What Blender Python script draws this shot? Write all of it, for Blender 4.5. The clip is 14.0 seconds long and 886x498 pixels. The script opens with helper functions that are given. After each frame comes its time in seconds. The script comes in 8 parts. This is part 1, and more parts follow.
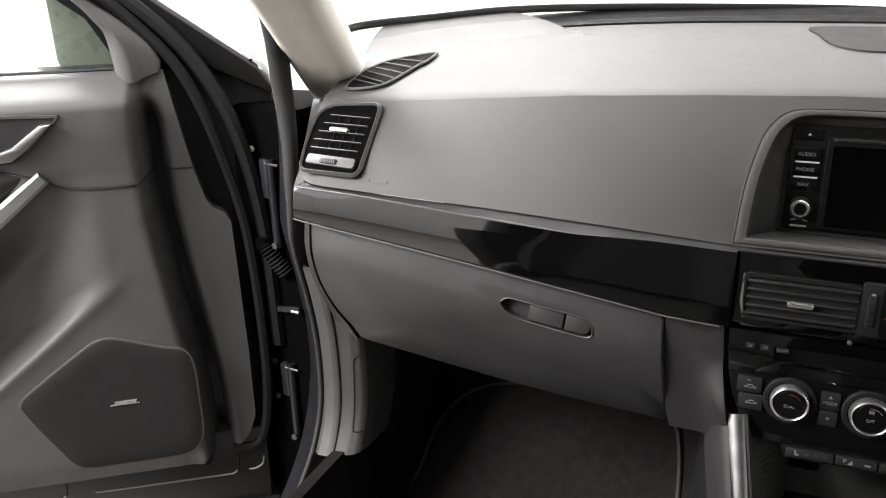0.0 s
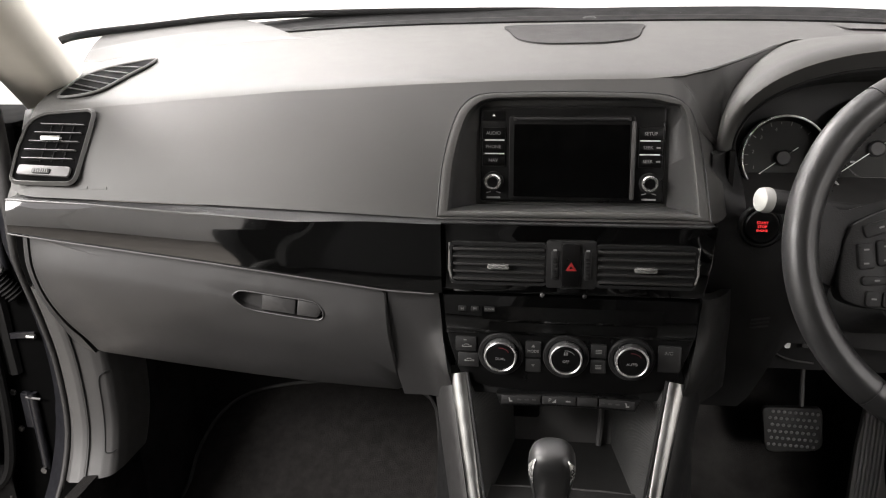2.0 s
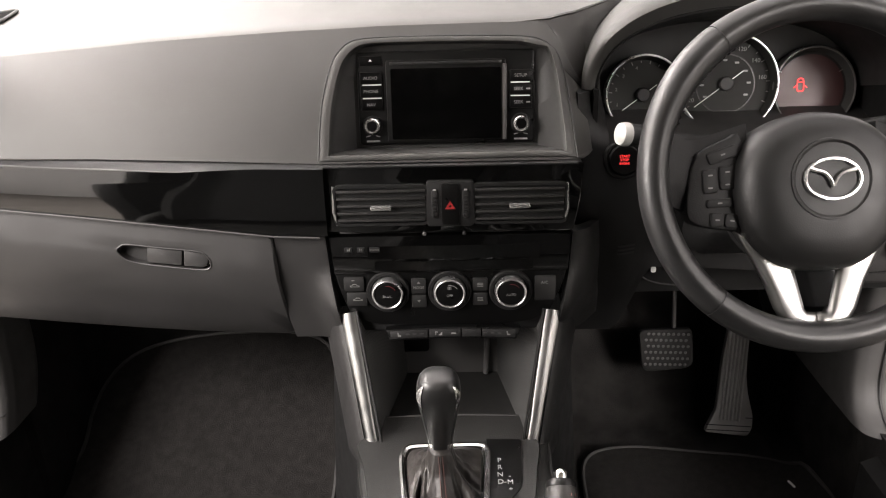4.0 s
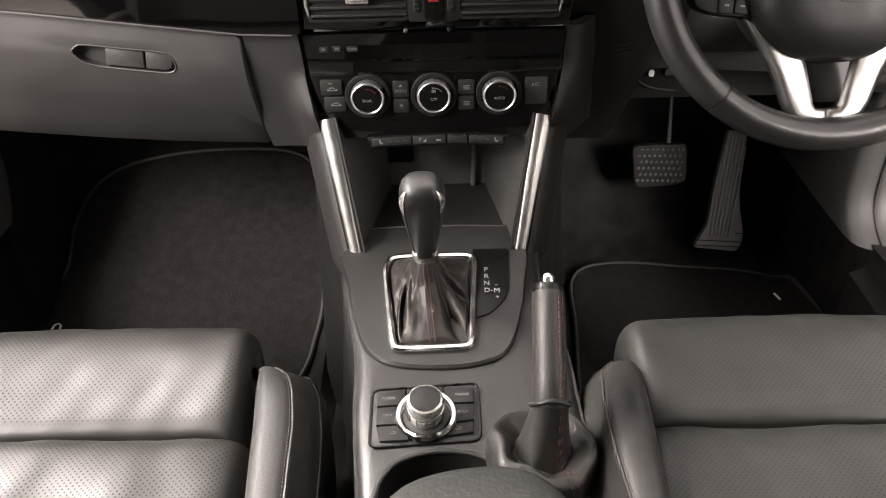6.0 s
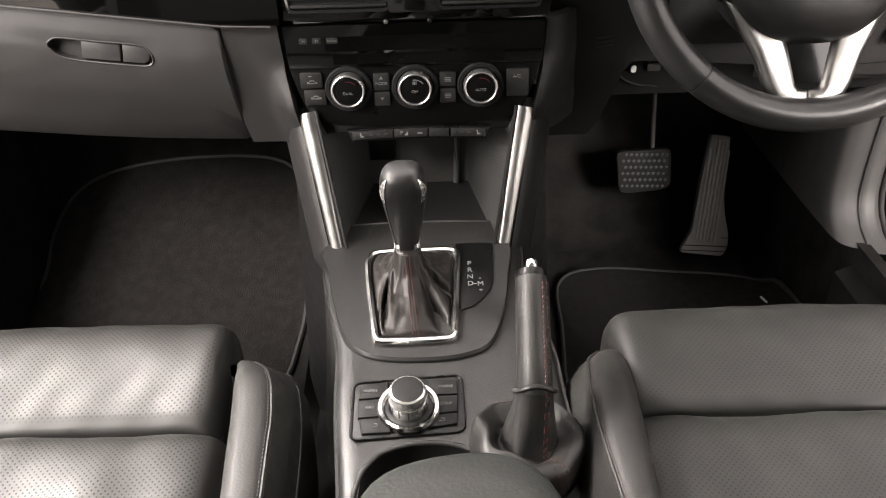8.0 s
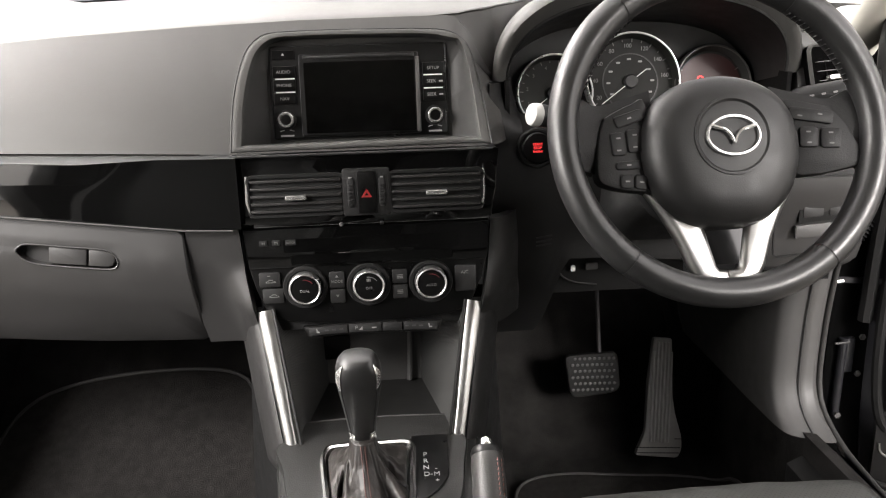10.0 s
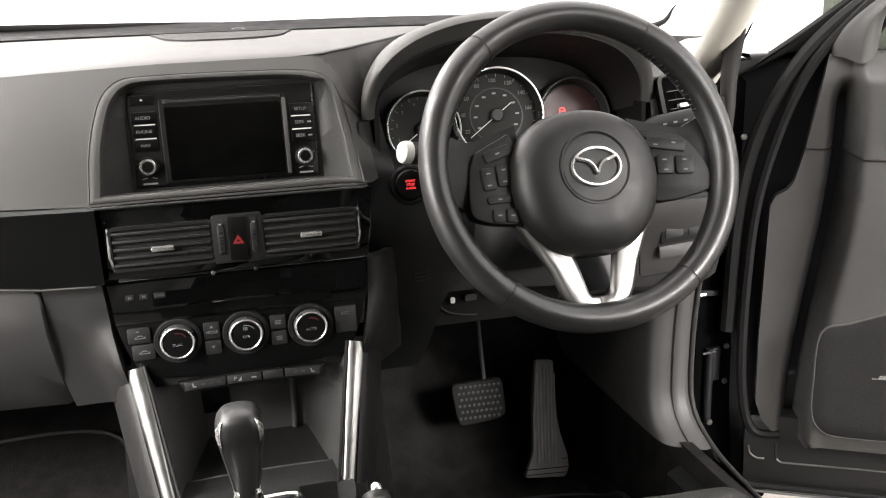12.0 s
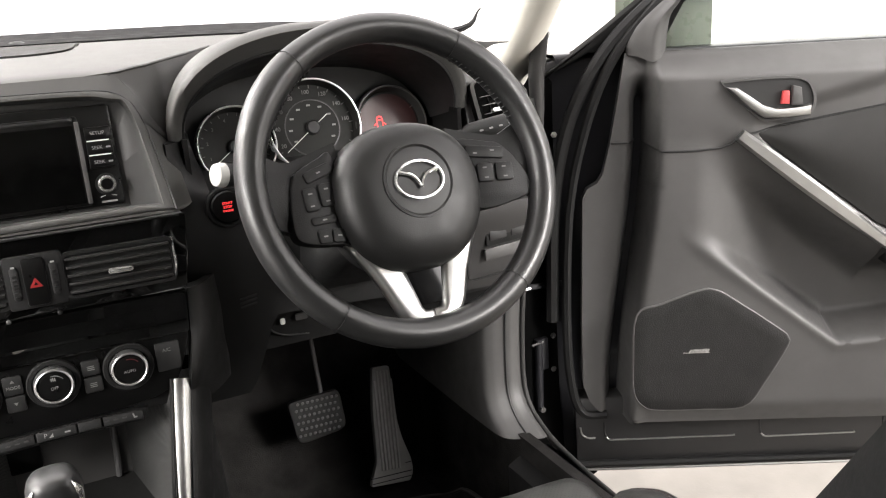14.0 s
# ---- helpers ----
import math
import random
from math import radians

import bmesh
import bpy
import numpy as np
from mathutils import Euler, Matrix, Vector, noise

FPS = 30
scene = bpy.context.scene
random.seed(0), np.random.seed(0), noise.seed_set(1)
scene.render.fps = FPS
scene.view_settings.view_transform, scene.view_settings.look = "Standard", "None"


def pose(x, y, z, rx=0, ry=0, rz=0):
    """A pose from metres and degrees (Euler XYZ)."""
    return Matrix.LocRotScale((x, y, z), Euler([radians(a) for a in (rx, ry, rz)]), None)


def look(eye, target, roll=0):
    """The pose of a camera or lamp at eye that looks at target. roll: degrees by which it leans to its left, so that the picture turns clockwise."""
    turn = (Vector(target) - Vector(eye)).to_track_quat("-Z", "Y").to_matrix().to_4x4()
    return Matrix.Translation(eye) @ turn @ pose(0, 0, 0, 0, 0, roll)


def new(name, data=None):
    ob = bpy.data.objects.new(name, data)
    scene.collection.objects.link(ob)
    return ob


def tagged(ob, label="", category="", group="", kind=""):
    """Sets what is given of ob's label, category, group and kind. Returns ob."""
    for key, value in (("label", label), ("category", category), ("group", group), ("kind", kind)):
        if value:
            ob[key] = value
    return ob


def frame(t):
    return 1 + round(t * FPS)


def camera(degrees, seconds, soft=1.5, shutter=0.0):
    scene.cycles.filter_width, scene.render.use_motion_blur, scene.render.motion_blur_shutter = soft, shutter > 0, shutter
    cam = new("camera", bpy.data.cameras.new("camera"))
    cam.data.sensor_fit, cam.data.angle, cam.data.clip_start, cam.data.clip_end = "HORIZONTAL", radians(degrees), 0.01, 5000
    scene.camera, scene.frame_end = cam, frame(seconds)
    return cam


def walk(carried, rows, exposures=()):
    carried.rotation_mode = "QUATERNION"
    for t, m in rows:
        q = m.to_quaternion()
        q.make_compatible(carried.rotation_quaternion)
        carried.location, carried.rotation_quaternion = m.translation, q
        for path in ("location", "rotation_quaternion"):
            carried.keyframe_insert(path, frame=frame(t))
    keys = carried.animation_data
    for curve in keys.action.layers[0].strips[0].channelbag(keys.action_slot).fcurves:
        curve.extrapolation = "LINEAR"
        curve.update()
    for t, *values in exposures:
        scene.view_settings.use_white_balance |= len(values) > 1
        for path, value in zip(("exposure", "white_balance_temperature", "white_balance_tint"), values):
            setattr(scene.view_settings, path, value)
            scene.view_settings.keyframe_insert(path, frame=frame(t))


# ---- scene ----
cam = camera(57.6, 14.0, 1.1)
PATH = [
    (0, (-0.107, -0.846, 1.277), (-0.877, 0.862, 0.576), -1.5),
    (0.5, (-0.089, -0.845, 1.267), (-0.745, 0.915, 0.58), -1.7),
    (1, (-0.062, -0.85, 1.261), (-0.61, 0.949, 0.581), -2.0),
    (1.5, (-0.031, -0.861, 1.256), (-0.462, 0.971, 0.578), -1.9),
    (2, (-0.01, -0.879, 1.255), (-0.298, 0.983, 0.585), -1.5),
    (2.5, (0.008, -0.905, 1.253), (-0.17, 0.979, 0.607), -1.4),
    (2.7, (0.009, -0.915, 1.264), (-0.126, 0.968, 0.603), -1.3),
    (4.8, (0.016, -0.915, 1.239), (-0.012, 0.858, 0.313), -1.6),
    (5, (0.018, -0.905, 1.23), (-0.01, 0.843, 0.259), -1.7),
    (5.5, (0.019, -0.891, 1.215), (-0.008, 0.794, 0.137), -1.7),
    (6, (0.018, -0.884, 1.207), (-0.005, 0.747, 0.051), -1.7),
    (6.5, (0.018, -0.877, 1.196), (-0.001, 0.7, -0.035), -1.6),
    (7, (0.02, -0.878, 1.185), (0.008, 0.677, -0.074), -1.6),
    (7.5, (0.02, -0.885, 1.177), (0.023, 0.71, -0.028), -1.4),
    (8, (0.023, -0.894, 1.168), (0.032, 0.772, 0.063), -1.6),
    (8.5, (0.022, -0.911, 1.155), (0.045, 0.834, 0.177), -1.5),
    (9, (0.02, -0.93, 1.145), (0.075, 0.891, 0.319), -1.3),
    (9.2, (0.021, -0.936, 1.14), (0.092, 0.91, 0.374), -1.3),
    (11.3, (0.018, -0.951, 1.147), (0.332, 0.958, 0.637), -1.8),
    (11.5, (0.022, -0.948, 1.15), (0.367, 0.953, 0.632), -1.9),
    (12, (0.024, -0.94, 1.151), (0.47, 0.935, 0.615), -2.3),
    (12.5, (0.028, -0.934, 1.157), (0.58, 0.908, 0.609), -3.1),
    (13, (0.033, -0.929, 1.163), (0.685, 0.879, 0.611), -3.7),
    (13.5, (0.031, -0.921, 1.165), (0.785, 0.845, 0.605), -3.6),
    (14, (0.03, -0.914, 1.168), (0.879, 0.807, 0.603), -3.4),
]
walk(cam, [(t, look(eye, target, roll)) for t, eye, target, roll in PATH],
     ((0.0, -0.17, 6250, 13), (2.5, -0.11, 6520, 13), (5.0, 0.33, 6750, 17), (7.0, 0.30, 6850, 17), (9.0, 0.40, 6600, 14), (11.5, 0.46, 6450, 12), (14.0, 0.46, 6450, 12)))

# ---------------------------------------------------------------- world and light
world = bpy.data.worlds.new("studio")
scene.world = world
world.use_nodes = True
wbg = world.node_tree.nodes["Background"]
wbg.inputs[0].default_value = (1.0, 0.958, 0.928, 1)
wbg.inputs[1].default_value = 3.2
scene.view_settings.exposure = 0.0


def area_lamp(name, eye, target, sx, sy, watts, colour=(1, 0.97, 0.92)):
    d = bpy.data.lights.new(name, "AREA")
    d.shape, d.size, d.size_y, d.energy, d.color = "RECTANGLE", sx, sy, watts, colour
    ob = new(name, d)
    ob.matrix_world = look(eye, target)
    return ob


# Unseen lamps, added outside the car to balance the brightness inside.
area_lamp("added_lamp_front", (-1.9, 2.2, 3.2), (-0.40, -0.2, 0.7), 2.2, 1.5, 110)
area_lamp("added_lamp_rear", (-2.6, -1.05, 2.1), (-0.30, -0.2, 0.7), 1.8, 1.3, 165)
area_lamp("added_lamp_back", (-2.5, -3.0, 3.4), (-0.75, 0.0, 0.8), 1.6, 1.2, 400)
# Narrow unseen fill, added to brighten the right kick panel and pedals.
fill_lamp = area_lamp("added_fill_right", (2.2, -2.2, 1.75), (0.66, 0.32, 0.5), 1.0, 0.8, 5.5)
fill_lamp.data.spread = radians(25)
# Second narrow fill, unseen, added to brighten the passenger cushion.
side_lamp = area_lamp("added_fill_side", (-2.1, 0.15, 2.3), (-0.36, -0.46, 0.6), 1.6, 1.0, 31)
side_lamp.data.spread = radians(26)


# ---------------------------------------------------------------- materials
def nodes_of(name):
    m = bpy.data.materials.new(name)
    m.use_nodes = True
    nt = m.node_tree
    return m, nt, nt.nodes["Principled BSDF"]


def link(nt, a, b):
    nt.links.new(a, b)


def add(nt, kind, **values):
    n = nt.nodes.new(kind)
    for k, v in values.items():
        n.inputs[k].default_value = v
    return n


def coords(nt):
    return nt.nodes.new("ShaderNodeTexCoord").outputs["Object"]


def noise_tex(nt, scale, detail=4.0, rough=0.55):
    n = add(nt, "ShaderNodeTexNoise", Scale=scale, Detail=detail, Roughness=rough)
    link(nt, coords(nt), n.inputs["Vector"])
    return n


def ramp(nt, src, lo, hi, a=0.35, b=0.65):
    r = nt.nodes.new("ShaderNodeMapRange")
    for k, v in zip(("From Min", "From Max", "To Min", "To Max"), (a, b, lo, hi)):
        r.inputs[k].default_value = v
    link(nt, src, r.inputs["Value"])
    return r.outputs["Result"]


def mix_colour(nt, fac, a, b):
    m = nt.nodes.new("ShaderNodeMix")
    m.data_type = "RGBA"
    link(nt, fac, m.inputs["Factor"])
    m.inputs["A"].default_value, m.inputs["B"].default_value = (*a, 1), (*b, 1)
    return m.outputs["Result"]


def bump(nt, bsdf, height, strength, distance):
    b = add(nt, "ShaderNodeBump", Strength=strength, Distance=distance)
    link(nt, height, b.inputs["Height"])
    link(nt, b.outputs["Normal"], bsdf.inputs["Normal"])
    return b


def surface(name, colour, rough=0.5, metal=0.0, vary=0.07, grain=900.0, relief=0.15, depth=0.0004, spec=0.5, coat=0.0, patch=9.0, smudge=0.05):
    """A surface with fine grain relief, patchy colour and smudged gloss."""
    m, nt, b = nodes_of(name)
    big = noise_tex(nt, patch)
    lo, hi = [c * (1 - vary) for c in colour], [min(1, c * (1 + vary)) for c in colour]
    link(nt, mix_colour(nt, ramp(nt, big.outputs["Fac"], 0, 1), lo, hi), b.inputs["Base Color"])
    mid = noise_tex(nt, patch * 4.3, 6)
    link(nt, ramp(nt, mid.outputs["Fac"], max(0.02, rough - smudge), min(1, rough + smudge)), b.inputs["Roughness"])
    b.inputs["Metallic"].default_value = metal
    b.inputs["Specular IOR Level"].default_value = spec
    b.inputs["Coat Weight"].default_value = coat
    b.inputs["Coat Roughness"].default_value = 0.04
    if relief:
        fine = noise_tex(nt, grain, 2)
        bump(nt, b, fine.outputs["Fac"], relief, depth)
    return m


def perforated(name, colour, pitch=0.0062, deep=0.52):
    """Leather with rows of small holes, staggered, over fine creases."""
    m, nt, b = nodes_of(name)
    sep = nt.nodes.new("ShaderNodeSeparateXYZ")
    link(nt, coords(nt), sep.inputs[0])

    def math(op, a, c=None):
        n = nt.nodes.new("ShaderNodeMath")
        n.operation = op
        for k, v in enumerate((a, c)):
            if v is None:
                continue
            if isinstance(v, (int, float)):
                n.inputs[k].default_value = v
            else:
                link(nt, v, n.inputs[k])
        return n.outputs[0]

    x, y = math("MULTIPLY", sep.outputs["X"], 1 / pitch), math("MULTIPLY", sep.outputs["Y"], 1 / pitch)
    a, c = math("ADD", x, y), math("SUBTRACT", x, y)
    da = math("ABSOLUTE", math("SUBTRACT", math("FRACT", a), 0.5))
    dc = math("ABSOLUTE", math("SUBTRACT", math("FRACT", c), 0.5))
    far = math("SQRT", math("ADD", math("MULTIPLY", da, da), math("MULTIPLY", dc, dc)))
    hole = nt.nodes.new("ShaderNodeMapRange")
    for k, v in zip(("From Min", "From Max", "To Min", "To Max"), (0.14, 0.26, deep, 0.0)):
        hole.inputs[k].default_value = v
    link(nt, far, hole.inputs["Value"])
    geo = nt.nodes.new("ShaderNodeNewGeometry")
    nz = nt.nodes.new("ShaderNodeSeparateXYZ")
    link(nt, geo.outputs["Normal"], nz.inputs[0])
    flat = ramp(nt, nz.outputs["Z"], 0.0, 1.0, 0.78, 0.93)
    hole_fac = math("MULTIPLY", hole.outputs[0], flat)
    big = noise_tex(nt, 14.0)
    tone = mix_colour(nt, ramp(nt, big.outputs["Fac"], 0, 1), [v * 0.85 for v in colour], [v * 1.15 for v in colour])
    mixed = nt.nodes.new("ShaderNodeMix")
    mixed.data_type = "RGBA"
    link(nt, hole_fac, mixed.inputs["Factor"])
    link(nt, tone, mixed.inputs["A"])
    mixed.inputs["B"].default_value = (0.004, 0.004, 0.004, 1)
    link(nt, mixed.outputs["Result"], b.inputs["Base Color"])
    fine = noise_tex(nt, 420.0, 3)
    high = math("SUBTRACT", math("MULTIPLY", fine.outputs["Fac"], 0.35), hole_fac)
    bump(nt, b, high, 0.22, 0.0004)
    link(nt, ramp(nt, noise_tex(nt, 30).outputs["Fac"], 0.40, 0.52), b.inputs["Roughness"])
    link(nt, math("MULTIPLY", math("SUBTRACT", 1.0, hole_fac), 0.40), b.inputs["Specular IOR Level"])
    return m


def ribbed(name, colour, axis, pitch, rough=0.4, strong=0.7):
    """Plastic with fine parallel ribs across one axis."""
    m, nt, b = nodes_of(name)
    w = add(nt, "ShaderNodeTexWave", Scale=1 / (pitch * 3.1831), Distortion=0.0, Detail=0.0)
    w.bands_direction = axis
    link(nt, coords(nt), w.inputs["Vector"])
    bump(nt, b, w.outputs["Fac"], strong, 0.001)
    tone = noise_tex(nt, 20)
    link(nt, mix_colour(nt, ramp(nt, tone.outputs["Fac"], 0, 1), [c * 0.85 for c in colour], [c * 1.15 for c in colour]), b.inputs["Base Color"])
    b.inputs["Roughness"].default_value = rough
    return m


def glass(name, tint=(1, 1, 1), rough=0.0):
    m, nt, b = nodes_of(name)
    b.inputs["Base Color"].default_value = (*tint, 1)
    b.inputs["Transmission Weight"].default_value = 1.0
    b.inputs["Roughness"].default_value = rough
    b.inputs["IOR"].default_value = 1.1
    return m


def lit(name, colour, strength):
    m, nt, b = nodes_of(name)
    b.inputs["Base Color"].default_value = (*[c * 0.3 for c in colour], 1)
    b.inputs["Emission Color"].default_value = (*colour, 1)
    b.inputs["Emission Strength"].default_value = strength
    return m


SOFT = surface("soft_dash_plastic", (0.044, 0.0435, 0.0415), 0.5, grain=1500, relief=0.3, depth=0.0005, spec=0.2, vary=0.03, smudge=0.012)
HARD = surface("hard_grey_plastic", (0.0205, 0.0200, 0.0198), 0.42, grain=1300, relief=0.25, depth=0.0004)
DOORP = surface("door_trim_plastic", (0.047, 0.0458, 0.0446), 0.54, grain=1300, relief=0.25, depth=0.0004, vary=0.08)
SURR = surface("dark_surround_plastic", (0.027, 0.0268, 0.026), 0.5, grain=1300, relief=0.25, depth=0.0004, spec=0.25)
VSLAT = surface("black_vent_slat", (0.019, 0.0187, 0.0184), 0.38, relief=0.1, spec=0.4)
CONS = surface("console_plastic", (0.0145, 0.0145, 0.0139), 0.42, grain=600, relief=0.4, depth=0.0006, spec=0.36)
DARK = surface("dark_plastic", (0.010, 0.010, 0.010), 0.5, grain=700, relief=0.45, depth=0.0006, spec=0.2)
BLACK = surface("matt_black_plastic", (0.005, 0.005, 0.005), 0.55, relief=0.1)
PIANO = surface("piano_black_lacquer", (0.0015, 0.0015, 0.0015), 0.05, relief=0, coat=0.9, smudge=0.02, vary=0.1, spec=0.5)
PANEL = surface("black_panel_plastic", (0.003, 0.003, 0.003), 0.32, relief=0.1, spec=0.22)
SCREEN = surface("screen_glass", (0.0012, 0.0012, 0.0012), 0.16, relief=0, smudge=0.05)
CHROME = surface("bright_chrome", (0.75, 0.75, 0.74), 0.12, metal=1, relief=0, vary=0.03, smudge=0.04)
SILVER = surface("satin_silver_trim", (0.36, 0.36, 0.35), 0.34, metal=1.0, relief=0, vary=0.05, grain=500)
PADDED = surface("dark_padded_vinyl", (0.013, 0.0128, 0.012), 0.6, grain=500, relief=0.3, spec=0.25)
LEATHER = surface("black_leather", (0.015, 0.0148, 0.014), 0.44, grain=380, relief=0.4, depth=0.0006, patch=14, spec=0.38)
# Seat leather darkened so its reflection in the lacquer strip stays black.
BACK_DARK = surface("backrest_leather_darkened", (0.007, 0.007, 0.0068), 0.7, grain=380, relief=0.4, depth=0.0006, patch=14, spec=0.12)
DIALF = surface("matt_dial_face", (0.026, 0.026, 0.025), 0.7, relief=0, spec=0.15)
BRIGHT = surface("brushed_bright_ring", (0.46, 0.46, 0.45), 0.13, metal=1.0, relief=0, vary=0.04, grain=400)
STUDIO = surface("white_studio_wall", (0.86, 0.86, 0.84), 0.8, relief=0.1, vary=0.03, patch=0.6)
ARML = surface("dull_armrest_cover", (0.016, 0.017, 0.016), 0.6, grain=260, relief=0.5, depth=0.0009, spec=0.28)
# Near-black that paints in the shade of openings and gaps.
DEEP = surface("depth_shade_black", (0.0014, 0.0014, 0.0014), 0.9, relief=0, spec=0.03)
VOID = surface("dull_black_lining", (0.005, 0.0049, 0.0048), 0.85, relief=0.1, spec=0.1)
GRIPL = surface("smooth_wheel_leather", (0.012, 0.012, 0.012), 0.36, grain=520, relief=0.25, depth=0.0004, patch=14)
HUBL = surface("matt_airbag_cover", (0.0068, 0.0068, 0.0067), 0.46, grain=700, relief=0.3, depth=0.0004, spec=0.35)
GATEC = surface("polished_gate_chrome", (0.60, 0.60, 0.585), 0.2, metal=1, relief=0, vary=0.03, smudge=0.05)
PERF = perforated("perforated_black_leather", (0.014, 0.0138, 0.013), 0.0062, 0.72)
# Driver-side copy: duller tone and fainter holes stand in for dimmer light.
PERF_SHADED = perforated("perforated_leather_shaded", (0.0125, 0.0127, 0.0117), 0.0062, 0.42)
CARPET = surface("dark_carpet", (0.014, 0.0132, 0.0127), 0.95, grain=700, relief=1.0, depth=0.003, vary=0.35, spec=0.1, patch=16)
MAT = surface("dark_mat_pile", (0.0165, 0.0153, 0.0146), 0.95, grain=800, relief=1.0, depth=0.003, vary=0.2, spec=0.1, patch=60)
BINDING = surface("mat_binding", (0.024, 0.0232, 0.0225), 0.7, grain=600, relief=0.4)
CREAM = surface("cream_pillar_trim", (0.74, 0.715, 0.64), 0.7, grain=900, relief=0.3, vary=0.05)
PAINT = surface("dark_metallic_paint", (0.012, 0.012, 0.014), 0.35, relief=0, coat=0.25, vary=0.1, spec=0.3)
SEALG = surface("grey_seal_rubber", (0.026, 0.0252, 0.0245), 0.6, grain=500, relief=0.25, spec=0.25)
RUBBER = surface("black_rubber", (0.006, 0.006, 0.006), 0.6, grain=500, relief=0.2, spec=0.2)
FRIT = surface("black_glass_band", (0.003, 0.003, 0.003), 0.6, relief=0, spec=0.08)
WHITE = surface("white_marking", (0.72, 0.72, 0.70), 0.5, relief=0, vary=0.03)
GREYM = surface("grey_marking", (0.22, 0.22, 0.215), 0.5, relief=0, vary=0.03)
REDDIM = surface("painted_red_glow", (0.035, 0.005, 0.005), 0.45, relief=0, vary=0.05)
THREAD = surface("red_brown_thread", (0.075, 0.024, 0.020), 0.8, relief=0.2, vary=0.2)
CREASEL = surface("creased_boot_leather", (0.0135, 0.0118, 0.0108), 0.44, spec=0.3, grain=300, relief=0.4, depth=0.0006)
THREADD = surface("dark_red_thread", (0.035, 0.016, 0.014), 0.8, relief=0.2, vary=0.2)
KICK = surface("grey_kick_plastic", (0.040, 0.039, 0.038), 0.55, grain=1300, relief=0.25, depth=0.0004)
REDTAB = surface("pink_red_plastic", (0.40, 0.05, 0.05), 0.4, relief=0, vary=0.05)
RIMB = surface("bright_dial_ring", (0.78, 0.78, 0.76), 0.3, metal=0.8, relief=0, vary=0.03)
VENTG = surface("pale_grey_vent_trim", (0.080, 0.078, 0.078), 0.5, relief=0, vary=0.03, spec=0.2)
REDPRINT = surface("red_print", (0.20, 0.012, 0.012), 0.45, relief=0, vary=0.05)
BADGE = surface("bright_badge_metal", (0.72, 0.72, 0.70), 0.16, metal=0.85, relief=0, vary=0.03)
RINGC = surface("knob_ring_chrome", (0.36, 0.36, 0.36), 0.3, metal=0.9, relief=0, vary=0.04)
EDGE = surface("polished_dark_edge", (0.045, 0.044, 0.043), 0.4, relief=0, vary=0.03)
DARKRED = surface("dark_red_print", (0.07, 0.008, 0.010), 0.5, relief=0, vary=0.05)
VENTF = surface("grey_vent_frame", (0.052, 0.0505, 0.049), 0.42, grain=1200, relief=0.2)
DIMM = surface("dim_grey_marking", (0.13, 0.13, 0.127), 0.5, relief=0, vary=0.03)
CAPW = surface("pale_stalk_cap", (0.27, 0.27, 0.255), 0.5, relief=0.1, vary=0.04)
# Accelerator rubber, lightened to make up for missing light in the footwell.
PEDALM = surface("lightened_pedal_rubber", (0.27, 0.265, 0.255), 0.6, grain=500, relief=0.3, vary=0.15)
PEDALB = surface("lightened_pedal_tread", (0.20, 0.196, 0.19), 0.65, grain=500, relief=0.3, vary=0.15)
BRAKEM = surface("dark_pedal_rubber", (0.008, 0.0078, 0.0076), 0.7, grain=500, relief=0.3, spec=0.2)
THREADG = surface("grey_thread", (0.05, 0.05, 0.05), 0.7, relief=0.2, vary=0.2)
GLOWRED = lit("red_indicator_light", (1.0, 0.05, 0.05), 1.25)
GLASS = glass("clear_window_glass")
TINT = glass("green_tinted_glass", (0.93, 0.97, 0.94))
GROUND = surface("pale_studio_floor", (0.20, 0.185, 0.165), 0.6, grain=120, relief=0.3, depth=0.001, vary=0.12, patch=3)
MESHG = surface("fine_speaker_mesh", (0.009, 0.0086, 0.0083), 0.75, grain=650, relief=0.7, depth=0.0012, spec=0.25)
SKINP = surface("satin_dark_body_paint", (0.016, 0.0157, 0.0157), 0.34, relief=0, vary=0.06, coat=0.15)
# Dull green base colour stands in for what the mirror reflects.
MIRRORG = surface("mirror_glass_painted_reflection", (0.09, 0.10, 0.08), 0.3, relief=0, vary=0.03)
PEARL = surface("pale_mirror_housing", (0.66, 0.66, 0.60), 0.3, relief=0, vary=0.03)
RIBP = ribbed("fine_ribbed_plastic", (0.03, 0.03, 0.029), "Y", 0.0024, 0.45)


# ---------------------------------------------------------------- mesh helpers
def thing(name, base, label, category, group="", kind=""):
    ob = new(name)
    ob.empty_display_size = 0.05
    ob.location = base
    ob["base"] = list(base)
    return tagged(ob, label, category, group, kind)


def finish(bm, name, mat, angle=35):
    bmesh.ops.remove_doubles(bm, verts=bm.verts, dist=1e-6)
    bmesh.ops.recalc_face_normals(bm, faces=bm.faces)
    me = bpy.data.meshes.new(name)
    bm.to_mesh(me)
    bm.free()
    me.materials.append(mat)
    me.shade_smooth()
    me.set_sharp_from_angle(angle=radians(angle))
    return me


def part(name, bm, mat, parent=None, label="", angle=35):
    ob = new(name, finish(bm, name, mat, angle))
    if parent:
        ob.parent = parent
        if parent.type == "EMPTY":
            ob.matrix_parent_inverse = Matrix.Translation(parent.location).inverted()
    if label:
        ob["label"] = label
    return ob


def structure(name, bm, mat, label, category, kind="structure", angle=35):
    return tagged(part(name, bm, mat, None, "", angle), label, category, "", kind)


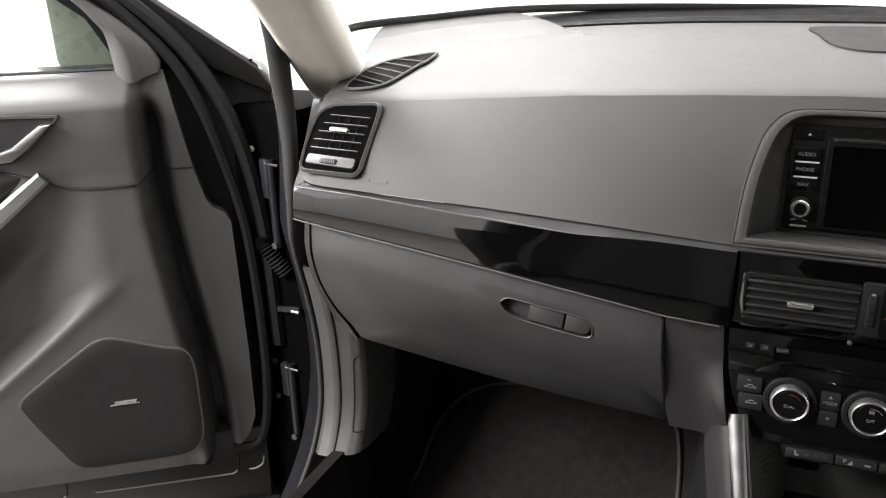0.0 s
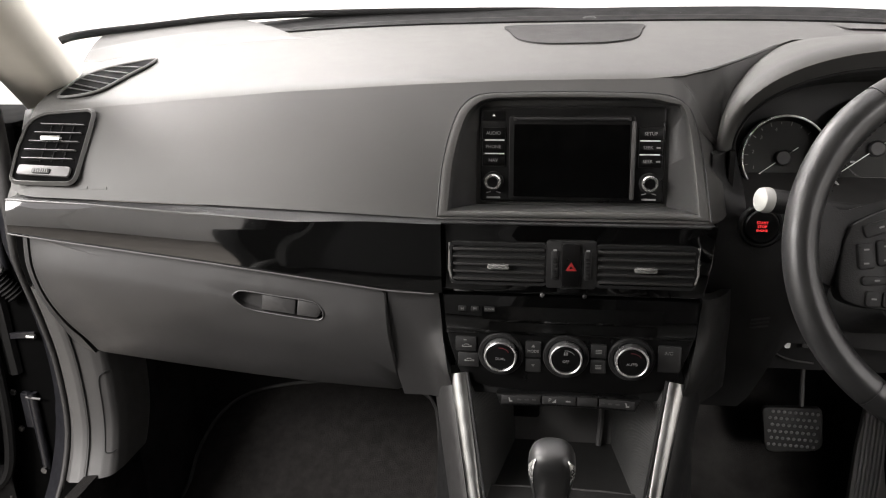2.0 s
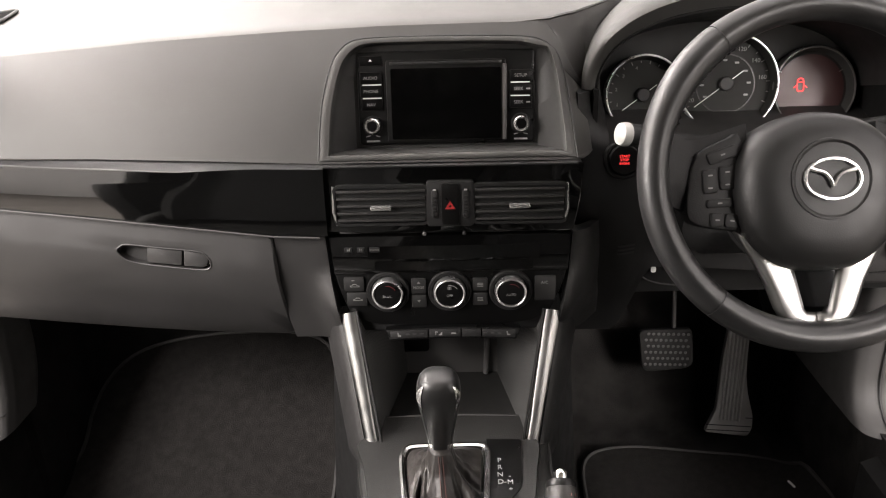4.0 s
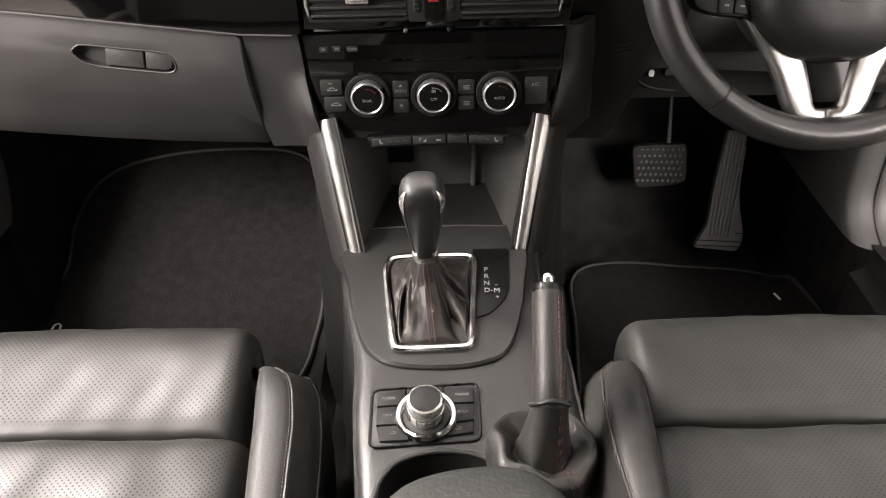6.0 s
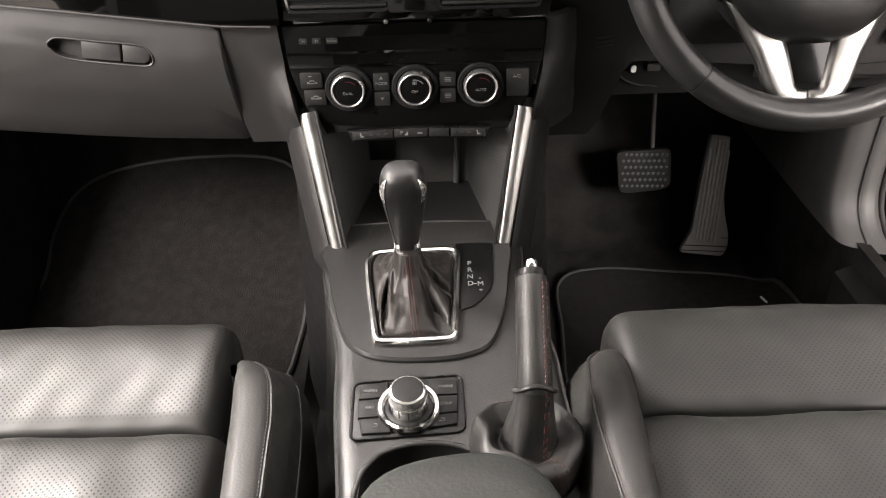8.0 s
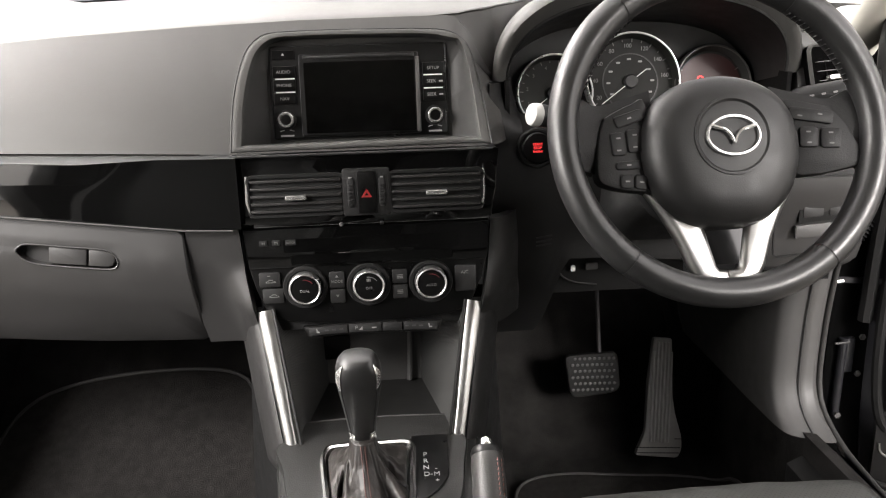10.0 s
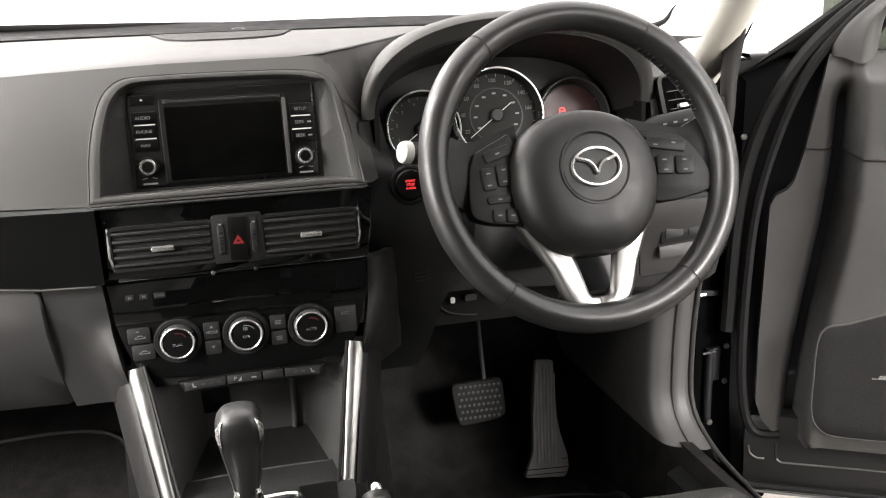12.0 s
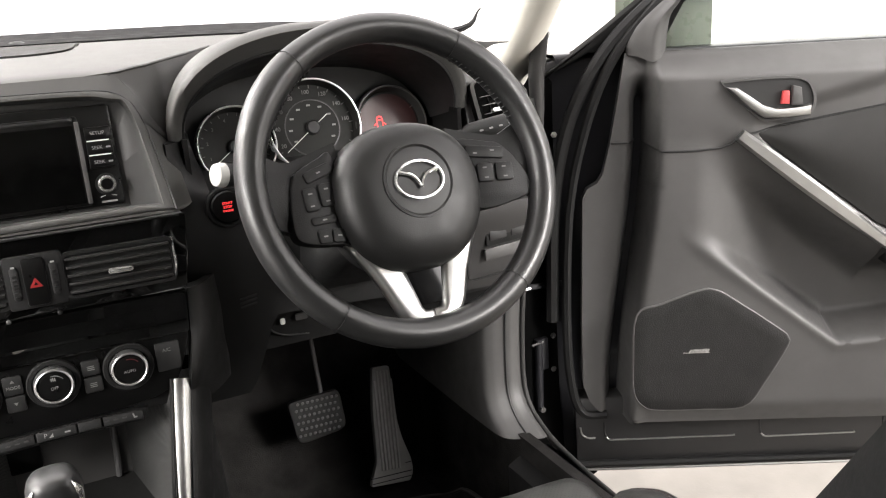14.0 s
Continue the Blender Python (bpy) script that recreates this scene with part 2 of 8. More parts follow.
def frame_of(origin, x_axis, y_axis):
    """A local frame: x and y as given (made square), z out of the face."""
    x = Vector(x_axis).normalized()
    y = Vector(y_axis)
    y = (y - x * y.dot(x)).normalized()
    z = x.cross(y)
    return Matrix(((x.x, y.x, z.x, origin[0]), (x.y, y.y, z.y, origin[1]), (x.z, y.z, z.z, origin[2]), (0, 0, 0, 1)))


def loft(bm, rings, closed=True, cap0=True, cap1=True):
    rows = [[bm.verts.new(p) for p in ring] for ring in rings]
    for a, b in zip(rows, rows[1:]):
        n = len(a)
        for i in range(n if closed else n - 1):
            j = (i + 1) % n
            bm.faces.new((a[i], a[j], b[j], b[i]))
    if closed and cap0:
        bm.faces.new(rows[0][::-1])
    if closed and cap1:
        bm.faces.new(rows[-1])
    return bm


def grid(bm, fn, us, vs, back=None):
    """A sheet fn(u, v); with back, a vector by which a second skin lies behind it."""
    front = [[Vector(fn(u, v)) for v in vs] for u in us]
    a = [[bm.verts.new(p) for p in row] for row in front]
    nu, nv = len(us), len(vs)
    for i in range(nu - 1):
        for j in range(nv - 1):
            bm.faces.new((a[i][j], a[i + 1][j], a[i + 1][j + 1], a[i][j + 1]))
    if back is not None:
        k = Vector(back)
        b = [[bm.verts.new(p + k) for p in row] for row in front]
        for i in range(nu - 1):
            for j in range(nv - 1):
                bm.faces.new((b[i][j], b[i][j + 1], b[i + 1][j + 1], b[i + 1][j]))
        for i in range(nu - 1):
            bm.faces.new((a[i][0], b[i][0], b[i + 1][0], a[i + 1][0]))
            bm.faces.new((a[i][-1], a[i + 1][-1], b[i + 1][-1], b[i][-1]))
        for j in range(nv - 1):
            bm.faces.new((a[0][j], a[0][j + 1], b[0][j + 1], b[0][j]))
            bm.faces.new((a[-1][j], b[-1][j], b[-1][j + 1], a[-1][j + 1]))
    return bm


def lin(a, b, n):
    return [a + (b - a) * i / (n - 1) for i in range(n)]


def interp(x, table):
    xs, ys = zip(*table)
    return float(np.interp(x, xs, ys))


def smooth_interp(x, table):
    if x <= table[0][0]:
        return table[0][1]
    for (a, p), (b, q) in zip(table, table[1:]):
        if x <= b:
            t = (x - a) / (b - a)
            t = t * t * (3 - 2 * t)
            return p + (q - p) * t
    return table[-1][1]


def rrect(w, h, r, n=5):
    pts = []
    for cx, cy, a0 in ((w / 2 - r, h / 2 - r, 0), (-w / 2 + r, h / 2 - r, 90), (-w / 2 + r, -h / 2 + r, 180), (w / 2 - r, -h / 2 + r, 270)):
        for i in range(n):
            a = radians(a0 + 90 * i / (n - 1))
            pts.append((cx + r * math.cos(a), cy + r * math.sin(a)))
    return pts


def rounded(pts, r, n=4):
    """A polygon with each corner cut to a curve that starts r from the corner."""
    out, k = [], len(pts)
    for i in range(k):
        p, q, s = Vector(pts[i - 1]), Vector(pts[i]), Vector(pts[(i + 1) % k])
        a = q + (p - q).normalized() * min(r, (p - q).length * 0.45)
        b = q + (s - q).normalized() * min(r, (s - q).length * 0.45)
        for j in range(n + 1):
            t = j / n
            v = a * (1 - t) ** 2 + q * 2 * t * (1 - t) + b * t * t
            out.append((v.x, v.y))
    return out


def ellipse(rx, ry, n=32):
    return [(rx * math.cos(2 * math.pi * i / n), ry * math.sin(2 * math.pi * i / n)) for i in range(n)]


def inset(pts, d):
    """A polygon moved inwards by d (counter-clockwise order)."""
    out, n = [], len(pts)
    for i in range(n):
        p, q, r = Vector(pts[i - 1]), Vector(pts[i]), Vector(pts[(i + 1) % n])
        e1, e2 = (q - p), (r - q)
        n1 = Vector((-e1.y, e1.x)).normalized() if e1.length > 1e-9 else Vector((0, 0))
        n2 = Vector((-e2.y, e2.x)).normalized() if e2.length > 1e-9 else n1
        m = n1 + n2
        m = m.normalized() * min(1.6, 1 / max(0.5, (m.normalized()).dot(n1))) if m.length > 1e-6 else n1
        out.append((q.x + m.x * d, q.y + m.y * d))
    return out


def area2(pts):
    return sum(p[0] * q[1] - q[0] * p[1] for p, q in zip(pts, pts[1:] + pts[:1]))


def prism(bm, pts, F, z0, z1, bevel=0.0):
    """A flat shape in the frame F, from z0 to z1, its front edge bevelled."""
    if area2(pts) < 0:
        pts = pts[::-1]
    rings = [[F @ Vector((*p, z0)) for p in pts]]
    if bevel:
        rings.append([F @ Vector((*p, z1 - bevel)) for p in pts])
        rings.append([F @ Vector((*p, z1 - bevel * 0.3)) for p in inset(pts, bevel * 0.3)])
        rings.append([F @ Vector((*p, z1)) for p in inset(pts, bevel)])
    else:
        rings.append([F @ Vector((*p, z1)) for p in pts])
    return loft(bm, rings)


def ring_prism(bm, outer, inner, F, z0, z1):
    """A frame between two outlines with the same number of points."""
    rings = [[F @ Vector((*p, z)) for p in pts] for pts, z in ((outer, z0), (outer, z1), (inner, z1), (inner, z0))]
    return loft(bm, rings + [rings[0]], True, False, False)


def block(bm, lo, hi, bevel=0.0):
    cx, cy = (lo[0] + hi[0]) / 2, (lo[1] + hi[1]) / 2
    w, h = hi[0] - lo[0], hi[1] - lo[1]
    pts = rrect(w, h, max(bevel, 1e-4), 3) if bevel else [(-w / 2, -h / 2), (w / 2, -h / 2), (w / 2, h / 2), (-w / 2, h / 2)]
    return prism(bm, pts, Matrix.Translation((cx, cy, 0)), lo[2], hi[2], bevel)


def lathe(bm, profile, F, n=32, a0=0.0, a1=360.0, sx=1.0, sy=1.0, caps=True):
    full = abs(a1 - a0) >= 360
    angles = [radians(a0 + (a1 - a0) * i / (n if full else n - 1)) for i in range(n)]
    rings = [[F @ Vector((r * sx * math.cos(a), r * sy * math.sin(a), z)) for a in angles] for r, z in profile]
    return loft(bm, rings, full, caps and profile[0][0] > 1e-5, caps and profile[-1][0] > 1e-5)


def tube(bm, pts, radius, n=10, closed=False, flat=1.0):
    """A round bar along points; radius a number or one for each point."""
    pts = [Vector(p) for p in pts]
    k = len(pts)
    rad = radius if isinstance(radius, (list, tuple)) else [radius] * k
    rings, side = [], None
    for i, p in enumerate(pts):
        a = pts[i - 1] if (i or closed) else p
        b = pts[(i + 1) % k] if (i < k - 1 or closed) else p
        d = (b - a).normalized()
        if side is None:
            side = d.orthogonal().normalized()
        side = (side - d * side.dot(d)).normalized()
        up = d.cross(side)
        rings.append([p + (side * math.cos(t) + up * math.sin(t) * flat) * rad[i] for t in (2 * math.pi * j / n for j in range(n))])
    if closed:
        rings.append(rings[0])
        return loft(bm, rings, True, False, False)
    return loft(bm, rings)


def catmull(pts, per=6, closed=False):
    pts = [Vector(p) for p in pts]
    n, out = len(pts), []
    for i in range(n if closed else n - 1):
        p1, p2 = pts[i], pts[(i + 1) % n]
        p0 = pts[i - 1] if (i or closed) else p1 * 2 - p2
        p3 = pts[(i + 2) % n] if (i < n - 2 or closed) else p2 * 2 - p1
        for s in range(per):
            t = s / per
            out.append(0.5 * ((2 * p1) + (p2 - p0) * t + (2 * p0 - 5 * p1 + 4 * p2 - p3) * t * t + (3 * p1 - p0 - 3 * p2 + p3) * t ** 3))
    if not closed:
        out.append(pts[-1])
    return out


def curve2(pts, per=6, closed=True):
    return [(p.x, p.y) for p in catmull([(x, y, 0) for x, y in pts], per, closed)]


def resample(pts, n, closed=True):
    """n points at even steps along a line of 2D points."""
    pts = [np.array(p, float) for p in pts]
    if closed:
        pts = pts + [pts[0]]
    seg = np.cumsum([0] + [np.linalg.norm(b - a) for a, b in zip(pts, pts[1:])])
    at = np.linspace(0, seg[-1], n + 1)[:-1] if closed else np.linspace(0, seg[-1], n)
    arr = np.array(pts)
    return [tuple(np.interp(s, seg, arr[:, k]) for k in range(arr.shape[1])) for s in at]


def lettering(name, text, F, size, mat, parent, depth=0.0004, align="CENTER"):
    c = bpy.data.curves.new(name, "FONT")
    c.body, c.size, c.align_x, c.align_y, c.extrude = text, size, align, "CENTER", depth
    ob = bpy.data.objects.new(name, c)
    me = bpy.data.meshes.new_from_object(ob)
    bpy.data.objects.remove(ob)
    bpy.data.curves.remove(c)
    me.transform(F)
    me.materials.clear()
    me.materials.append(mat)
    out = new(name, me)
    out.parent = parent
    if parent.type == "EMPTY":
        out.matrix_parent_inverse = Matrix.Translation(parent.location).inverted()
    return out


def B():
    return bmesh.new()


def lift(F, z):
    return F @ Matrix.Translation((0, 0, z))


def spot(F, x, y, z=0.0, turn=0.0):
    return F @ pose(x, y, z, 0, 0, turn)


# ---------------------------------------------------------------- setting: studio floor and car shell
bm = B()
block(bm, (-30, -30, -0.32), (30, 30, -0.22))
structure("ground", bm, GROUND, "pale grey studio floor under the car", "floor")
for nm, lo, hi in (("studio_wall_front", (-4.6, 4.5, -0.22), (4.6, 4.6, 2.9)), ("studio_wall_back", (-4.6, -6.1, -0.22), (4.6, -6.0, 2.9)), ("studio_wall_left", (-4.6, -6.0, -0.22), (-4.5, 4.5, 2.9)), ("studio_wall_right", (4.5, -6.0, -0.22), (4.6, 4.5, 2.9))):
    bm = B()
    block(bm, lo, hi)
    structure(nm, bm, STUDIO, "plain white wall of the photo studio", "wall")

bm = B()


def cabin_floor(u, v):
    z = 0.19 + smooth_interp(v, ((-1.6, 0.0), (0.55, 0.0), (0.95, 0.34), (1.1, 0.5)))
    if u < -0.18:
        z = 0.19 + smooth_interp(v, ((-0.15, 0.0), (0.10, 0.055))) + smooth_interp(v, ((0.10, 0.0), (0.98, 0.42)))
    hump = 0.16 * math.exp(-((u / 0.17) ** 4))
    side = 0.10 * smooth_interp(abs(u), ((0.66, 0.0), (0.74, 1.0)))
    return (u, v, max(z, 0.19 + side) + hump * (1 if v < 0.9 else 0.5))


grid(bm, cabin_floor, lin(-0.76, 0.76, 61), lin(-1.6, 1.1, 55), (0, 0, -0.03))
structure("floor", bm, CARPET, "dark grey carpet over the cabin floor and tunnel", "carpet")

bm = B()


def roof(u, v):
    return (u, v, 1.50 - 0.10 * (abs(u) / 0.62) ** 3 - 0.05 * max(0, v + 0.2) / 0.3)


grid(bm, roof, lin(-0.62, 0.62, 21), lin(-2.2, -0.22, 11), (0, 0, 0.04))
structure("ceiling", bm, CREAM, "cream fabric headliner of the car", "headliner")
# Unseen dark blocks close the cabin's rear and sides to keep light out.
bm = B()
block(bm, (-0.72, -2.26, 0.15), (0.72, -2.2, 1.5), 0.01)
structure("light_block_rear", bm, DARK, "unseen dark panel added to keep light out of the cabin's rear", "wall")
for s, nm in ((-1, "left"), (1, "right")):
    bm = B()
    x0, x1 = (0.70, 0.76) if s > 0 else (-0.76, -0.70)
    block(bm, (x0, -2.2, 0.15), (x1, -0.72, 1.0), 0.01)
    block(bm, (x0 - 0.05 * s, -2.2, 1.0), (x1 - 0.05 * s, -0.98, 1.47), 0.01)
    block(bm, (x0 - 0.03 * s, -0.98, 1.0), (x1 - 0.03 * s, -0.80, 1.47), 0.01)
    structure("light_block_" + nm, bm, DARK, "dark side wall and centre pillar, extended unseen to keep light out", "wall")


# ---------------------------------------------------------------- dashboard
def z_strip(x):
    return interp(x, ((-0.72, 0.986), (-0.44, 0.979), (-0.29, 0.973), (-0.155, 0.967), (0.2, 0.967)))


def z_strip_low(x):
    return interp(x, ((-0.72, 0.944), (-0.444, 0.911), (-0.217, 0.882), (-0.15, 0.879), (0.16, 0.880)))


def z_crease(x):
    return interp(x, ((-0.74, 1.081), (-0.677, 1.0857), (-0.519, 1.098), (-0.366, 1.1095), (-0.2, 1.118), (-0.07, 1.1226), (0.07, 1.1240), (0.2, 1.124), (0.45, 1.112), (0.58, 1.100), (0.64, 1.085), (0.675, 1.066), (0.70, 1.045)))


def end_round(x):
    """How far the ends of the dashboard bend away towards the windscreen."""
    e = max(0.0, abs(x) - (0.67 if x < 0 else 0.64)) / 0.06
    return 0.028 * e * e


def face_turn(x):
    """The face bends away beside the instrument hood."""
    return 60 * max(0.0, min(x, 0.205) - 0.158) ** 2


def z_face(x):
    """The upper edge of the face, which falls away towards the hood."""
    return z_crease(x) - 0.004 - smooth_interp(x, ((0.118, 0.0), (0.185, 0.084)))


def face(x, s):
    """The leaning face of the upper dashboard: s = 0 at the trim strip, 1 at the crease."""
    y = 0.028 + 0.080 * s - 0.008 * math.sin(math.pi * s) + end_round(x) + face_turn(x)
    return Vector((x, y, z_strip(x) + (z_face(x) - z_strip(x)) * s))


def y_rear(x):
    return 0.62 - 0.22 * (abs(x) / 0.74) ** 2.5


def top(x, t):
    """The top of the dashboard, t = 0 at the crease, 1 under the windscreen."""
    y0, y1 = 0.108 + end_round(x), y_rear(x)
    y = y0 + (y1 - y0) * t
    z0 = z_crease(x)
    z1 = 1.152 - 0.03 * (abs(x) / 0.74) ** 4 - (0.4 * max(0.0, x - 0.60) if x > 0 else 0.0)
    k = 1 - (1 - t) ** 2.2
    soft = 0.004 * math.exp(-t / 0.02)
    return Vector((x, y, z0 + (z1 - z0) * k - soft))


dash = thing("dashboard", (0, 0.3, 0.7), "dark grey soft-touch dashboard with a black lacquer trim strip", "dashboard")
bm = B()
xs = lin(-0.732, 0.732, 74)
ts = [0, 0.006, 0.014, 0.025, 0.04, 0.07, 0.11, 0.16, 0.22, 0.3, 0.4, 0.5, 0.6, 0.7, 0.8, 0.9, 1.0]


def pad_start(x):
    """Where along t the top pad begins: it curves forward round the instrument hood."""
    y = interp(abs(x - 0.375), ((0.0, 0.335), (0.075, 0.325), (0.103, 0.285), (0.14, 0.225), (0.175, 0.175), (0.21, 0.135), (0.245, 0.114), (0.285, 0.108)))
    return (y - 0.108) / (y_rear(x) - 0.108)


def top_cut(x, t):
    t0 = pad_start(x)
    return top(x, t0 + (1 - t0) * t)


grid(bm, top_cut, lin(-0.732, 0.698, 220), ts, (0, 0.02, -0.03))
top_pad = part("top_pad", bm, SOFT, dash, "grey grained soft top of the dashboard", 50)
# hollow between the top pad and the instrument hood, on both sides
crease_line = resample([tuple(top_cut(x, 0)) for x in lin(0.09, 0.272, 40)], 30, False)
valley_line = [tuple(face(x, 1.0)) for x in lin(0.09, 0.178, 12)]
valley_line += [tuple(p) for p in catmull([(0.181, 0.102, 1.040), (0.195, 0.150, 1.080), (0.2245, 0.205, 1.110), (0.274, 0.287, 1.132)], 8)]
valley_line = resample(valley_line, 30, False)
for s in (-1, 1):
    bm = B()

    def hollow(i, v, s=s):
        p = Vector(crease_line[int(i)]).lerp(Vector(valley_line[int(i)]), v)
        sag = math.sin(math.pi * v) * math.sin(math.pi * i / 29)
        p += Vector((0.006 * sag, 0.004 * sag, -0.008 * sag)) + Vector((0.0, 0.003, 0.0012)) * (1 - v) ** 6
        return (p.x if s < 0 else 0.75 - p.x, p.y, p.z)

    grid(bm, hollow, range(30), lin(0, 1, 9))
    part("hood_hollow", bm, SOFT, dash, "", 50)
# passenger face
bm = B()
grid(bm, face, lin(-0.732, -0.20, 40), lin(0, 1, 13), (0, 0.03, -0.01))
part("passenger_face", bm, SOFT, dash, "grey grained face above the glovebox", 50)
# the face round the screen, with its opening
N = 190


def bezel_outline():
    """Rounded trapezoid round the screen in (x, s)."""
    pts = [(-0.1575, 0.969), (-0.153, 1.027), (-0.143, 1.071), (-0.1315, 1.092), (-0.113, 1.1035), (-0.085, 1.1058), (-0.03, 1.1066), (0.035, 1.1062), (0.09, 1.1048), (0.116, 1.101), (0.1355, 1.0875), (0.1468, 1.058), (0.154, 1.0145), (0.1595, 0.969)]
    line = [(x, (z - z_strip(x)) / (z_face(x) - z_strip(x))) for x, z in curve2(pts, 5, False)]
    return resample(line, N - 48, False) + resample([line[-1], line[0]], 50, False)[1:-1]


def around(n_line):
    """Matching points on the patch's outer edge."""
    a = [(-0.20, i / 54) for i in range(55)] + [(-0.20 + 0.40 * i / 33, 1.0) for i in range(1, 33)] + [(0.20, 1 - i / 54) for i in range(55)]
    b = resample([(0.20, 0.0), (-0.20, 0.0)], 50, False)[1:-1]
    return a + b


bm = B()
outer, inner = around(N), bezel_outline()
loft(bm, [[face(x, s) for x, s in outer], [face((x + a) / 2, (s + b) / 2) for (x, s), (a, b) in zip(outer, inner)], [face(x, s) for x, s in inner], [face(x, s) + Vector((0, 0.012, 0)) for x, s in inner]], True, False, False)
part("centre_face", bm, SOFT, dash, "", 50)
# bezel: a raised rim, then the sloping recess down to the unit
bm = B()


def radio_pt(x, z):
    """The front plane of the screen unit."""
    return Vector((x, 0.088 + (z - 0.973) * 0.16, z))


def shrink(pts, kx, ks, cs=0.5):
    return [(x * kx, cs + (s - cs) * ks) for x, s in pts]


def rim_row(kx, ks, off):
    """The surround's outline drawn in towards its middle and moved off the face."""
    return [face(x, s) + off for x, s in shrink(bezel_outline(), kx, ks)]


n_out = Vector((0, -0.85, 0.45))
back = []
for x, s in bezel_outline():
    f = face(x, s)
    back.append(radio_pt(max(-0.116, min(0.116, x * 0.80)), max(0.966, min(1.093, 1.03 + (f.z - 1.035) * 0.93))))
loft(bm, [rim_row(0.993, 0.993, Vector((0, 0.010, 0))), rim_row(0.990, 0.990, n_out * 0.0004), rim_row(0.975, 0.975, n_out * 0.0012), rim_row(0.945, 0.940, n_out * 0.0012), rim_row(0.918, 0.908, n_out * 0.0004), rim_row(0.905, 0.890, Vector((0, 0.004, -0.001)))], True, False, False)
part("screen_rim", bm, SOFT, dash, "", 50)
bm = B()
loft(bm, [rim_row(0.907, 0.892, Vector((0, 0.003, -0.0005))), rim_row(0.890, 0.872, Vector((0, 0.014, -0.003))), back], True, False, True)
part("screen_surround", bm, SURR, dash, "dark grey moulded surround of the screen", 50)
bm = B()
tube(bm, rim_row(0.998, 0.998, n_out * 0.0002)[:N - 48], 0.0010, 6)
part("surround_gap", bm, BLACK, dash)
# centre speaker lid on top
bm = B()
lid = [top(x, t) + Vector((0, 0, 0.0025)) for x, t in curve2([(-0.104, 0.78), (-0.096, 0.62), (-0.078, 0.46), (-0.045, 0.385), (0.0, 0.375), (0.052, 0.385), (0.090, 0.46), (0.105, 0.62), (0.107, 0.78), (0.0, 0.80)], 5)]
loft(bm, [[p - Vector((0, 0, 0.005)) for p in lid], lid])
part("speaker_lid", bm, MESHG, dash, "flush centre speaker grille")
# defroster outlet at the left end, and the raised cowl along the windscreen
for s in (-1, 1):
    d_in = [(0.696, 0.095), (0.699, 0.195), (0.698, 0.305), (0.672, 0.425), (0.624, 0.465), (0.614, 0.435), (0.613, 0.335), (0.617, 0.295), (0.628, 0.15), (0.642, 0.09), (0.674, 0.075)]
    d_x = 0.0 if s < 0 else -0.036
    line = [(s * (x + d_x), t) for x, t in curve2(d_in, 4)]
    # A black lid on the solid pad paints the outlet's dark depth.
    bm = B()
    ring = [top(x, t) + Vector((0, 0, 0.003)) for x, t in line]
    loft(bm, [[p - Vector((0, 0, 0.006)) for p in ring], ring])
    vent = part("defroster_outlet", bm, DEEP, dash, "side defroster outlet with slanted fins")
    bm = B()
    tube(bm, [top(x, t) + Vector((0, 0, 0.003)) for x, t in line], 0.0024, 6, True)
    part("outlet_rim", bm, SOFT, vent)
    for ta, tb in ((0.17, 0.095), (0.22, 0.115), (0.28, 0.155), (0.33, 0.205), (0.38, 0.265), (0.42, 0.335)):
        xa = interp(ta, ((0.10, 0.694), (0.20, 0.697), (0.30, 0.696), (0.36, 0.688), (0.425, 0.670)))
        xb = interp(tb, ((0.09, 0.645), (0.15, 0.630), (0.295, 0.620), (0.335, 0.616)))
        bm = B()
        tube(bm, [top(s * (xa + d_x), ta) + Vector((0, 0, 0.0046)), top(s * (xb + d_x), tb) + Vector((0, 0, 0.0046))], 0.0009, 5)
        part("fin", bm, VENTG, vent)
bm = B()


def cowl(u, v):
    p = top(u, 0.93)
    return p + Vector((0, v * 0.075, 0.003 + 0.018 * v))


grid(bm, cowl, lin(-0.70, 0.66, 51), lin(0, 1, 7), (0, 0, -0.01))
part("cowl", bm, FRIT, dash, "black strip along the foot of the windscreen")
for s in (-1, 1):
    bm = B()

    def corner(u, v, s=s):
        x = s * (0.40 + (0.37 if s < 0 else 0.29) * u)
        p = top(max(x, -0.725), 0.66 + 0.06 * u)
        p.x = x
        if s < 0:
            far = Vector((x, 0.66 - 0.24 * (abs(x) / 0.76) ** 2.5, interp(-x, ((0.39, 1.172), (0.58, 1.171), (0.70, 1.163), (0.80, 1.155)))))
            return p.lerp(far, v * smooth_interp(u, ((0.0, 0.02), (0.55, 1.0)))) + Vector((0, 0, -0.003 * (1 - v) + 0.006 * math.sin(math.pi * v) * u ** 0.7))
        return p + Vector((0, (y_rear(x) - p.y) * v, 0.003))

    grid(bm, corner, lin(0, 1, 21), lin(0, 1, 9))
    part("corner_cowl", bm, SOFT, dash, "raised moulding at the windscreen corner", 50)
# lacquer strip of the passenger side
bm = B()


def strip(x, v):
    lo = z_strip_low(x)
    hi = z_strip(x) - interp(x, ((-0.72, 0.002), (-0.60, 0.003), (-0.47, 0.0085), (-0.33, 0.0105), (-0.24, 0.004), (-0.15, 0.002)))
    y = 0.009 - 0.003 * math.sin(math.pi * v) + end_round(x) * 0.1 + interp(x, ((-0.72, 0.008), (-0.44, 0.006), (-0.30, 0.004), (-0.15, 0.003))) * v
    return Vector((x, y, lo + (hi - lo) * v))


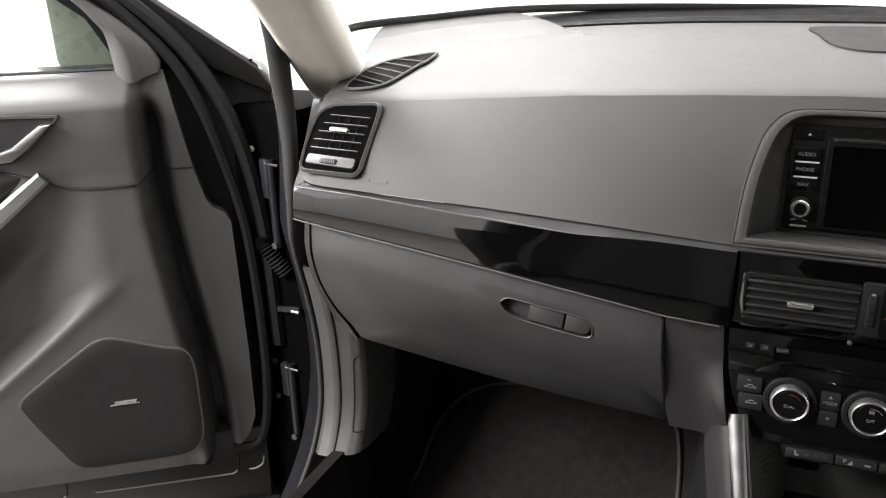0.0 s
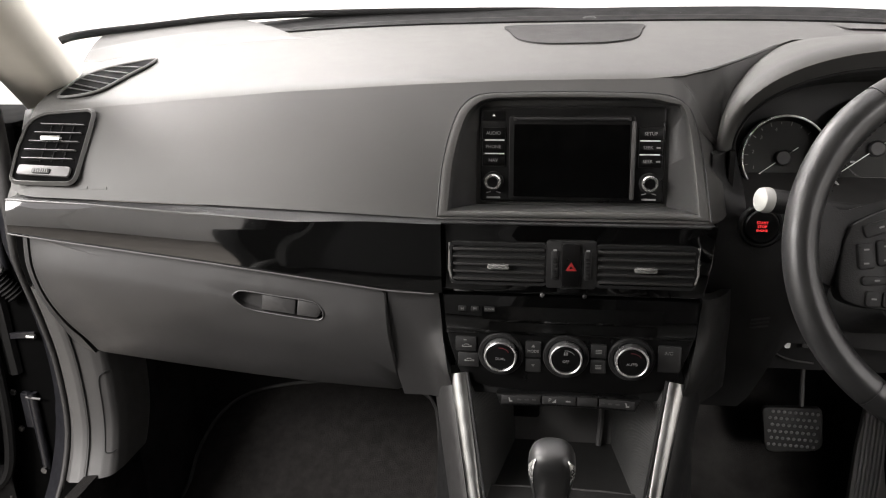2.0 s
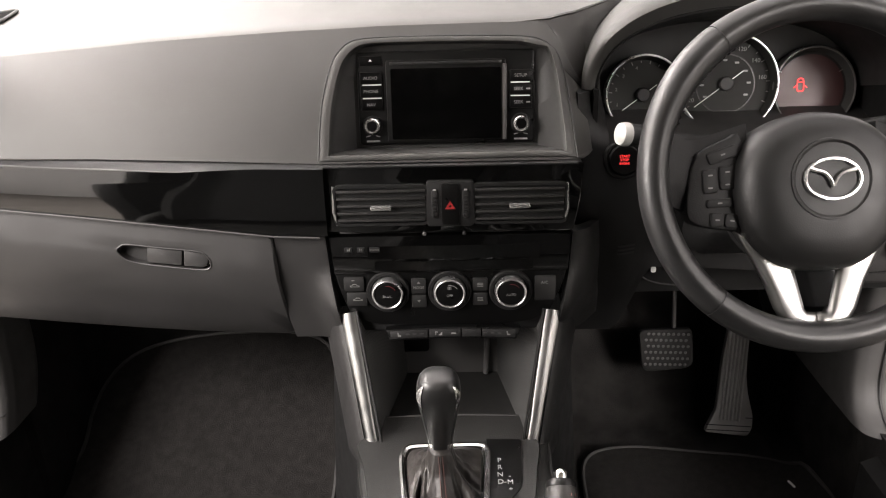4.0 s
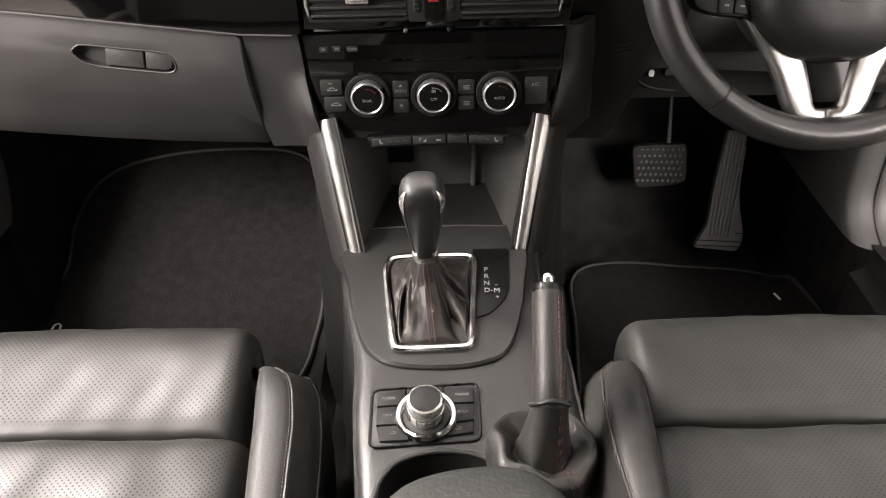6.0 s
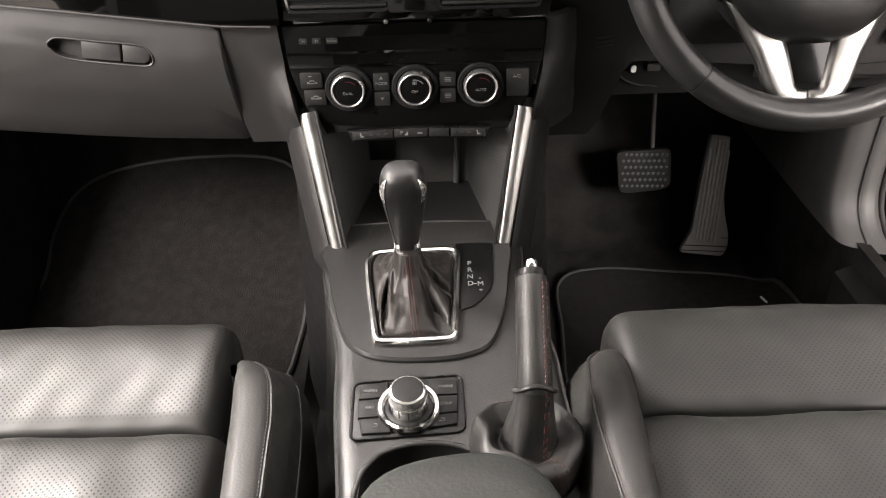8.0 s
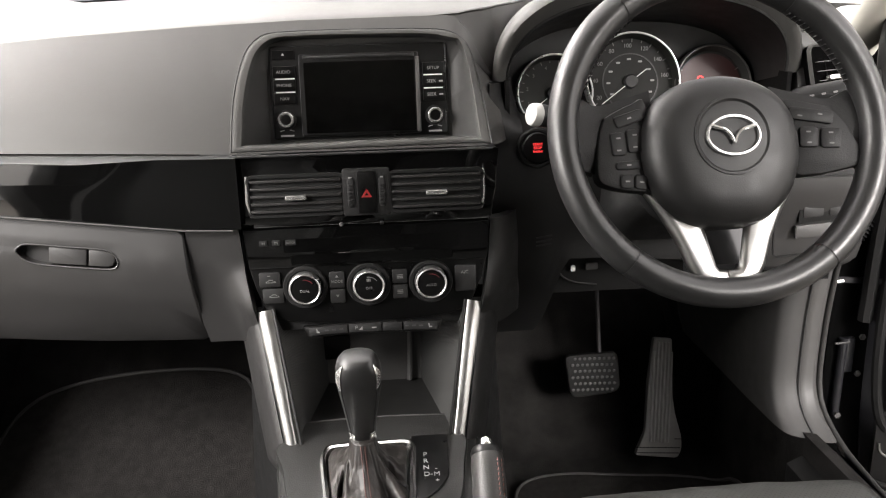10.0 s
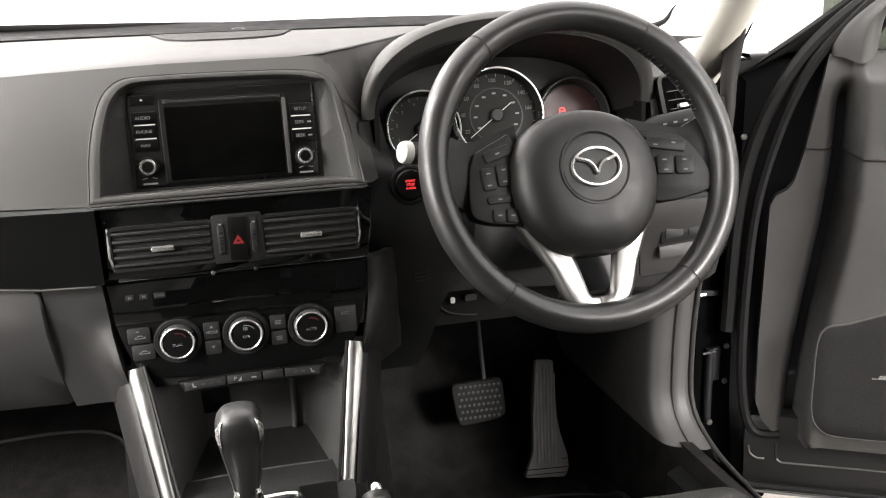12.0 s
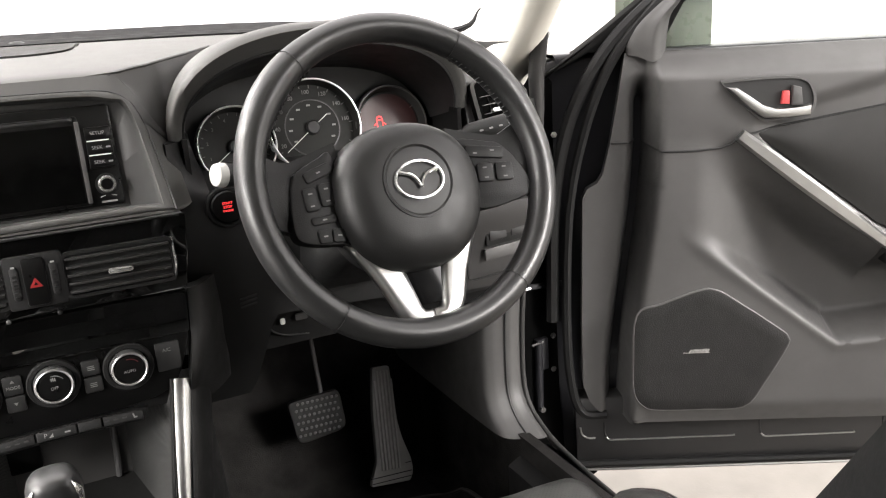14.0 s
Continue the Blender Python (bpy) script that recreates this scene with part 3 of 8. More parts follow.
grid(bm, strip, lin(-0.711, -0.15, 60), lin(0, 1, 9), (0, 0.02, 0))
part("trim_strip", bm, PIANO, dash, "glossy black lacquer strip that mirrors the room", 60)
bm = B()


def strip_ledge(x, v):
    p = strip(x, 1.0)
    q = Vector((x, 0.030 + end_round(x), z_strip(x) - 0.0015))
    return p.lerp(q, v) + Vector((0, 0, 0.0005 * math.sin(math.pi * v)))


grid(bm, strip_ledge, lin(-0.711, -0.15, 60), lin(0, 1, 5))
part("strip_ledge", bm, DARK, dash, "", 60)
# Paler line, thinning to the right, paints the highlight on the upper edge.
bm = B()
xs_ = lin(-0.711, -0.29, 36)
tube(bm, [strip(x, 1.0) + Vector((0, -0.0006, 0.0004)) for x in xs_], [interp(x, ((-0.42, 0.0015), (-0.29, 0.0004))) for x in xs_], 6)
part("strip_highlight", bm, EDGE, dash)
# Another paler line, painting the highlight along the lower edge.
bm = B()
tube(bm, [strip(x, 0.0) + Vector((0, -0.002, -0.0015)) for x in lin(-0.711, -0.16, 40)], 0.0011, 6)
part("strip_highlight", bm, EDGE, dash)


bm = B()
grid(bm, lambda x, v: (x, 0.0125 + 0.016 * v ** 3 + end_round(x), z_strip_low(x) - 0.002 + (z_strip(x) + 0.003 - z_strip_low(x)) * v), lin(-0.7335, -0.7105, 8), lin(0, 1, 10), (0, 0.02, 0))
part("strip_end", bm, SOFT, dash, "", 50)


# lower passenger side: glovebox
def lower(x, z):
    """The lower face: upright under the strip, turning in towards the feet."""
    d = z_strip_low(x) - z
    y = 0.020 - 0.012 * math.sin(math.pi * min(1, d / 0.16)) + 0.42 * max(0, d - 0.045) ** 1.25 + end_round(x)
    return Vector((x, y, z))


def glove_outline():
    left = [(-0.693, 0.938), (-0.690, 0.90), (-0.682, 0.85), (-0.668, 0.800), (-0.646, 0.754)]
    low = [(-0.643, 0.753), (-0.52, 0.7395), (-0.42, 0.730), (-0.34, 0.7245), (-0.265, 0.722), (-0.2135, 0.721)]
    right = [(-0.2115, 0.723), (-0.2145, 0.775), (-0.2185, 0.82), (-0.222, 0.878)]
    up = [(x, z_strip_low(x) - 0.006) for x in lin(-0.224, -0.693, 14)]
    return curve2(left, 4, False) + low + right + up


latch_pts = [(-0.4175, 0.863), (-0.413, 0.8695), (-0.402, 0.8715), (-0.36, 0.866), (-0.33, 0.8625), (-0.311, 0.8585), (-0.3025, 0.8505), (-0.3015, 0.8405), (-0.3105, 0.8355), (-0.34, 0.8385), (-0.37, 0.8425), (-0.392, 0.8460), (-0.408, 0.8520)]
latch = resample(curve2(latch_pts, 5), 80)
go = resample(glove_outline(), 120)


def match(outer, inner):
    """The inner outline's points reordered to face the outer ones from a common centre."""
    c = np.mean(inner, axis=0)
    ang = lambda p: math.atan2(p[1] - c[1], p[0] - c[0])
    n = len(inner)
    dense = resample(inner, 720)
    order = sorted((ang(p), p) for p in dense)
    keys = [a for a, _ in order]
    out = []
    for p in outer:
        i = int(np.searchsorted(keys, ang(p))) % len(order)
        out.append(order[i][1])
    return out


lm = match(go, latch)
bm = B()
rings = [[lower(x, z) + Vector((0, 0.012, 0)) for x, z in go], [lower(x, z) + Vector((0, 0.001, 0)) for x, z in go]]
for k in (0.02, 0.3, 0.6, 0.85, 1.0):
    rings.append([lower(a + (c - a) * k, b + (d - b) * k) - Vector((0, 0.001 if k < 1 else 0, 0)) for (a, b), (c, d) in zip(go, lm)])
rings.append([lower(x, z) + Vector((0, 0.012, 0)) for x, z in lm])
loft(bm, rings, True, False, True)
glove = part("glovebox_door", bm, HARD, dash, "closed grey glovebox lid", 40)
F = frame_of(lower(-0.36, 0.854) + Vector((0, 0.0035, 0)), (1, 0, -0.125), (0, 0.1, 1))
for nm, x0_, x1_, r_ in (("latch_paddle", -0.0215, 0.0225, 0.0015), ("latch_lock", 0.0245, 0.0555, 0.0075)):
    bm = B()
    pts = [(x0_, -0.0105), (x1_ - r_, -0.0105), (x1_ - r_ * 0.3, -0.0105 + r_ * 0.3), (x1_, -0.0105 + r_), (x1_, 0.0115 - r_), (x1_ - r_ * 0.3, 0.0115 - r_ * 0.3), (x1_ - r_, 0.0115), (x0_, 0.0115)]
    prism(bm, pts, F, -0.012, 0.001, 0.0018)
    part(nm, bm, HARD, glove)
bm = B()
tube(bm, [lower(x, z) - Vector((0, 0.0006, 0)) for x, z in latch], 0.0011, 5, True)
part("latch_rim", bm, HARD, glove)
# frame panel left of the glovebox and its dark gap
bm = B()


def end_panel(u, v):
    z = 0.94 - (0.135 + 0.055 * v) * u
    xr = interp(z, ((0.60, -0.640), (0.745, -0.650), (0.795, -0.672), (0.85, -0.686), (0.90, -0.694), (0.94, -0.697)))
    xl = -0.732 + 0.02 * max(0, u - 0.5)
    x = xl + (xr - xl) * v
    p = lower(x, z)
    return Vector((x, p.y + 0.03 * (1 - v) ** 2, z))


grid(bm, end_panel, lin(0, 1, 20), lin(0, 1, 8), (0, 0.03, 0))
part("end_panel", bm, HARD, dash, "", 50)
# backing behind the gaps
bm = B()
grid(bm, lambda x, z: lower(x, z) + Vector((0, 0.016, 0)), lin(-0.70, -0.14, 20), lin(0.765, 0.90, 8), (0, 0.01, 0))
part("backing", bm, BLACK, dash)
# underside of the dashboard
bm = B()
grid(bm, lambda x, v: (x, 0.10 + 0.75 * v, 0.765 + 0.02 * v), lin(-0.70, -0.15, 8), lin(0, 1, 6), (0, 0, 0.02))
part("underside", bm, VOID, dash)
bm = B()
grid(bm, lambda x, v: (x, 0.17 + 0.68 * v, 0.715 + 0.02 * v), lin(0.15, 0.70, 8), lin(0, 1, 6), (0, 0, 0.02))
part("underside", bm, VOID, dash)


# panel between glovebox and centre stack, on both sides, the driver's darkened as shade
def cheek(u, v, s):
    z = 0.876 - 0.153 * u
    x_in = interp(z, ((0.60, 0.110), (0.765, 0.142), (0.82, 0.152), (0.88, 0.156)))
    x_out = interp(z, ((0.70, 0.203), (0.75, 0.213), (0.80, 0.218), (0.88, 0.220))) if s < 0 else 0.205
    x = x_in + (x_out - x_in) * v
    d = max(0, 0.83 - z)
    y = 0.020 + (0 if s < 0 else 0.062 * v ** 2) + 0.28 * d ** 1.3 - 0.024 * math.exp(-((x - x_in) / 0.02) ** 2) * min(1, d / 0.05)
    return Vector((s * x, y, z))


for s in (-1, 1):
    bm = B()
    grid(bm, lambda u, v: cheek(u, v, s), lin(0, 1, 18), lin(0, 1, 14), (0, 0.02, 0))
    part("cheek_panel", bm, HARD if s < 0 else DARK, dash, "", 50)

# ---------------------------------------------------------------- centre stack
STK = frame_of((0, 0.012, 0.80), (1, 0, 0), (0, 0.05, 1))   # x across, y up, z to the rear
stack = thing("centre_vent_panel", (0, 0.03, 0.88), "glossy black centre panel with two air vents", "air vent panel")
bm = B()
outl = [(-0.156, 0.083), (-0.160, 0.165), (0.166, 0.165), (0.163, 0.120), (0.156, 0.080), (0.10, 0.078), (-0.10, 0.078)]
prism(bm, outl, STK, -0.03, 0.000, 0.002)
part("fascia", bm, PIANO, stack, "glossy black lacquer fascia")
bm = B()
tube(bm, [STK @ Vector((x, 0.165, 0.001)) for x in (-0.158, 0.0, 0.159)], 0.0016, 8)
part("fascia_edge", bm, DARK, stack)
# Dull sheet added over the lacquer's top to hide its bright reflection.
bm = B()
grid(bm, lambda x, v: STK @ Vector((x, 0.1660, -0.0295 + 0.029 * v)), lin(-0.158, 0.163, 12), lin(0, 1, 4), (0, 0, -0.0008))
part("fascia_top_mask", bm, DARK, stack)


def slat_vent(parent, F, w, h, n, lean=0.0, tab=True, skew=0.0):
    bm = B()
    prism(bm, rrect(w, h, 0.006), F, 0.0005, 0.002)
    well = part("vent_well", bm, BLACK, parent)
    bm = B()
    ring_prism(bm, rrect(w + 0.006, h + 0.006, 0.008), rrect(w - 0.001, h - 0.001, 0.006), F, 0.0, 0.006)
    part("vent_frame", bm, DARK, parent)
    for i in range(n):
        y = (i + 0.5) / n * h - h / 2
        bm = B()
        prism(bm, [(-w / 2 + 0.002, -0.0016), (w / 2 - 0.002, -0.0016), (w / 2 - 0.002, 0.0016), (-w / 2 + 0.002, 0.0016)], spot(F, 0, y), 0.002, 0.0082, 0.0008)
        part("slat", bm, VSLAT, well)
    if tab:
        bm = B()
        prism(bm, rrect(0.026, 0.006, 0.002, 3), spot(F, 0, -0.002), 0.003, 0.012, 0.0015)
        part("vent_tab", bm, BADGE, well, "silver thumb tab")
    return well


slat_vent(stack, spot(STK, -0.082, 0.117), 0.112, 0.046, 5)
slat_vent(stack, spot(STK, 0.088, 0.117), 0.112, 0.046, 5)
# Same chrome at both ends; the brighter metal on the right paints its glint.
for x in (-0.140, 0.146):
    bm = B()
    s = 1 if x > 0 else -1
    tube(bm, [STK @ Vector((x - 0.003 * s, 0.092, 0.004)), STK @ Vector((x + 0.001 * s, 0.110, 0.006)), STK @ Vector((x, 0.142, 0.004))], 0.0016, 6)
    part("vent_trim", bm, BADGE if s > 0 else SILVER, stack, "bright edge")
bm = B()
prism(bm, rrect(0.058, 0.058, 0.004), spot(STK, 0.003, 0.118), 0.0, 0.0065, 0.0015)
hz = part("switch_block", bm, DARK, stack, "hazard switch between two vent wheels")
for x in (-0.016, 0.022):
    bm = B()
    prism(bm, rrect(0.008, 0.036, 0.003, 4), spot(STK, x, 0.118), 0.005, 0.0080, 0.001)
    wheel_slot = part("thumb_wheel", bm, BLACK, hz)
    for i in range(6):
        bm = B()
        prism(bm, rrect(0.005, 0.0022, 0.0008, 3), spot(STK, x, 0.104 + 0.0045 * i), 0.0076, 0.0090, 0.0004)
        part("ridge", bm, DARK, wheel_slot)
    bm = B()
    prism(bm, rrect(0.004, 0.0018, 0.0006, 3), spot(STK, x, 0.1365), 0.0076, 0.0088)
    part("mark", bm, GREYM, hz)
bm = B()
prism(bm, rrect(0.022, 0.052, 0.003, 4), spot(STK, 0.003, 0.118), 0.005, 0.0085, 0.001)
part("hazard_button", bm, PANEL, hz)
bm = B()
tri = [(-0.0065, -0.004), (0.0065, -0.004), (0.0, 0.0068)]
ring_prism(bm, tri, [(x * 0.35, y * 0.35 - 0.0003) for x, y in tri], spot(STK, 0.003, 0.116), 0.0084, 0.0090)
part("hazard_triangle", bm, REDPRINT, hz, "red warning triangle")

# climate panel
clim = thing("climate_control_panel", (0, 0.02, 0.80), "black climate control panel with three chrome-ringed knobs", "climate control")
bm = B()
outl = curve2([(-0.150, 0.072), (-0.147, 0.03), (-0.139, -0.005), (-0.128, -0.034)], 4, False) + curve2([(-0.122, -0.038), (-0.09, -0.047), (0.0, -0.052), (0.09, -0.047), (0.122, -0.038)], 4, False) + curve2([(0.128, -0.034), (0.140, -0.005), (0.150, 0.03), (0.153, 0.072)], 4, False)
prism(bm, outl, STK, -0.03, -0.001, 0.003)
part("fascia", bm, PANEL, clim)
bm = B()
prism(bm, [(-0.146, 0.026), (-0.150, 0.076), (0.153, 0.076), (0.150, 0.028), (0.146, 0.026)], STK, -0.01, 0.002, 0.0015)
part("upper_fascia", bm, PIANO, clim, "glossy black display strip")
bm = B()
prism(bm, rrect(0.216, 0.017, 0.002, 3), spot(STK, 0.006, 0.054), 0.0, 0.0028)
part("display", bm, SCREEN, clim, "unlit display window")
bm = B()
prism(bm, rrect(0.200, 0.012, 0.002, 3), spot(STK, 0.006, 0.036), 0.0, 0.0028)
part("display", bm, SCREEN, clim)
for i, w in enumerate((0.010, 0.010, 0.013)):
    bm = B()
    F = spot(STK, -0.126 + 0.0155 * i + (0.002 if i == 2 else 0), 0.0585)
    prism(bm, rrect(w, 0.007, 0.001, 3), F, 0.0, 0.0035, 0.0006)
    k = part("small_button", bm, DARK, clim)
    lettering("marking", ("H", "M", "CLOCK")[i], lift(F, 0.0036), 0.0055 if i < 2 else 0.0034, DIMM, k)
# Two tiny domes stand in for glints along this upper edge.
bm = B()
lathe(bm, [(0.0026, 0), (0.0026, 0.002), (0.0014, 0.003), (0, 0.003)], spot(STK, -0.030, 0.078), 12)
part("clip", bm, EDGE, clim)
bm = B()
lathe(bm, [(0.0026, 0), (0.0026, 0.002), (0.0014, 0.003), (0, 0.003)], spot(STK, 0.020, 0.078), 12)
part("clip", bm, DARK, clim)
for i, (x, word) in enumerate(((-0.079, "DUAL"), (0.0, "OFF"), (0.078, "AUTO"))):
    F = spot(STK, x, 0.0)
    bm = B()
    lathe(bm, [(0.0278, -0.004), (0.0278, 0.002), (0.0266, 0.0038), (0.0228, 0.0035), (0.0214, 0.001), (0.0, 0.001)], F, 48)
    base = part("knob_base", bm, DARK, clim)
    bm = B()
    lathe(bm, [(0.0209, 0.0), (0.0204, 0.0100), (0.0196, 0.0124), (0.0184, 0.0131), (0.0172, 0.0122), (0.0168, 0.006)], F, 48, caps=False)
    part("knob_ring", bm, RINGC, base, "bright chrome ring")
    bm = B()
    lathe(bm, [(0.0168, 0.0), (0.0168, 0.0100), (0.0152, 0.0118), (0.0, 0.0126)], F, 40)
    cap = part("knob_cap", bm, PANEL, base)
    lettering("marking", word, spot(F, 0, -0.002, 0.0128), 0.0046, DIMM, cap)
    bm = B()
    arc = [(0.0122 * math.cos(radians(a)), 0.0122 * math.sin(radians(a))) for a in range(35, 100, 8)]
    tube(bm, [F @ Vector((*p, 0.0122)) for p in arc], 0.0006, 4)
    part("mark", bm, DIMM if i == 1 else DARKRED, cap)
    if i == 1:
        for j in range(3):
            bm = B()
            prism(bm, rrect(0.0012, 0.004, 0.0005, 3), spot(F, -0.0018 + 0.0018 * j, 0.0085), 0.0126, 0.0132)
            part("mark", bm, DIMM, cap)


def clim_button(x, y, w, h):
    bm = B()
    prism(bm, rrect(w, h, 0.002, 3), spot(STK, x, y), -0.002, 0.0025, 0.001)
    return part("button", bm, BLACK, clim), spot(STK, x, y, 0.0026)


def car_mark(F, parent, k=1.0):
    pts = [(-0.006, -0.0015), (0.006, -0.0015), (0.006, 0.0004), (0.0035, 0.0008), (0.0018, 0.0026), (-0.0022, 0.0026), (-0.0038, 0.0008), (-0.006, 0.0004)]
    bm = B()
    ring_prism(bm, [(x * k, y * k) for x, y in pts], [(x * k * 0.75, y * k * 0.6 + 0.0001) for x, y in pts], F, 0, 0.0005)
    part("mark", bm, DIMM, parent)


b, F = clim_button(-0.122, 0.0115, 0.026, 0.019)
car_mark(spot(F, 0.001, -0.002), b)
bm = B()
prism(bm, rrect(0.004, 0.001, 0.0004, 3), spot(F, -0.001, 0.0055), 0, 0.0004)
part("mark", bm, DIMM, b)
b, F = clim_button(-0.119, -0.0095, 0.026, 0.019)
car_mark(spot(F, 0.001, 0), b)
b, F = clim_button(-0.0395, 0.0075, 0.019, 0.021)
lettering("marking", "MODE", spot(F, 0, -0.002), 0.0050, DIMM, b)
bm = B()
prism(bm, [(-0.0022, 0), (0.0022, 0), (0, 0.0035)], spot(F, 0, 0.0035), 0, 0.0004)
part("mark", bm, DIMM, b)
b, F = clim_button(-0.0395, -0.0135, 0.019, 0.018)
bm = B()
prism(bm, [(-0.0022, 0), (0.0022, 0), (0, -0.0035)], spot(F, 0, 0.002), 0, 0.0004)
part("mark", bm, DIMM, b)
for y in (0.0085, -0.0115):
    b, F = clim_button(0.039, y, 0.019, 0.018)
    for j in range(3):
        bm = B()
        prism(bm, rrect(0.0075, 0.0009, 0.0004, 3), spot(F, 0, -0.002 + 0.002 * j), 0, 0.0004)
        part("mark", bm, DIMM, b)
b, F = clim_button(0.122, 0.002, 0.027, 0.034)
lettering("marking", "A/C", spot(F, -0.001, 0.008), 0.0058, DIMM, b)

# switch row below
row = thing("switch_row", (0, 0.0, 0.742), "narrow black row of seat heater and parking switches", "switch panel")
SW = frame_of((0.003, -0.008, 0.748), (1, 0, 0), (0, 0.35, 1))


def arc_y(x):
    return 0.0015 - 0.35 * x * x


bm = B()
line = [(x, arc_y(x) + 0.0076) for x in lin(-0.087, 0.087, 15)] + [(x, arc_y(x) - 0.0076) for x in lin(0.081, -0.081, 15)]
prism(bm, line, SW, -0.03, 0.0, 0.0025)
part("switch_frame", bm, PANEL, row)
for x0, x1 in ((-0.080, -0.032), (-0.030, 0.010), (0.012, 0.036), (0.038, 0.080)):
    bm = B()
    xx = lin(x0, x1, 5)
    prism(bm, [(x, arc_y(x) - 0.0050) for x in xx] + [(x, arc_y(x) + 0.0052) for x in xx[::-1]], SW, -0.002, 0.0018, 0.0009)
    k = part("switch", bm, DARK, row)
    if x0 < -0.05 or x1 > 0.05:
        xm = x0 + 0.011 if x0 < 0 else x1 - 0.009
        bm = B()
        prism(bm, [(-0.0022, 0.003), (-0.0008, 0.0031), (0.0003, -0.0006), (0.0026, -0.0007), (0.0026, -0.0023), (-0.0012, -0.0023)], spot(SW, xm, arc_y(xm)), 0.0018, 0.0024)
        part("mark", bm, DIMM, k)
        for j in range(3):
            bm = B()
            xj = x0 + 0.022 + 0.009 * j if x0 < 0 else x1 - 0.038 + 0.009 * j
            prism(bm, rrect(0.005, 0.0018, 0.0006, 3), spot(SW, xj, arc_y(xj)), 0.0018, 0.0023)
            part("mark", bm, HARD, k)
    elif x0 < 0:
        lettering("marking", "P", spot(SW, -0.021, arc_y(0), 0.002), 0.0068, DIMM, k)
        bm = B()
        prism(bm, [(0, -0.0023), (0.0045, -0.0023), (0.0045, 0.0023)], spot(SW, -0.0180, 0.001), 0.0018, 0.0024)
        part("mark", bm, DIMM, k)
        bm = B()
        prism(bm, rrect(0.006, 0.0016, 0.0006, 3), spot(SW, 0.001, 0.001), 0.0018, 0.0023)
        part("mark", bm, DIMM, k)

# ---------------------------------------------------------------- screen unit
RAD = frame_of(radio_pt(0, 1.030), (1, 0, 0), (0, 0.16, 1))
radio = thing("infotainment_unit", radio_pt(0, 0.97), "black infotainment unit with a dark screen and side buttons", "car radio")
bm = B()
prism(bm, rrect(0.222, 0.116, 0.004), RAD, -0.01, 0.004, 0.002)
part("housing", bm, PANEL, radio)
bm = B()
prism(bm, rrect(0.150, 0.102, 0.003), spot(RAD, 0.0, -0.004), 0.002, 0.0065, 0.001)
part("screen_frame", bm, PANEL, radio)
bm = B()
prism(bm, rrect(0.138, 0.088, 0.002), spot(RAD, 0.0, -0.007), 0.005, 0.0072)
part("screen", bm, SCREEN, radio, "dark switched-off screen")
bm = B()
prism(bm, rrect(0.005, 0.094, 0.001, 3), spot(RAD, 0.0735, -0.006), 0.003, 0.0082, 0.001)
part("screen_edge", bm, VENTF, radio)
bm = B()
prism(bm, rrect(0.140, 0.0035, 0.001, 3), spot(RAD, 0.0, 0.0435), 0.003, 0.0075, 0.0007)
part("disc_slot", bm, BLACK, radio)
for x in (-0.068, 0.068):
    bm = B()
    prism(bm, rrect(0.004, 0.004, 0.001, 3), spot(RAD, x, 0.0435), 0.003, 0.0082, 0.0007)
    part("clip", bm, HARD, radio)
for s in (-1, 1):
    for i in range(3):
        y = 0.026 - 0.0165 * i
        F = spot(RAD, s * 0.094, y)
        bm = B()
        prism(bm, rrect(0.028, 0.0145, 0.001, 3), F, 0.003, 0.006, 0.001)
        k = part("button", bm, PANEL, radio)
        word = (("AUDIO", "PHONE", "NAV"), ("SETUP", "SEEK", "SEEK"))[s > 0][i]
        lettering("marking", word, spot(F, -0.0005 - (0.0025 if word == "SEEK" else 0), 0.0, 0.0061), 0.0056, GREYM, k)
        if word == "SEEK":
            bm = B()
            prism(bm, rrect(0.005, 0.002, 0.0006, 3), spot(F, 0.009, 0), 0.006, 0.0065)
            part("mark", bm, GREYM, k)
        if i < 2:
            bm = B()
            prism(bm, rrect(0.024, 0.0013, 0.0005, 3), spot(RAD, s * 0.093, y - 0.0083), 0.004, 0.0068)
            part("divider", bm, WHITE, radio)
    F = spot(RAD, s * 0.094, -0.033)
    bm = B()
    lathe(bm, [(0.0125, 0.003), (0.0125, 0.006), (0.0118, 0.007), (0.0, 0.007)], F, 28)
    base = part("knob_base", bm, DARK, radio)
    bm = B()
    lathe(bm, [(0.0098, 0.005), (0.0098, 0.015), (0.0085, 0.0165), (0.0068, 0.0165), (0.0064, 0.0145), (0.0, 0.0145)], F, 28)
    part("knob", bm, BADGE, base, "chrome rimmed knob")
    bm = B()
    lathe(bm, [(0.0066, 0.0145), (0.0062, 0.0158), (0.0, 0.0162)], F, 20)
    part("knob_face", bm, PANEL, base)
    for dx in (-0.006, 0.006):
        bm = B()
        prism(bm, rrect(0.006, 0.0011, 0.0004, 3), spot(RAD, s * 0.094 + dx, -0.0465, 0, 15 if dx < 0 else -15), 0.004, 0.0047)
        part("mark", bm, GREYM, radio)
    bm = B()
    prism(bm, rrect(0.017, 0.0022, 0.0006, 3), spot(RAD, s * 0.094, -0.053), 0.004, 0.0047)
    part("mark", bm, GREYM, radio)
F = spot(RAD, -0.094, 0.047)
bm = B()
prism(bm, rrect(0.028, 0.012, 0.001, 3), F, 0.003, 0.0055, 0.001)
k = part("button", bm, PANEL, radio)
bm = B()
prism(bm, [(-0.002, -0.0005), (0.002, -0.0005), (0, 0.0022)], F, 0.0055, 0.006)
part("mark", bm, WHITE, k)

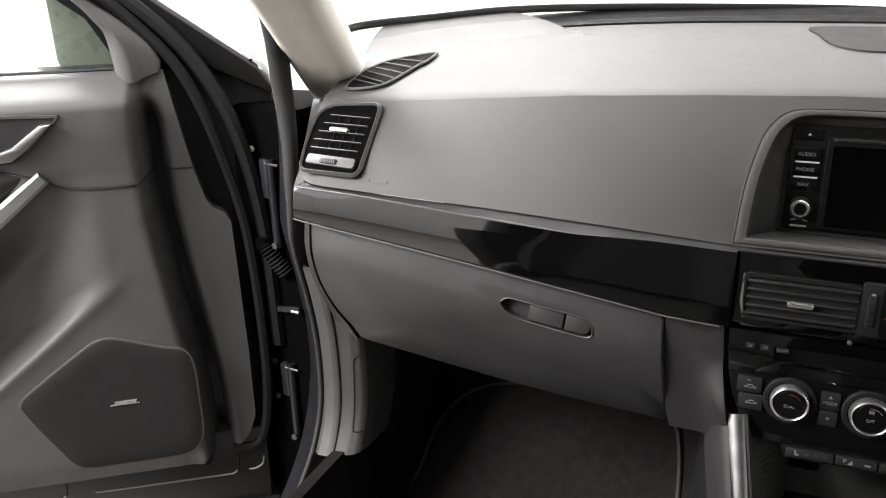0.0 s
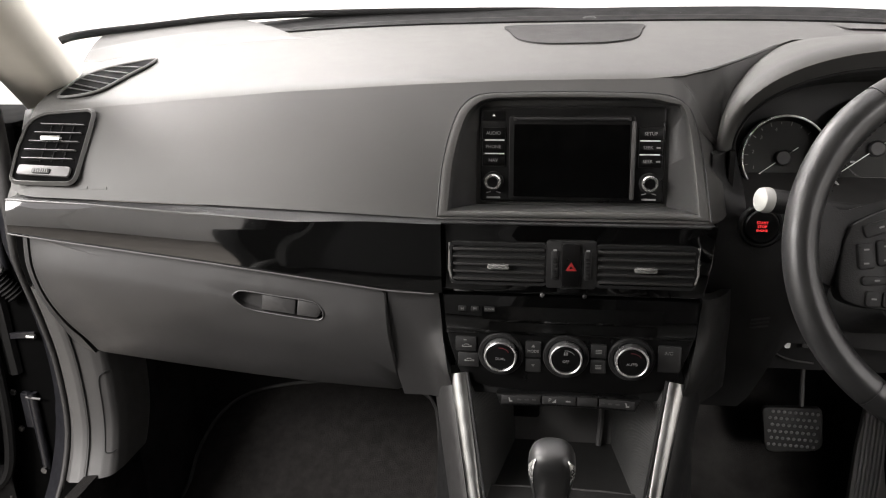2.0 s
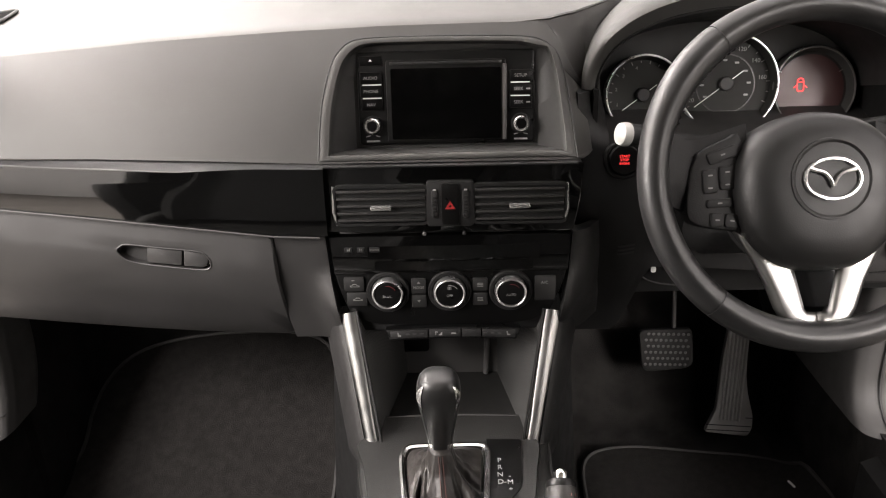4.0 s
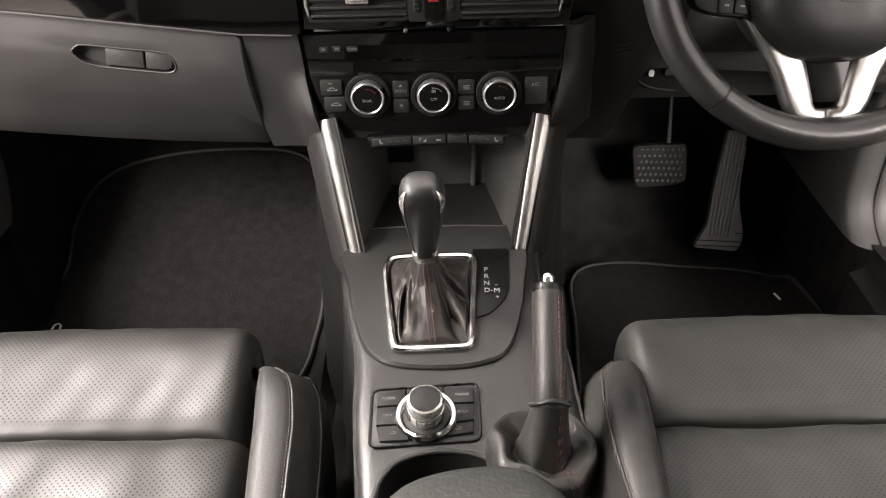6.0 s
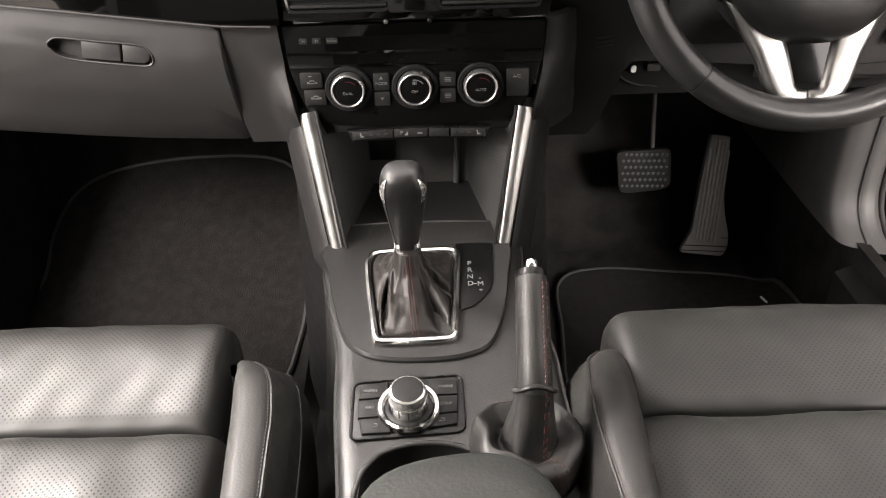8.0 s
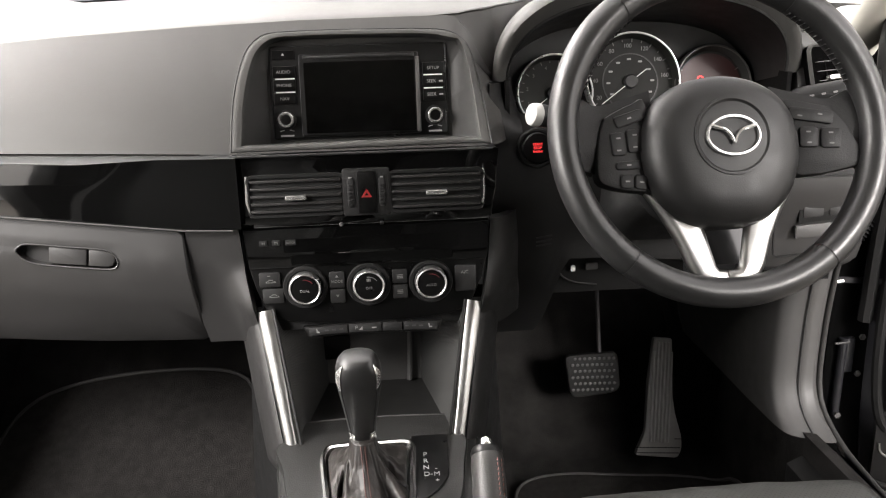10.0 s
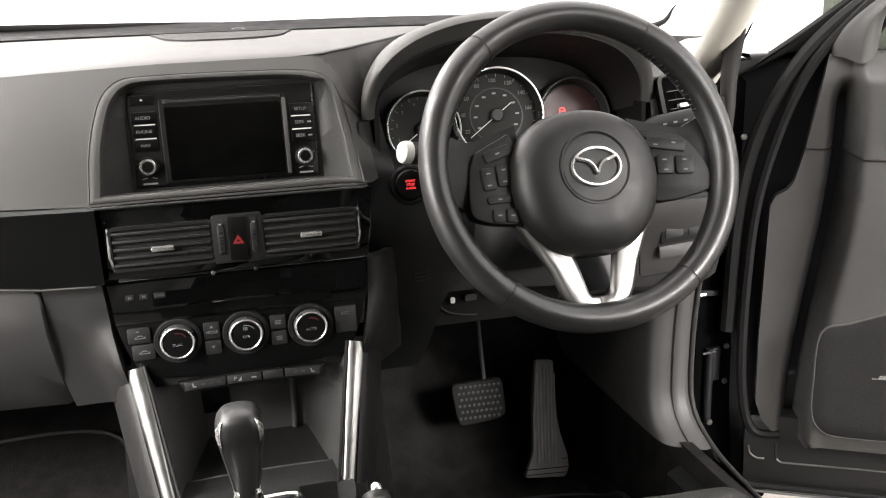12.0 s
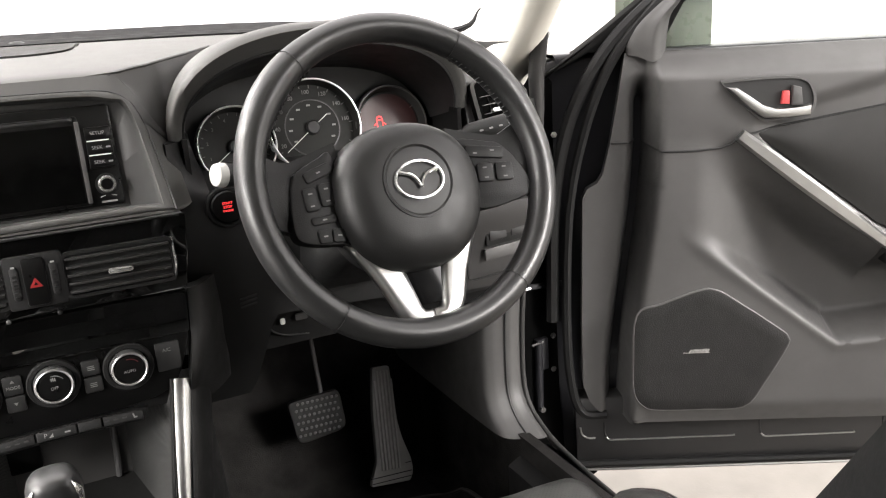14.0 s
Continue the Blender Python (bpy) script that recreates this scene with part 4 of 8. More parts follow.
# ---------------------------------------------------------------- left and right face vents
def face_vent(s):
    v = thing("side_air_vent", (s * 0.65, 0.05, 1.0), "black side air vent with a grey frame and closing wheel", "air vent")
    v["group"] = "side air vents"
    o = face(s * 0.655, 0.52) if s < 0 else Vector((0.623, 0.081, 1.014))
    if s < 0:
        ex, ey = (face(-0.60, 0.5) - face(-0.69, 0.5)), (face(-0.65, 0.9) - face(-0.65, 0.1))
    else:
        ex, ey = Vector((1, 0.25, 0)), Vector((0, 0.30, 1))
    F = frame_of(o, ex, ey)
    F = lift(F, 0.0064)
    m = 1 if s < 0 else -1
    M = lambda pts: [(m * x * 0.96, y * 0.955) for x, y in pts]
    out = rounded(M([(-0.058, -0.042), (-0.060, 0.004), (-0.054, 0.044), (-0.034, 0.056), (0.039, 0.060), (0.0385, 0.03), (0.034, -0.045), (-0.015, -0.044)]), 0.010, 6)
    inn = inset(out if m > 0 else out[::-1], 0.0022)
    inn = inn if m > 0 else inn[::-1]
    deep = inset(out if m > 0 else out[::-1], 0.0055)
    deep = deep if m > 0 else deep[::-1]
    bm = B()
    loft(bm, [[F @ Vector((*p, z)) for p in q] for q, z in ((out, -0.008), (out, -0.0026), (inn, -0.0006), (deep, -0.0045))], True, False, False)
    part("frame", bm, SOFT, v, "grey vent frame", 40)
    # Near-black plate painting the shade deep inside the vent.
    bm = B()
    prism(bm, inn, F, -0.016, -0.0046)
    well = part("vent_well", bm, DEEP, v)
    edge_l = ((-0.030, -0.050), (0.0, -0.049), (0.020, -0.043), (0.042, -0.032))
    edge_r = ((-0.020, 0.027), (0.0, 0.029), (0.042, 0.033))
    for i in range(5):
        y = -0.0105 + 0.0128 * i
        xl, xr = interp(y, edge_l), interp(y, edge_r)
        bm = B()
        prism(bm, M([(xl, y - 0.0004), (xr, y - 0.0032), (xr, y - 0.0022), (xl, y + 0.0006)]), F, -0.003, 0.0008, 0.0003)
        part("slat", bm, VENTF, well)
    for i in range(3):
        bm = B()
        x = -0.022 + 0.017 * i
        prism(bm, M([(x - 0.0006, -0.016), (x + 0.0006, -0.016), (x + 0.0055, 0.042), (x + 0.0043, 0.042)]), F, -0.0034, -0.0026)
        part("blade", bm, VOID, well)
    bm = B()
    prism(bm, rrect(0.029, 0.0062, 0.003, 5), spot(F, -0.0085 if s < 0 else -0.004, 0.0155, 0, m * -2), -0.001, 0.006, 0.0015)
    part("vent_tab", bm, BADGE, well, "silver thumb tab")
    bm = B()
    prism(bm, rounded(M([(-0.052, -0.034), (-0.050, -0.020), (0.028, -0.0245), (0.0275, -0.039)]), 0.004, 4), F, -0.004, 0.0, 0.0008)
    part("wheel_panel", bm, VENTG, v, "pale grey strip round the closing wheel")
    bm = B()
    prism(bm, rrect(0.026, 0.0072, 0.002, 3), spot(F, m * -0.013, -0.0295, 0, m * -3), -0.002, 0.0022, 0.0008)
    tw = part("thumb_wheel", bm, DARK, v)
    for i in range(7):
        bm = B()
        prism(bm, rrect(0.0012, 0.0055, 0.0005, 3), spot(F, m * (-0.0225 + 0.0032 * i), -0.0295), 0.0018, 0.003)
        part("ridge", bm, HARD, tw)
    return v


face_vent(-1)
face_vent(1)
# moulded mark on the passenger face: plain raised bars
bm = B()
for i, w in enumerate((0.012, 0.022)):
    x = -0.612 + 0.021 * i
    prism(bm, rrect(w, 0.0045, 0.001, 3), frame_of(face(x, 0.13), (1, 0, -0.02), (0, 0.5, 1)), 0, 0.0006)
tagged(part("airbag_mark", bm, SOFT), "small raised airbag mark moulded into the dashboard face", "marking")

# ---------------------------------------------------------------- driver side of the dashboard
HX, HZ = 0.375, 1.028


def arch(y, half, high, base=HZ, n=33, cx=HX, power=2.4):
    pts = []
    for i in range(n):
        a = math.pi * i / (n - 1)
        c, s = -math.cos(a), math.sin(a)
        x = cx + half * math.copysign(abs(c) ** (2 / power), c)
        z = base + high * abs(s) ** (2 / power)
        pts.append(Vector((x, y, z)))
    return pts


hood = thing("instrument_hood", (HX, 0.1, 1.03), "dark grey arched hood over the instrument cluster", "instrument hood")
bm = B()


def hood_row(half, high, base, y_low, y_top, ease=1.0):
    """One arch of the hood: it stands at y_low at its feet and at y_top over the dials."""
    row = arch(0.0, half, high, base, 41)
    for i, p in enumerate(row):
        p.y = y_low + (y_top - y_low) * math.sin(math.pi * i / 40) ** ease
    return row


rings = [hood_row(0.176, 0.090, 1.008, 0.215, 0.215), hood_row(0.1865, 0.1035, 1.034, 0.100, 0.064), hood_row(0.1920, 0.1145, 1.036, 0.094, 0.053), hood_row(0.198, 0.121, 1.037, 0.092, 0.047), hood_row(0.2025, 0.126, 1.037, 0.094, 0.053), hood_row(0.205, 0.129, 1.037, 0.097, 0.085), hood_row(0.2045, 0.127, 1.036, 0.100, 0.14), hood_row(0.202, 0.122, 1.035, 0.102, 0.23, 1.4), hood_row(0.198, 0.114, 1.030, 0.103, 0.35, 1.8), hood_row(0.190, 0.100, 1.020, 0.12, 0.42, 1.8)]
loft(bm, rings[1:], False)
part("hood_shell", bm, SOFT, hood, "", 60)
bm = B()
loft(bm, rings[:2], False)
part("hood_lining", bm, BLACK, hood, "black lining inside the hood", 60)
bm = B()
tube(bm, [p + Vector((0, 0.002, 0)) for p in hood_row(0.1865, 0.1035, 1.034, 0.098, 0.062)], 0.0022, 6)
part("hood_lip", bm, DARK, hood)
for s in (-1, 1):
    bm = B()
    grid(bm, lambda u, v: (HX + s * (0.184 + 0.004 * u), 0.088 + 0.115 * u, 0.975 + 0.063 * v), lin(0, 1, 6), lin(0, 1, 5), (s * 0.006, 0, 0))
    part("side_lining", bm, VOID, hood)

cl = thing("instrument_cluster", (HX, 0.19, 1.0), "black instrument cluster with three round dials", "instrument cluster")
bm = B()
back = arch(0.195, 0.19, 0.115, HZ)
low = [Vector((HX + 0.19, 0.195, 0.93)), Vector((HX - 0.19, 0.195, 0.93))]
loft(bm, [back + low, [p + Vector((0, 0.01, 0)) for p in back + low]])
part("back_plate", bm, BLACK, cl)


def dial(x, z, r, y, parent, numbers, sweep, rim_mat, needle=None):
    F = frame_of((x, y, z), (1, 0, 0), (0, 0.25, 1))
    bm = B()
    lathe(bm, [(r + 0.001, 0.0), (r + 0.001, 0.017), (r, 0.019), (r - 0.0012, 0.019), (r - 0.002, 0.017)], F, 64, caps=False)
    d = part("dial_rim", bm, rim_mat, parent, "bright ring round the dial")
    bm = B()
    lathe(bm, [(r - 0.002, 0.017), (r - 0.006, 0.002)], F, 56, caps=False)
    part("dial_wall", bm, DIALF, d)
    bm = B()
    lathe(bm, [(r - 0.005, -0.002), (r - 0.005, 0.002), (0, 0.002)], F, 48)
    part("dial_face", bm, DIALF, d)
    for word, a in numbers:
        rr = (r - 0.016)
        lettering("marking", word, spot(F, rr * math.cos(radians(a)), rr * math.sin(radians(a)), 0.0024), r * 0.12, DIMM, d)
    a0, a1, n = sweep
    for i in range(n):
        a = a0 + (a1 - a0) * i / max(1, n - 1)
        bm = B()
        prism(bm, rrect(0.005 if i % 2 == 0 else 0.003, 0.0010, 0.0004, 3), F @ pose((r - 0.0085) * math.cos(radians(a)), (r - 0.0085) * math.sin(radians(a)), 0, 0, 0, a), 0.002, 0.0028)
        part("tick", bm, DIMM, d)
    if needle is not None:
        bm = B()
        L = r * 0.78
        prism(bm, [(-L * 0.55, -0.0005), (L, -0.0005), (L, 0.0005), (-L * 0.55, 0.0005)], F @ pose(0, 0, 0.004, 0, 0, needle), 0, 0.0012)
        part("needle", bm, WHITE, d)
        bm = B()
        lathe(bm, [(0.010, 0.002), (0.010, 0.007), (0.008, 0.009), (0, 0.009)], F, 20)
        part("needle_cap", bm, BLACK, d)
    return d, F


dial(0.268, 1.008, 0.053, 0.185, cl, [(str(i), 232 - 32 * i) for i in range(0, 5)], (240, -20, 17), RIMB, 216)
sp, SPF = dial(0.377, 1.022, 0.066, 0.18, cl, [(str(20 * (i + 1)), 205 - 28 * i) for i in range(8)], (225, -25, 19), RIMB, 216)
bm = B()
lathe(bm, [(0.040, 0.002), (0.040, 0.0028), (0.0385, 0.0028), (0.0385, 0.002)], SPF, 48, caps=False)
part("inner_ring", bm, HARD, sp)
for i in range(9):
    a = radians(212 - 30 * i)
    bm = B()
    prism(bm, rrect(0.0055, 0.0026, 0.0006, 3), spot(SPF, 0.0315 * math.cos(a), 0.0315 * math.sin(a)), 0.002, 0.0026)
    part("mark", bm, GREYM, sp)
bm = B()
prism(bm, rrect(0.034, 0.012, 0.001, 3), spot(SPF, 0.0, -0.042), 0.002, 0.003)
part("trip_display", bm, GREYM, sp, "pale trip display window")
rd, RDF = dial(0.494, 1.012, 0.055, 0.185, cl, [], (30, 150, 2), VENTF)
bm = B()
pts = curve2([(-0.0055, -0.016), (-0.0065, -0.004), (-0.0055, 0.006), (0.0, 0.009), (0.0055, 0.006), (0.0065, -0.004), (0.0055, -0.016)], 4)
pts = [(0.78 * x, 0.72 * y) for x, y in pts]
ring_prism(bm, pts, [(x * 0.70, y * 0.80 - 0.0008) for x, y in pts], spot(RDF, -0.013, 0.0085), 0.002, 0.003)
part("door_warning", bm, GLOWRED, rd, "glowing red door-open symbol")
for dx, a in ((-0.0200, 40), (-0.0060, -40)):
    bm = B()
    prism(bm, rrect(0.006, 0.0015, 0.0006, 3), spot(RDF, dx, 0.0032, 0, a), 0.002, 0.003)
    part("door_warning", bm, GLOWRED, rd)
bm = B()
prism(bm, rrect(0.008, 0.0013, 0.0006, 3), spot(RDF, -0.013, 0.0090), 0.002, 0.003)
part("door_warning", bm, GLOWRED, rd)
# Red tint paints the display's glow; the disc itself gives no light.
bm = B()
prism(bm, ellipse(0.046, 0.046, 40), spot(RDF, 0, 0), 0.0019, 0.0022)
part("info_display", bm, REDDIM, rd, "display with a dim red glow painted on")

# driver fascia below the hood, its lower shell darkened for the dimmer side
fas = thing("driver_fascia", (0.45, 0.1, 0.72), "dark grey lower dashboard on the driver side", "dashboard panel")
bm = B()


def drv(x, z):
    y = 0.075 + end_round(x) - 0.02 * math.exp(-((z - 0.90) / 0.06) ** 2) + 0.9 * max(0, 0.80 - z) ** 1.3
    return Vector((x, y, z))


grid(bm, lambda x, v: drv(x, (lambda lo: lo + (0.962 - lo) * v)(0.67 + 0.13 * smooth_interp(x, ((0.235, 0), (0.27, 1), (0.50, 0.9), (0.56, 0.72))))), lin(0.163, 0.695, 60), lin(0, 1, 20), (0, 0.03, 0))
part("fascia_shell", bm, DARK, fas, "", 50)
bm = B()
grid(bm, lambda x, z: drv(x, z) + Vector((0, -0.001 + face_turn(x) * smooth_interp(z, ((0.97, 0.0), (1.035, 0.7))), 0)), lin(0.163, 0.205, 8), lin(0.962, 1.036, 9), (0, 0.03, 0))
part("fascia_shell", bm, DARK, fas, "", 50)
bm = B()
grid(bm, lambda x, v: (lambda z: drv(x, z) + Vector((0, -0.001 + smooth_interp(z, ((0.962, 0.0), (1.01, 0.012), (1.08, 0.030))), 0)))(0.962 + (min(1.088, z_crease(x)) - 0.962) * v), lin(0.574, 0.695, 14), lin(0, 1, 10), (0, 0.03, 0))
part("fascia_shell", bm, HARD, fas, "", 50)
bm = B()
grid(bm, lambda x, v: (x, 0.075 + 0.11 * v, 0.962 + 0.030 * v), lin(0.2, 0.582, 12), lin(0, 1, 4), (0, 0, -0.01))
part("fascia_shell", bm, HARD, fas, "", 50)
bm = B()
grid(bm, lambda x, z: drv(x, z) + Vector((0, -0.006 - 0.008 * math.sin(math.pi * min(1, max(0, (x - 0.50) / 0.22))), 0)), lin(0.515, 0.690, 20), lin(0.775, 0.905, 14), (0, 0.02, 0))
knee = part("knee_panel", bm, HARD, fas, "grey knee panel", 50)
F = frame_of(drv(0.600, 0.855) + Vector((0, -0.013, 0)), (1, 0, 0.06), (0, -0.02, 1))
bm = B()
ring_prism(bm, rrect(0.118, 0.092, 0.008), rrect(0.114, 0.088, 0.006), spot(F, 0.0, -0.012), -0.002, 0.001)
part("fuse_cover", bm, DARK, knee)
bm = B()
prism(bm, rrect(0.075, 0.030, 0.003), spot(F, 0.012, 0.003), -0.002, 0.0015, 0.0008)
k = part("coin_tray", bm, DARK, knee)
for x in (-0.006, 0.030):
    bm = B()
    prism(bm, rrect(0.028, 0.017, 0.002, 3), spot(F, x, 0.004), 0.001, 0.0028, 0.0005)
    part("switch", bm, BLACK, k)
bm = B()
prism(bm, rrect(0.078, 0.018, 0.002, 3), spot(F, 0.010, -0.024), -0.002, 0.002, 0.0008)
part("label_plate", bm, KICK, knee, "blank grey plate")
# small louvres and a lit socket deep below the column
for i in range(3):
    bm = B()
    prism(bm, rrect(0.022, 0.0022, 0.0008, 3), frame_of(drv(0.235, 0.822 + 0.006 * i), (1, 0, 0.15), (0, 0, 1)), 0, 0.0015)
    part("louvre", bm, BLACK, fas)
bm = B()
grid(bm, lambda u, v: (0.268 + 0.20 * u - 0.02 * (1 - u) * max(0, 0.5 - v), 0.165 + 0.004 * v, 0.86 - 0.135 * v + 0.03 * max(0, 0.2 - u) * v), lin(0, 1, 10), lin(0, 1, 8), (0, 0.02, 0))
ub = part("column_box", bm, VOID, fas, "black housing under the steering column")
bm = B()
prism(bm, rrect(0.007, 0.009, 0.002, 3), frame_of((0.298, 0.164, 0.755), (1, 0, 0), (0, 0, 1)), 0, 0.003)
part("white_clip", bm, WHITE, ub)
bm = B()
tube(bm, catmull([(0.270, 0.163, 0.80), (0.271, 0.163, 0.770), (0.281, 0.163, 0.745), (0.302, 0.163, 0.733), (0.335, 0.163, 0.728)], 6), 0.0013, 6)
part("wire", bm, HARD, ub)
bm = B()
prism(bm, rrect(0.018, 0.010, 0.002, 3), frame_of((0.326, 0.164, 0.757), (1, 0, 0), (0, 0, 1)), 0, 0.003)
part("clip", bm, HARD, ub)

st = thing("start_button", (0.222, 0.06, 0.955), "round black engine start button with red lit lettering", "start button")
F = frame_of(drv(0.222, 0.955) + Vector((0, -0.002, 0)), (1, 0, 0), (0, 0.1, 1))
bm = B()
lathe(bm, [(0.026, 0), (0.026, 0.003), (0.024, 0.005), (0.0215, 0.005), (0.020, 0.003), (0.0, 0.003)], F, 32)
b = part("bezel", bm, DARK, st)
bm = B()
lathe(bm, [(0.0195, 0.002), (0.0195, 0.006), (0.018, 0.0075), (0, 0.0078)], F, 32)
b = part("cap", bm, PANEL, st)
for j, word in enumerate(("START", "STOP", "ENGINE")):
    lettering("marking", word, spot(F, 0, 0.0046 - 0.0046 * j, 0.0079), 0.0044 if j < 2 else 0.0036, GLOWRED, b)

# ---------------------------------------------------------------- steering wheel
WC = Vector((0.374, -0.141, 1.001))
TW = radians(21.6)
WF = frame_of(WC, (1, 0.0, 0), (0, math.sin(TW), math.cos(TW)))
RG = 0.166
sw = thing("steering_wheel", WC + Vector((0, 0.12, -0.05)), "black leather steering wheel with silver lower spoke", "steering wheel")


def rim_arc(a0, a1, n, mat, name, scale=1.0, label=""):
    bm = B()
    full = a1 - a0 >= 360
    rings = []
    for i in range(n):
        a = radians(a0 + (a1 - a0) * i / (n if full else n - 1))
        # thicker at the thumbs
        thumb = 1 + 0.10 * math.exp(-((math.degrees(a) % 360 - 40) / 18) ** 2) + 0.10 * math.exp(-((math.degrees(a) % 360 - 140) / 18) ** 2)
        c = Vector((RG * math.cos(a), RG * math.sin(a), 0))
        er = Vector((math.cos(a), math.sin(a), 0))
        ring = []
        for j in range(16):
            t = 2 * math.pi * j / 16
            ring.append(WF @ (c + er * (0.0158 * scale * thumb * math.cos(t)) + Vector((0, 0, 0.0175 * scale * thumb * math.sin(t)))))
        rings.append(ring)
    if full:
        loft(bm, rings + [rings[0]], True, False, False)
    else:
        loft(bm, rings)
    return part(name, bm, mat, sw, label, 60)


for a0, a1 in ((58.4, 126.6), (127.4, 230.6), (231.4, 306.6), (307.4, 417.6)):
    rim_arc(a0, a1, max(14, int((a1 - a0) / 3)), GRIPL, "rim_section")
rim_arc(0, 360, 90, BLACK, "rim_core", 0.955)
# hub pad
bm = B()
hub = curve2([(0.0, -0.084), (-0.036, -0.079), (-0.064, -0.054), (-0.077, -0.017), (-0.075, 0.020), (-0.060, 0.047), (-0.034, 0.064), (0.0, 0.070), (0.034, 0.064), (0.060, 0.047), (0.075, 0.020), (0.077, -0.017), (0.064, -0.054), (0.036, -0.079)], 6)
rings = []
for k, z in ((1.0, -0.060), (1.03, -0.030), (1.025, -0.010), (0.985, 0.004), (0.91, 0.0125), (0.78, 0.0185), (0.62, 0.0215)):
    rings.append([WF @ Vector((x * k * 1.05, y * k * 1.02 - 0.012, z)) for x, y in hub])
rings.append([WF @ Vector((x * 0.42, -0.010 + y * 0.40, 0.022)) for x, y in hub])
loft(bm, rings)
pad = part("hub_pad", bm, HUBL, sw, "smooth black airbag cover", 50)
bm = B()
EF = spot(WF, 0.003, -0.008, 0.0225)
lathe(bm, [(0.0405, -0.004), (0.040, 0.0008), (0.038, 0.001), (0.034, -0.002), (0.0, -0.002)], EF, 40)
part("badge_dish", bm, HUBL, pad)
bm = B()
o, i = ellipse(0.0285, 0.0215, 40), ellipse(0.0253, 0.0180, 40)
rings = [[EF @ Vector((*p, z)) for p in q] for q, z in ((o, 0.0), (o, 0.002), ([(a * 0.97, b * 0.97) for a, b in o], 0.0035), ([(a * 1.03, b * 1.03) for a, b in i], 0.0035), (i, 0.0015), (i, 0.0))]
loft(bm, rings, True, False, False)
bdg = part("badge", bm, BADGE, pad, "plain chrome oval badge with a winged bar")
bm = B()
wing = catmull([EF @ Vector(p) for p in ((-0.0232, 0.0102, 0.0025), (-0.019, 0.0085, 0.003), (-0.009, 0.0055, 0.003), (-0.003, -0.001, 0.003), (0.0, -0.0080, 0.003), (0.003, -0.001, 0.003), (0.009, 0.0055, 0.003), (0.019, 0.0085, 0.003), (0.0232, 0.0102, 0.0025))], 4)
tube(bm, wing, [0.0026 - 0.0012 * math.sin(math.pi * i / (len(wing) - 1)) for i in range(len(wing))], 6)
part("badge_bar", bm, BADGE, bdg)


def spoke(name, outline, z0, z1, mat, label="", bev=0.003):
    bm = B()
    prism(bm, outline, WF, z0, z1, bev)
    return part(name, bm, mat, sw, label)


# side spokes, curved from the rim down to the hub
for s in (-1, 1):
    bm = B()

    def side_spoke(u, v, s=s):
        x = 0.066 + 0.098 * u
        up, lo = interp(u, ((0, 0.052), (0.6, 0.034), (1, 0.052))), interp(u, ((0, -0.045), (0.6, -0.040), (0.85, -0.030), (1, -0.055)))
        z = -0.020 + 0.016 * u ** 1.5
        return WF @ Vector((s * x, lo + (up - lo) * v, z + 0.006 * math.sin(math.pi * v)))

    grid(bm, side_spoke, lin(0, 1, 12), lin(0, 1, 9), WF.to_3x3() @ Vector((0, 0, -0.018)))
    part("side_spoke", bm, DARK, sw, "", 50)
    SF = WF @ pose(s * 0.108, -0.006, -0.009, 0, -s * 8, 0)
    bm = B()
    m = -s
    if s < 0:
        plate = [(-0.0145, 0.022), (-0.010, 0.028), (0.0174, 0.041), (0.034, 0.040), (0.036, -0.046), (0.0243, -0.051), (-0.0100, -0.046), (-0.024, -0.034), (-0.0205, 0.0055)]
    else:
        plate = [(0.032, 0.006), (0.0155, 0.028), (0.0, 0.034), (-0.034, 0.042), (-0.038, 0.03), (-0.034, -0.037), (0.038, -0.034), (0.044, -0.025)]
    prism(bm, curve2(plate, 4), SF, -0.012, 0.004, 0.002)
    sp = part("switch_plate", bm, DARK, sw)
    keys = ([(0.013, 0.0255, 0.033, 0.012, 18), (-0.0005, -0.0015, 0.0155, 0.024, 4), (0.0178, 0.0020, 0.0165, 0.024, 4), (0.0095, -0.0235, 0.028, 0.0085, 3), (0.0068, -0.0405, 0.0145, 0.0145, -2), (0.0225, -0.0415, 0.0145, 0.0145, -8)] if s < 0
            else [(-0.0065, 0.0222, 0.046, 0.0135, -12), (-0.0104, -0.001, 0.019, 0.0215, -4), (0.0122, -0.0032, 0.021, 0.021, -5)])
    for x, y, w, h, a in keys:
        bm = B()
        prism(bm, rrect(w, h, 0.003, 4), spot(SF, x, y, 0, a), 0.002, 0.0066, 0.0012)
        kk = part("button", bm, DARK, sp)
        rows_ = (1,) if h < 0.02 else (0.25, -0.28)
        for r_ in rows_:
            for dx in ((-0.25, 0.2) if w > 0.03 and h > 0.012 else (0.0,)):
                bm = B()
                prism(bm, rrect(0.0048, 0.0016, 0.0005, 3), spot(SF, x + dx * w, y + (r_ * h if h >= 0.02 else 0), 0, a), 0.0064, 0.0070)
                part("mark", bm, DIMM, kk)
# lower silver spoke, forked


def fork(s):
    return [(s * x, y - 0.004) for x, y in ((-0.080, -0.054), (-0.066, -0.076), (-0.0505, -0.106), (-0.0405, -0.134), (-0.034, -0.1455), (-0.027, -0.150), (-0.012, -0.1525), (0.0005, -0.1525), (0.0005, -0.1385), (-0.0095, -0.1375), (-0.0118, -0.134), (-0.0215, -0.092), (-0.030, -0.082), (-0.050, -0.066))]


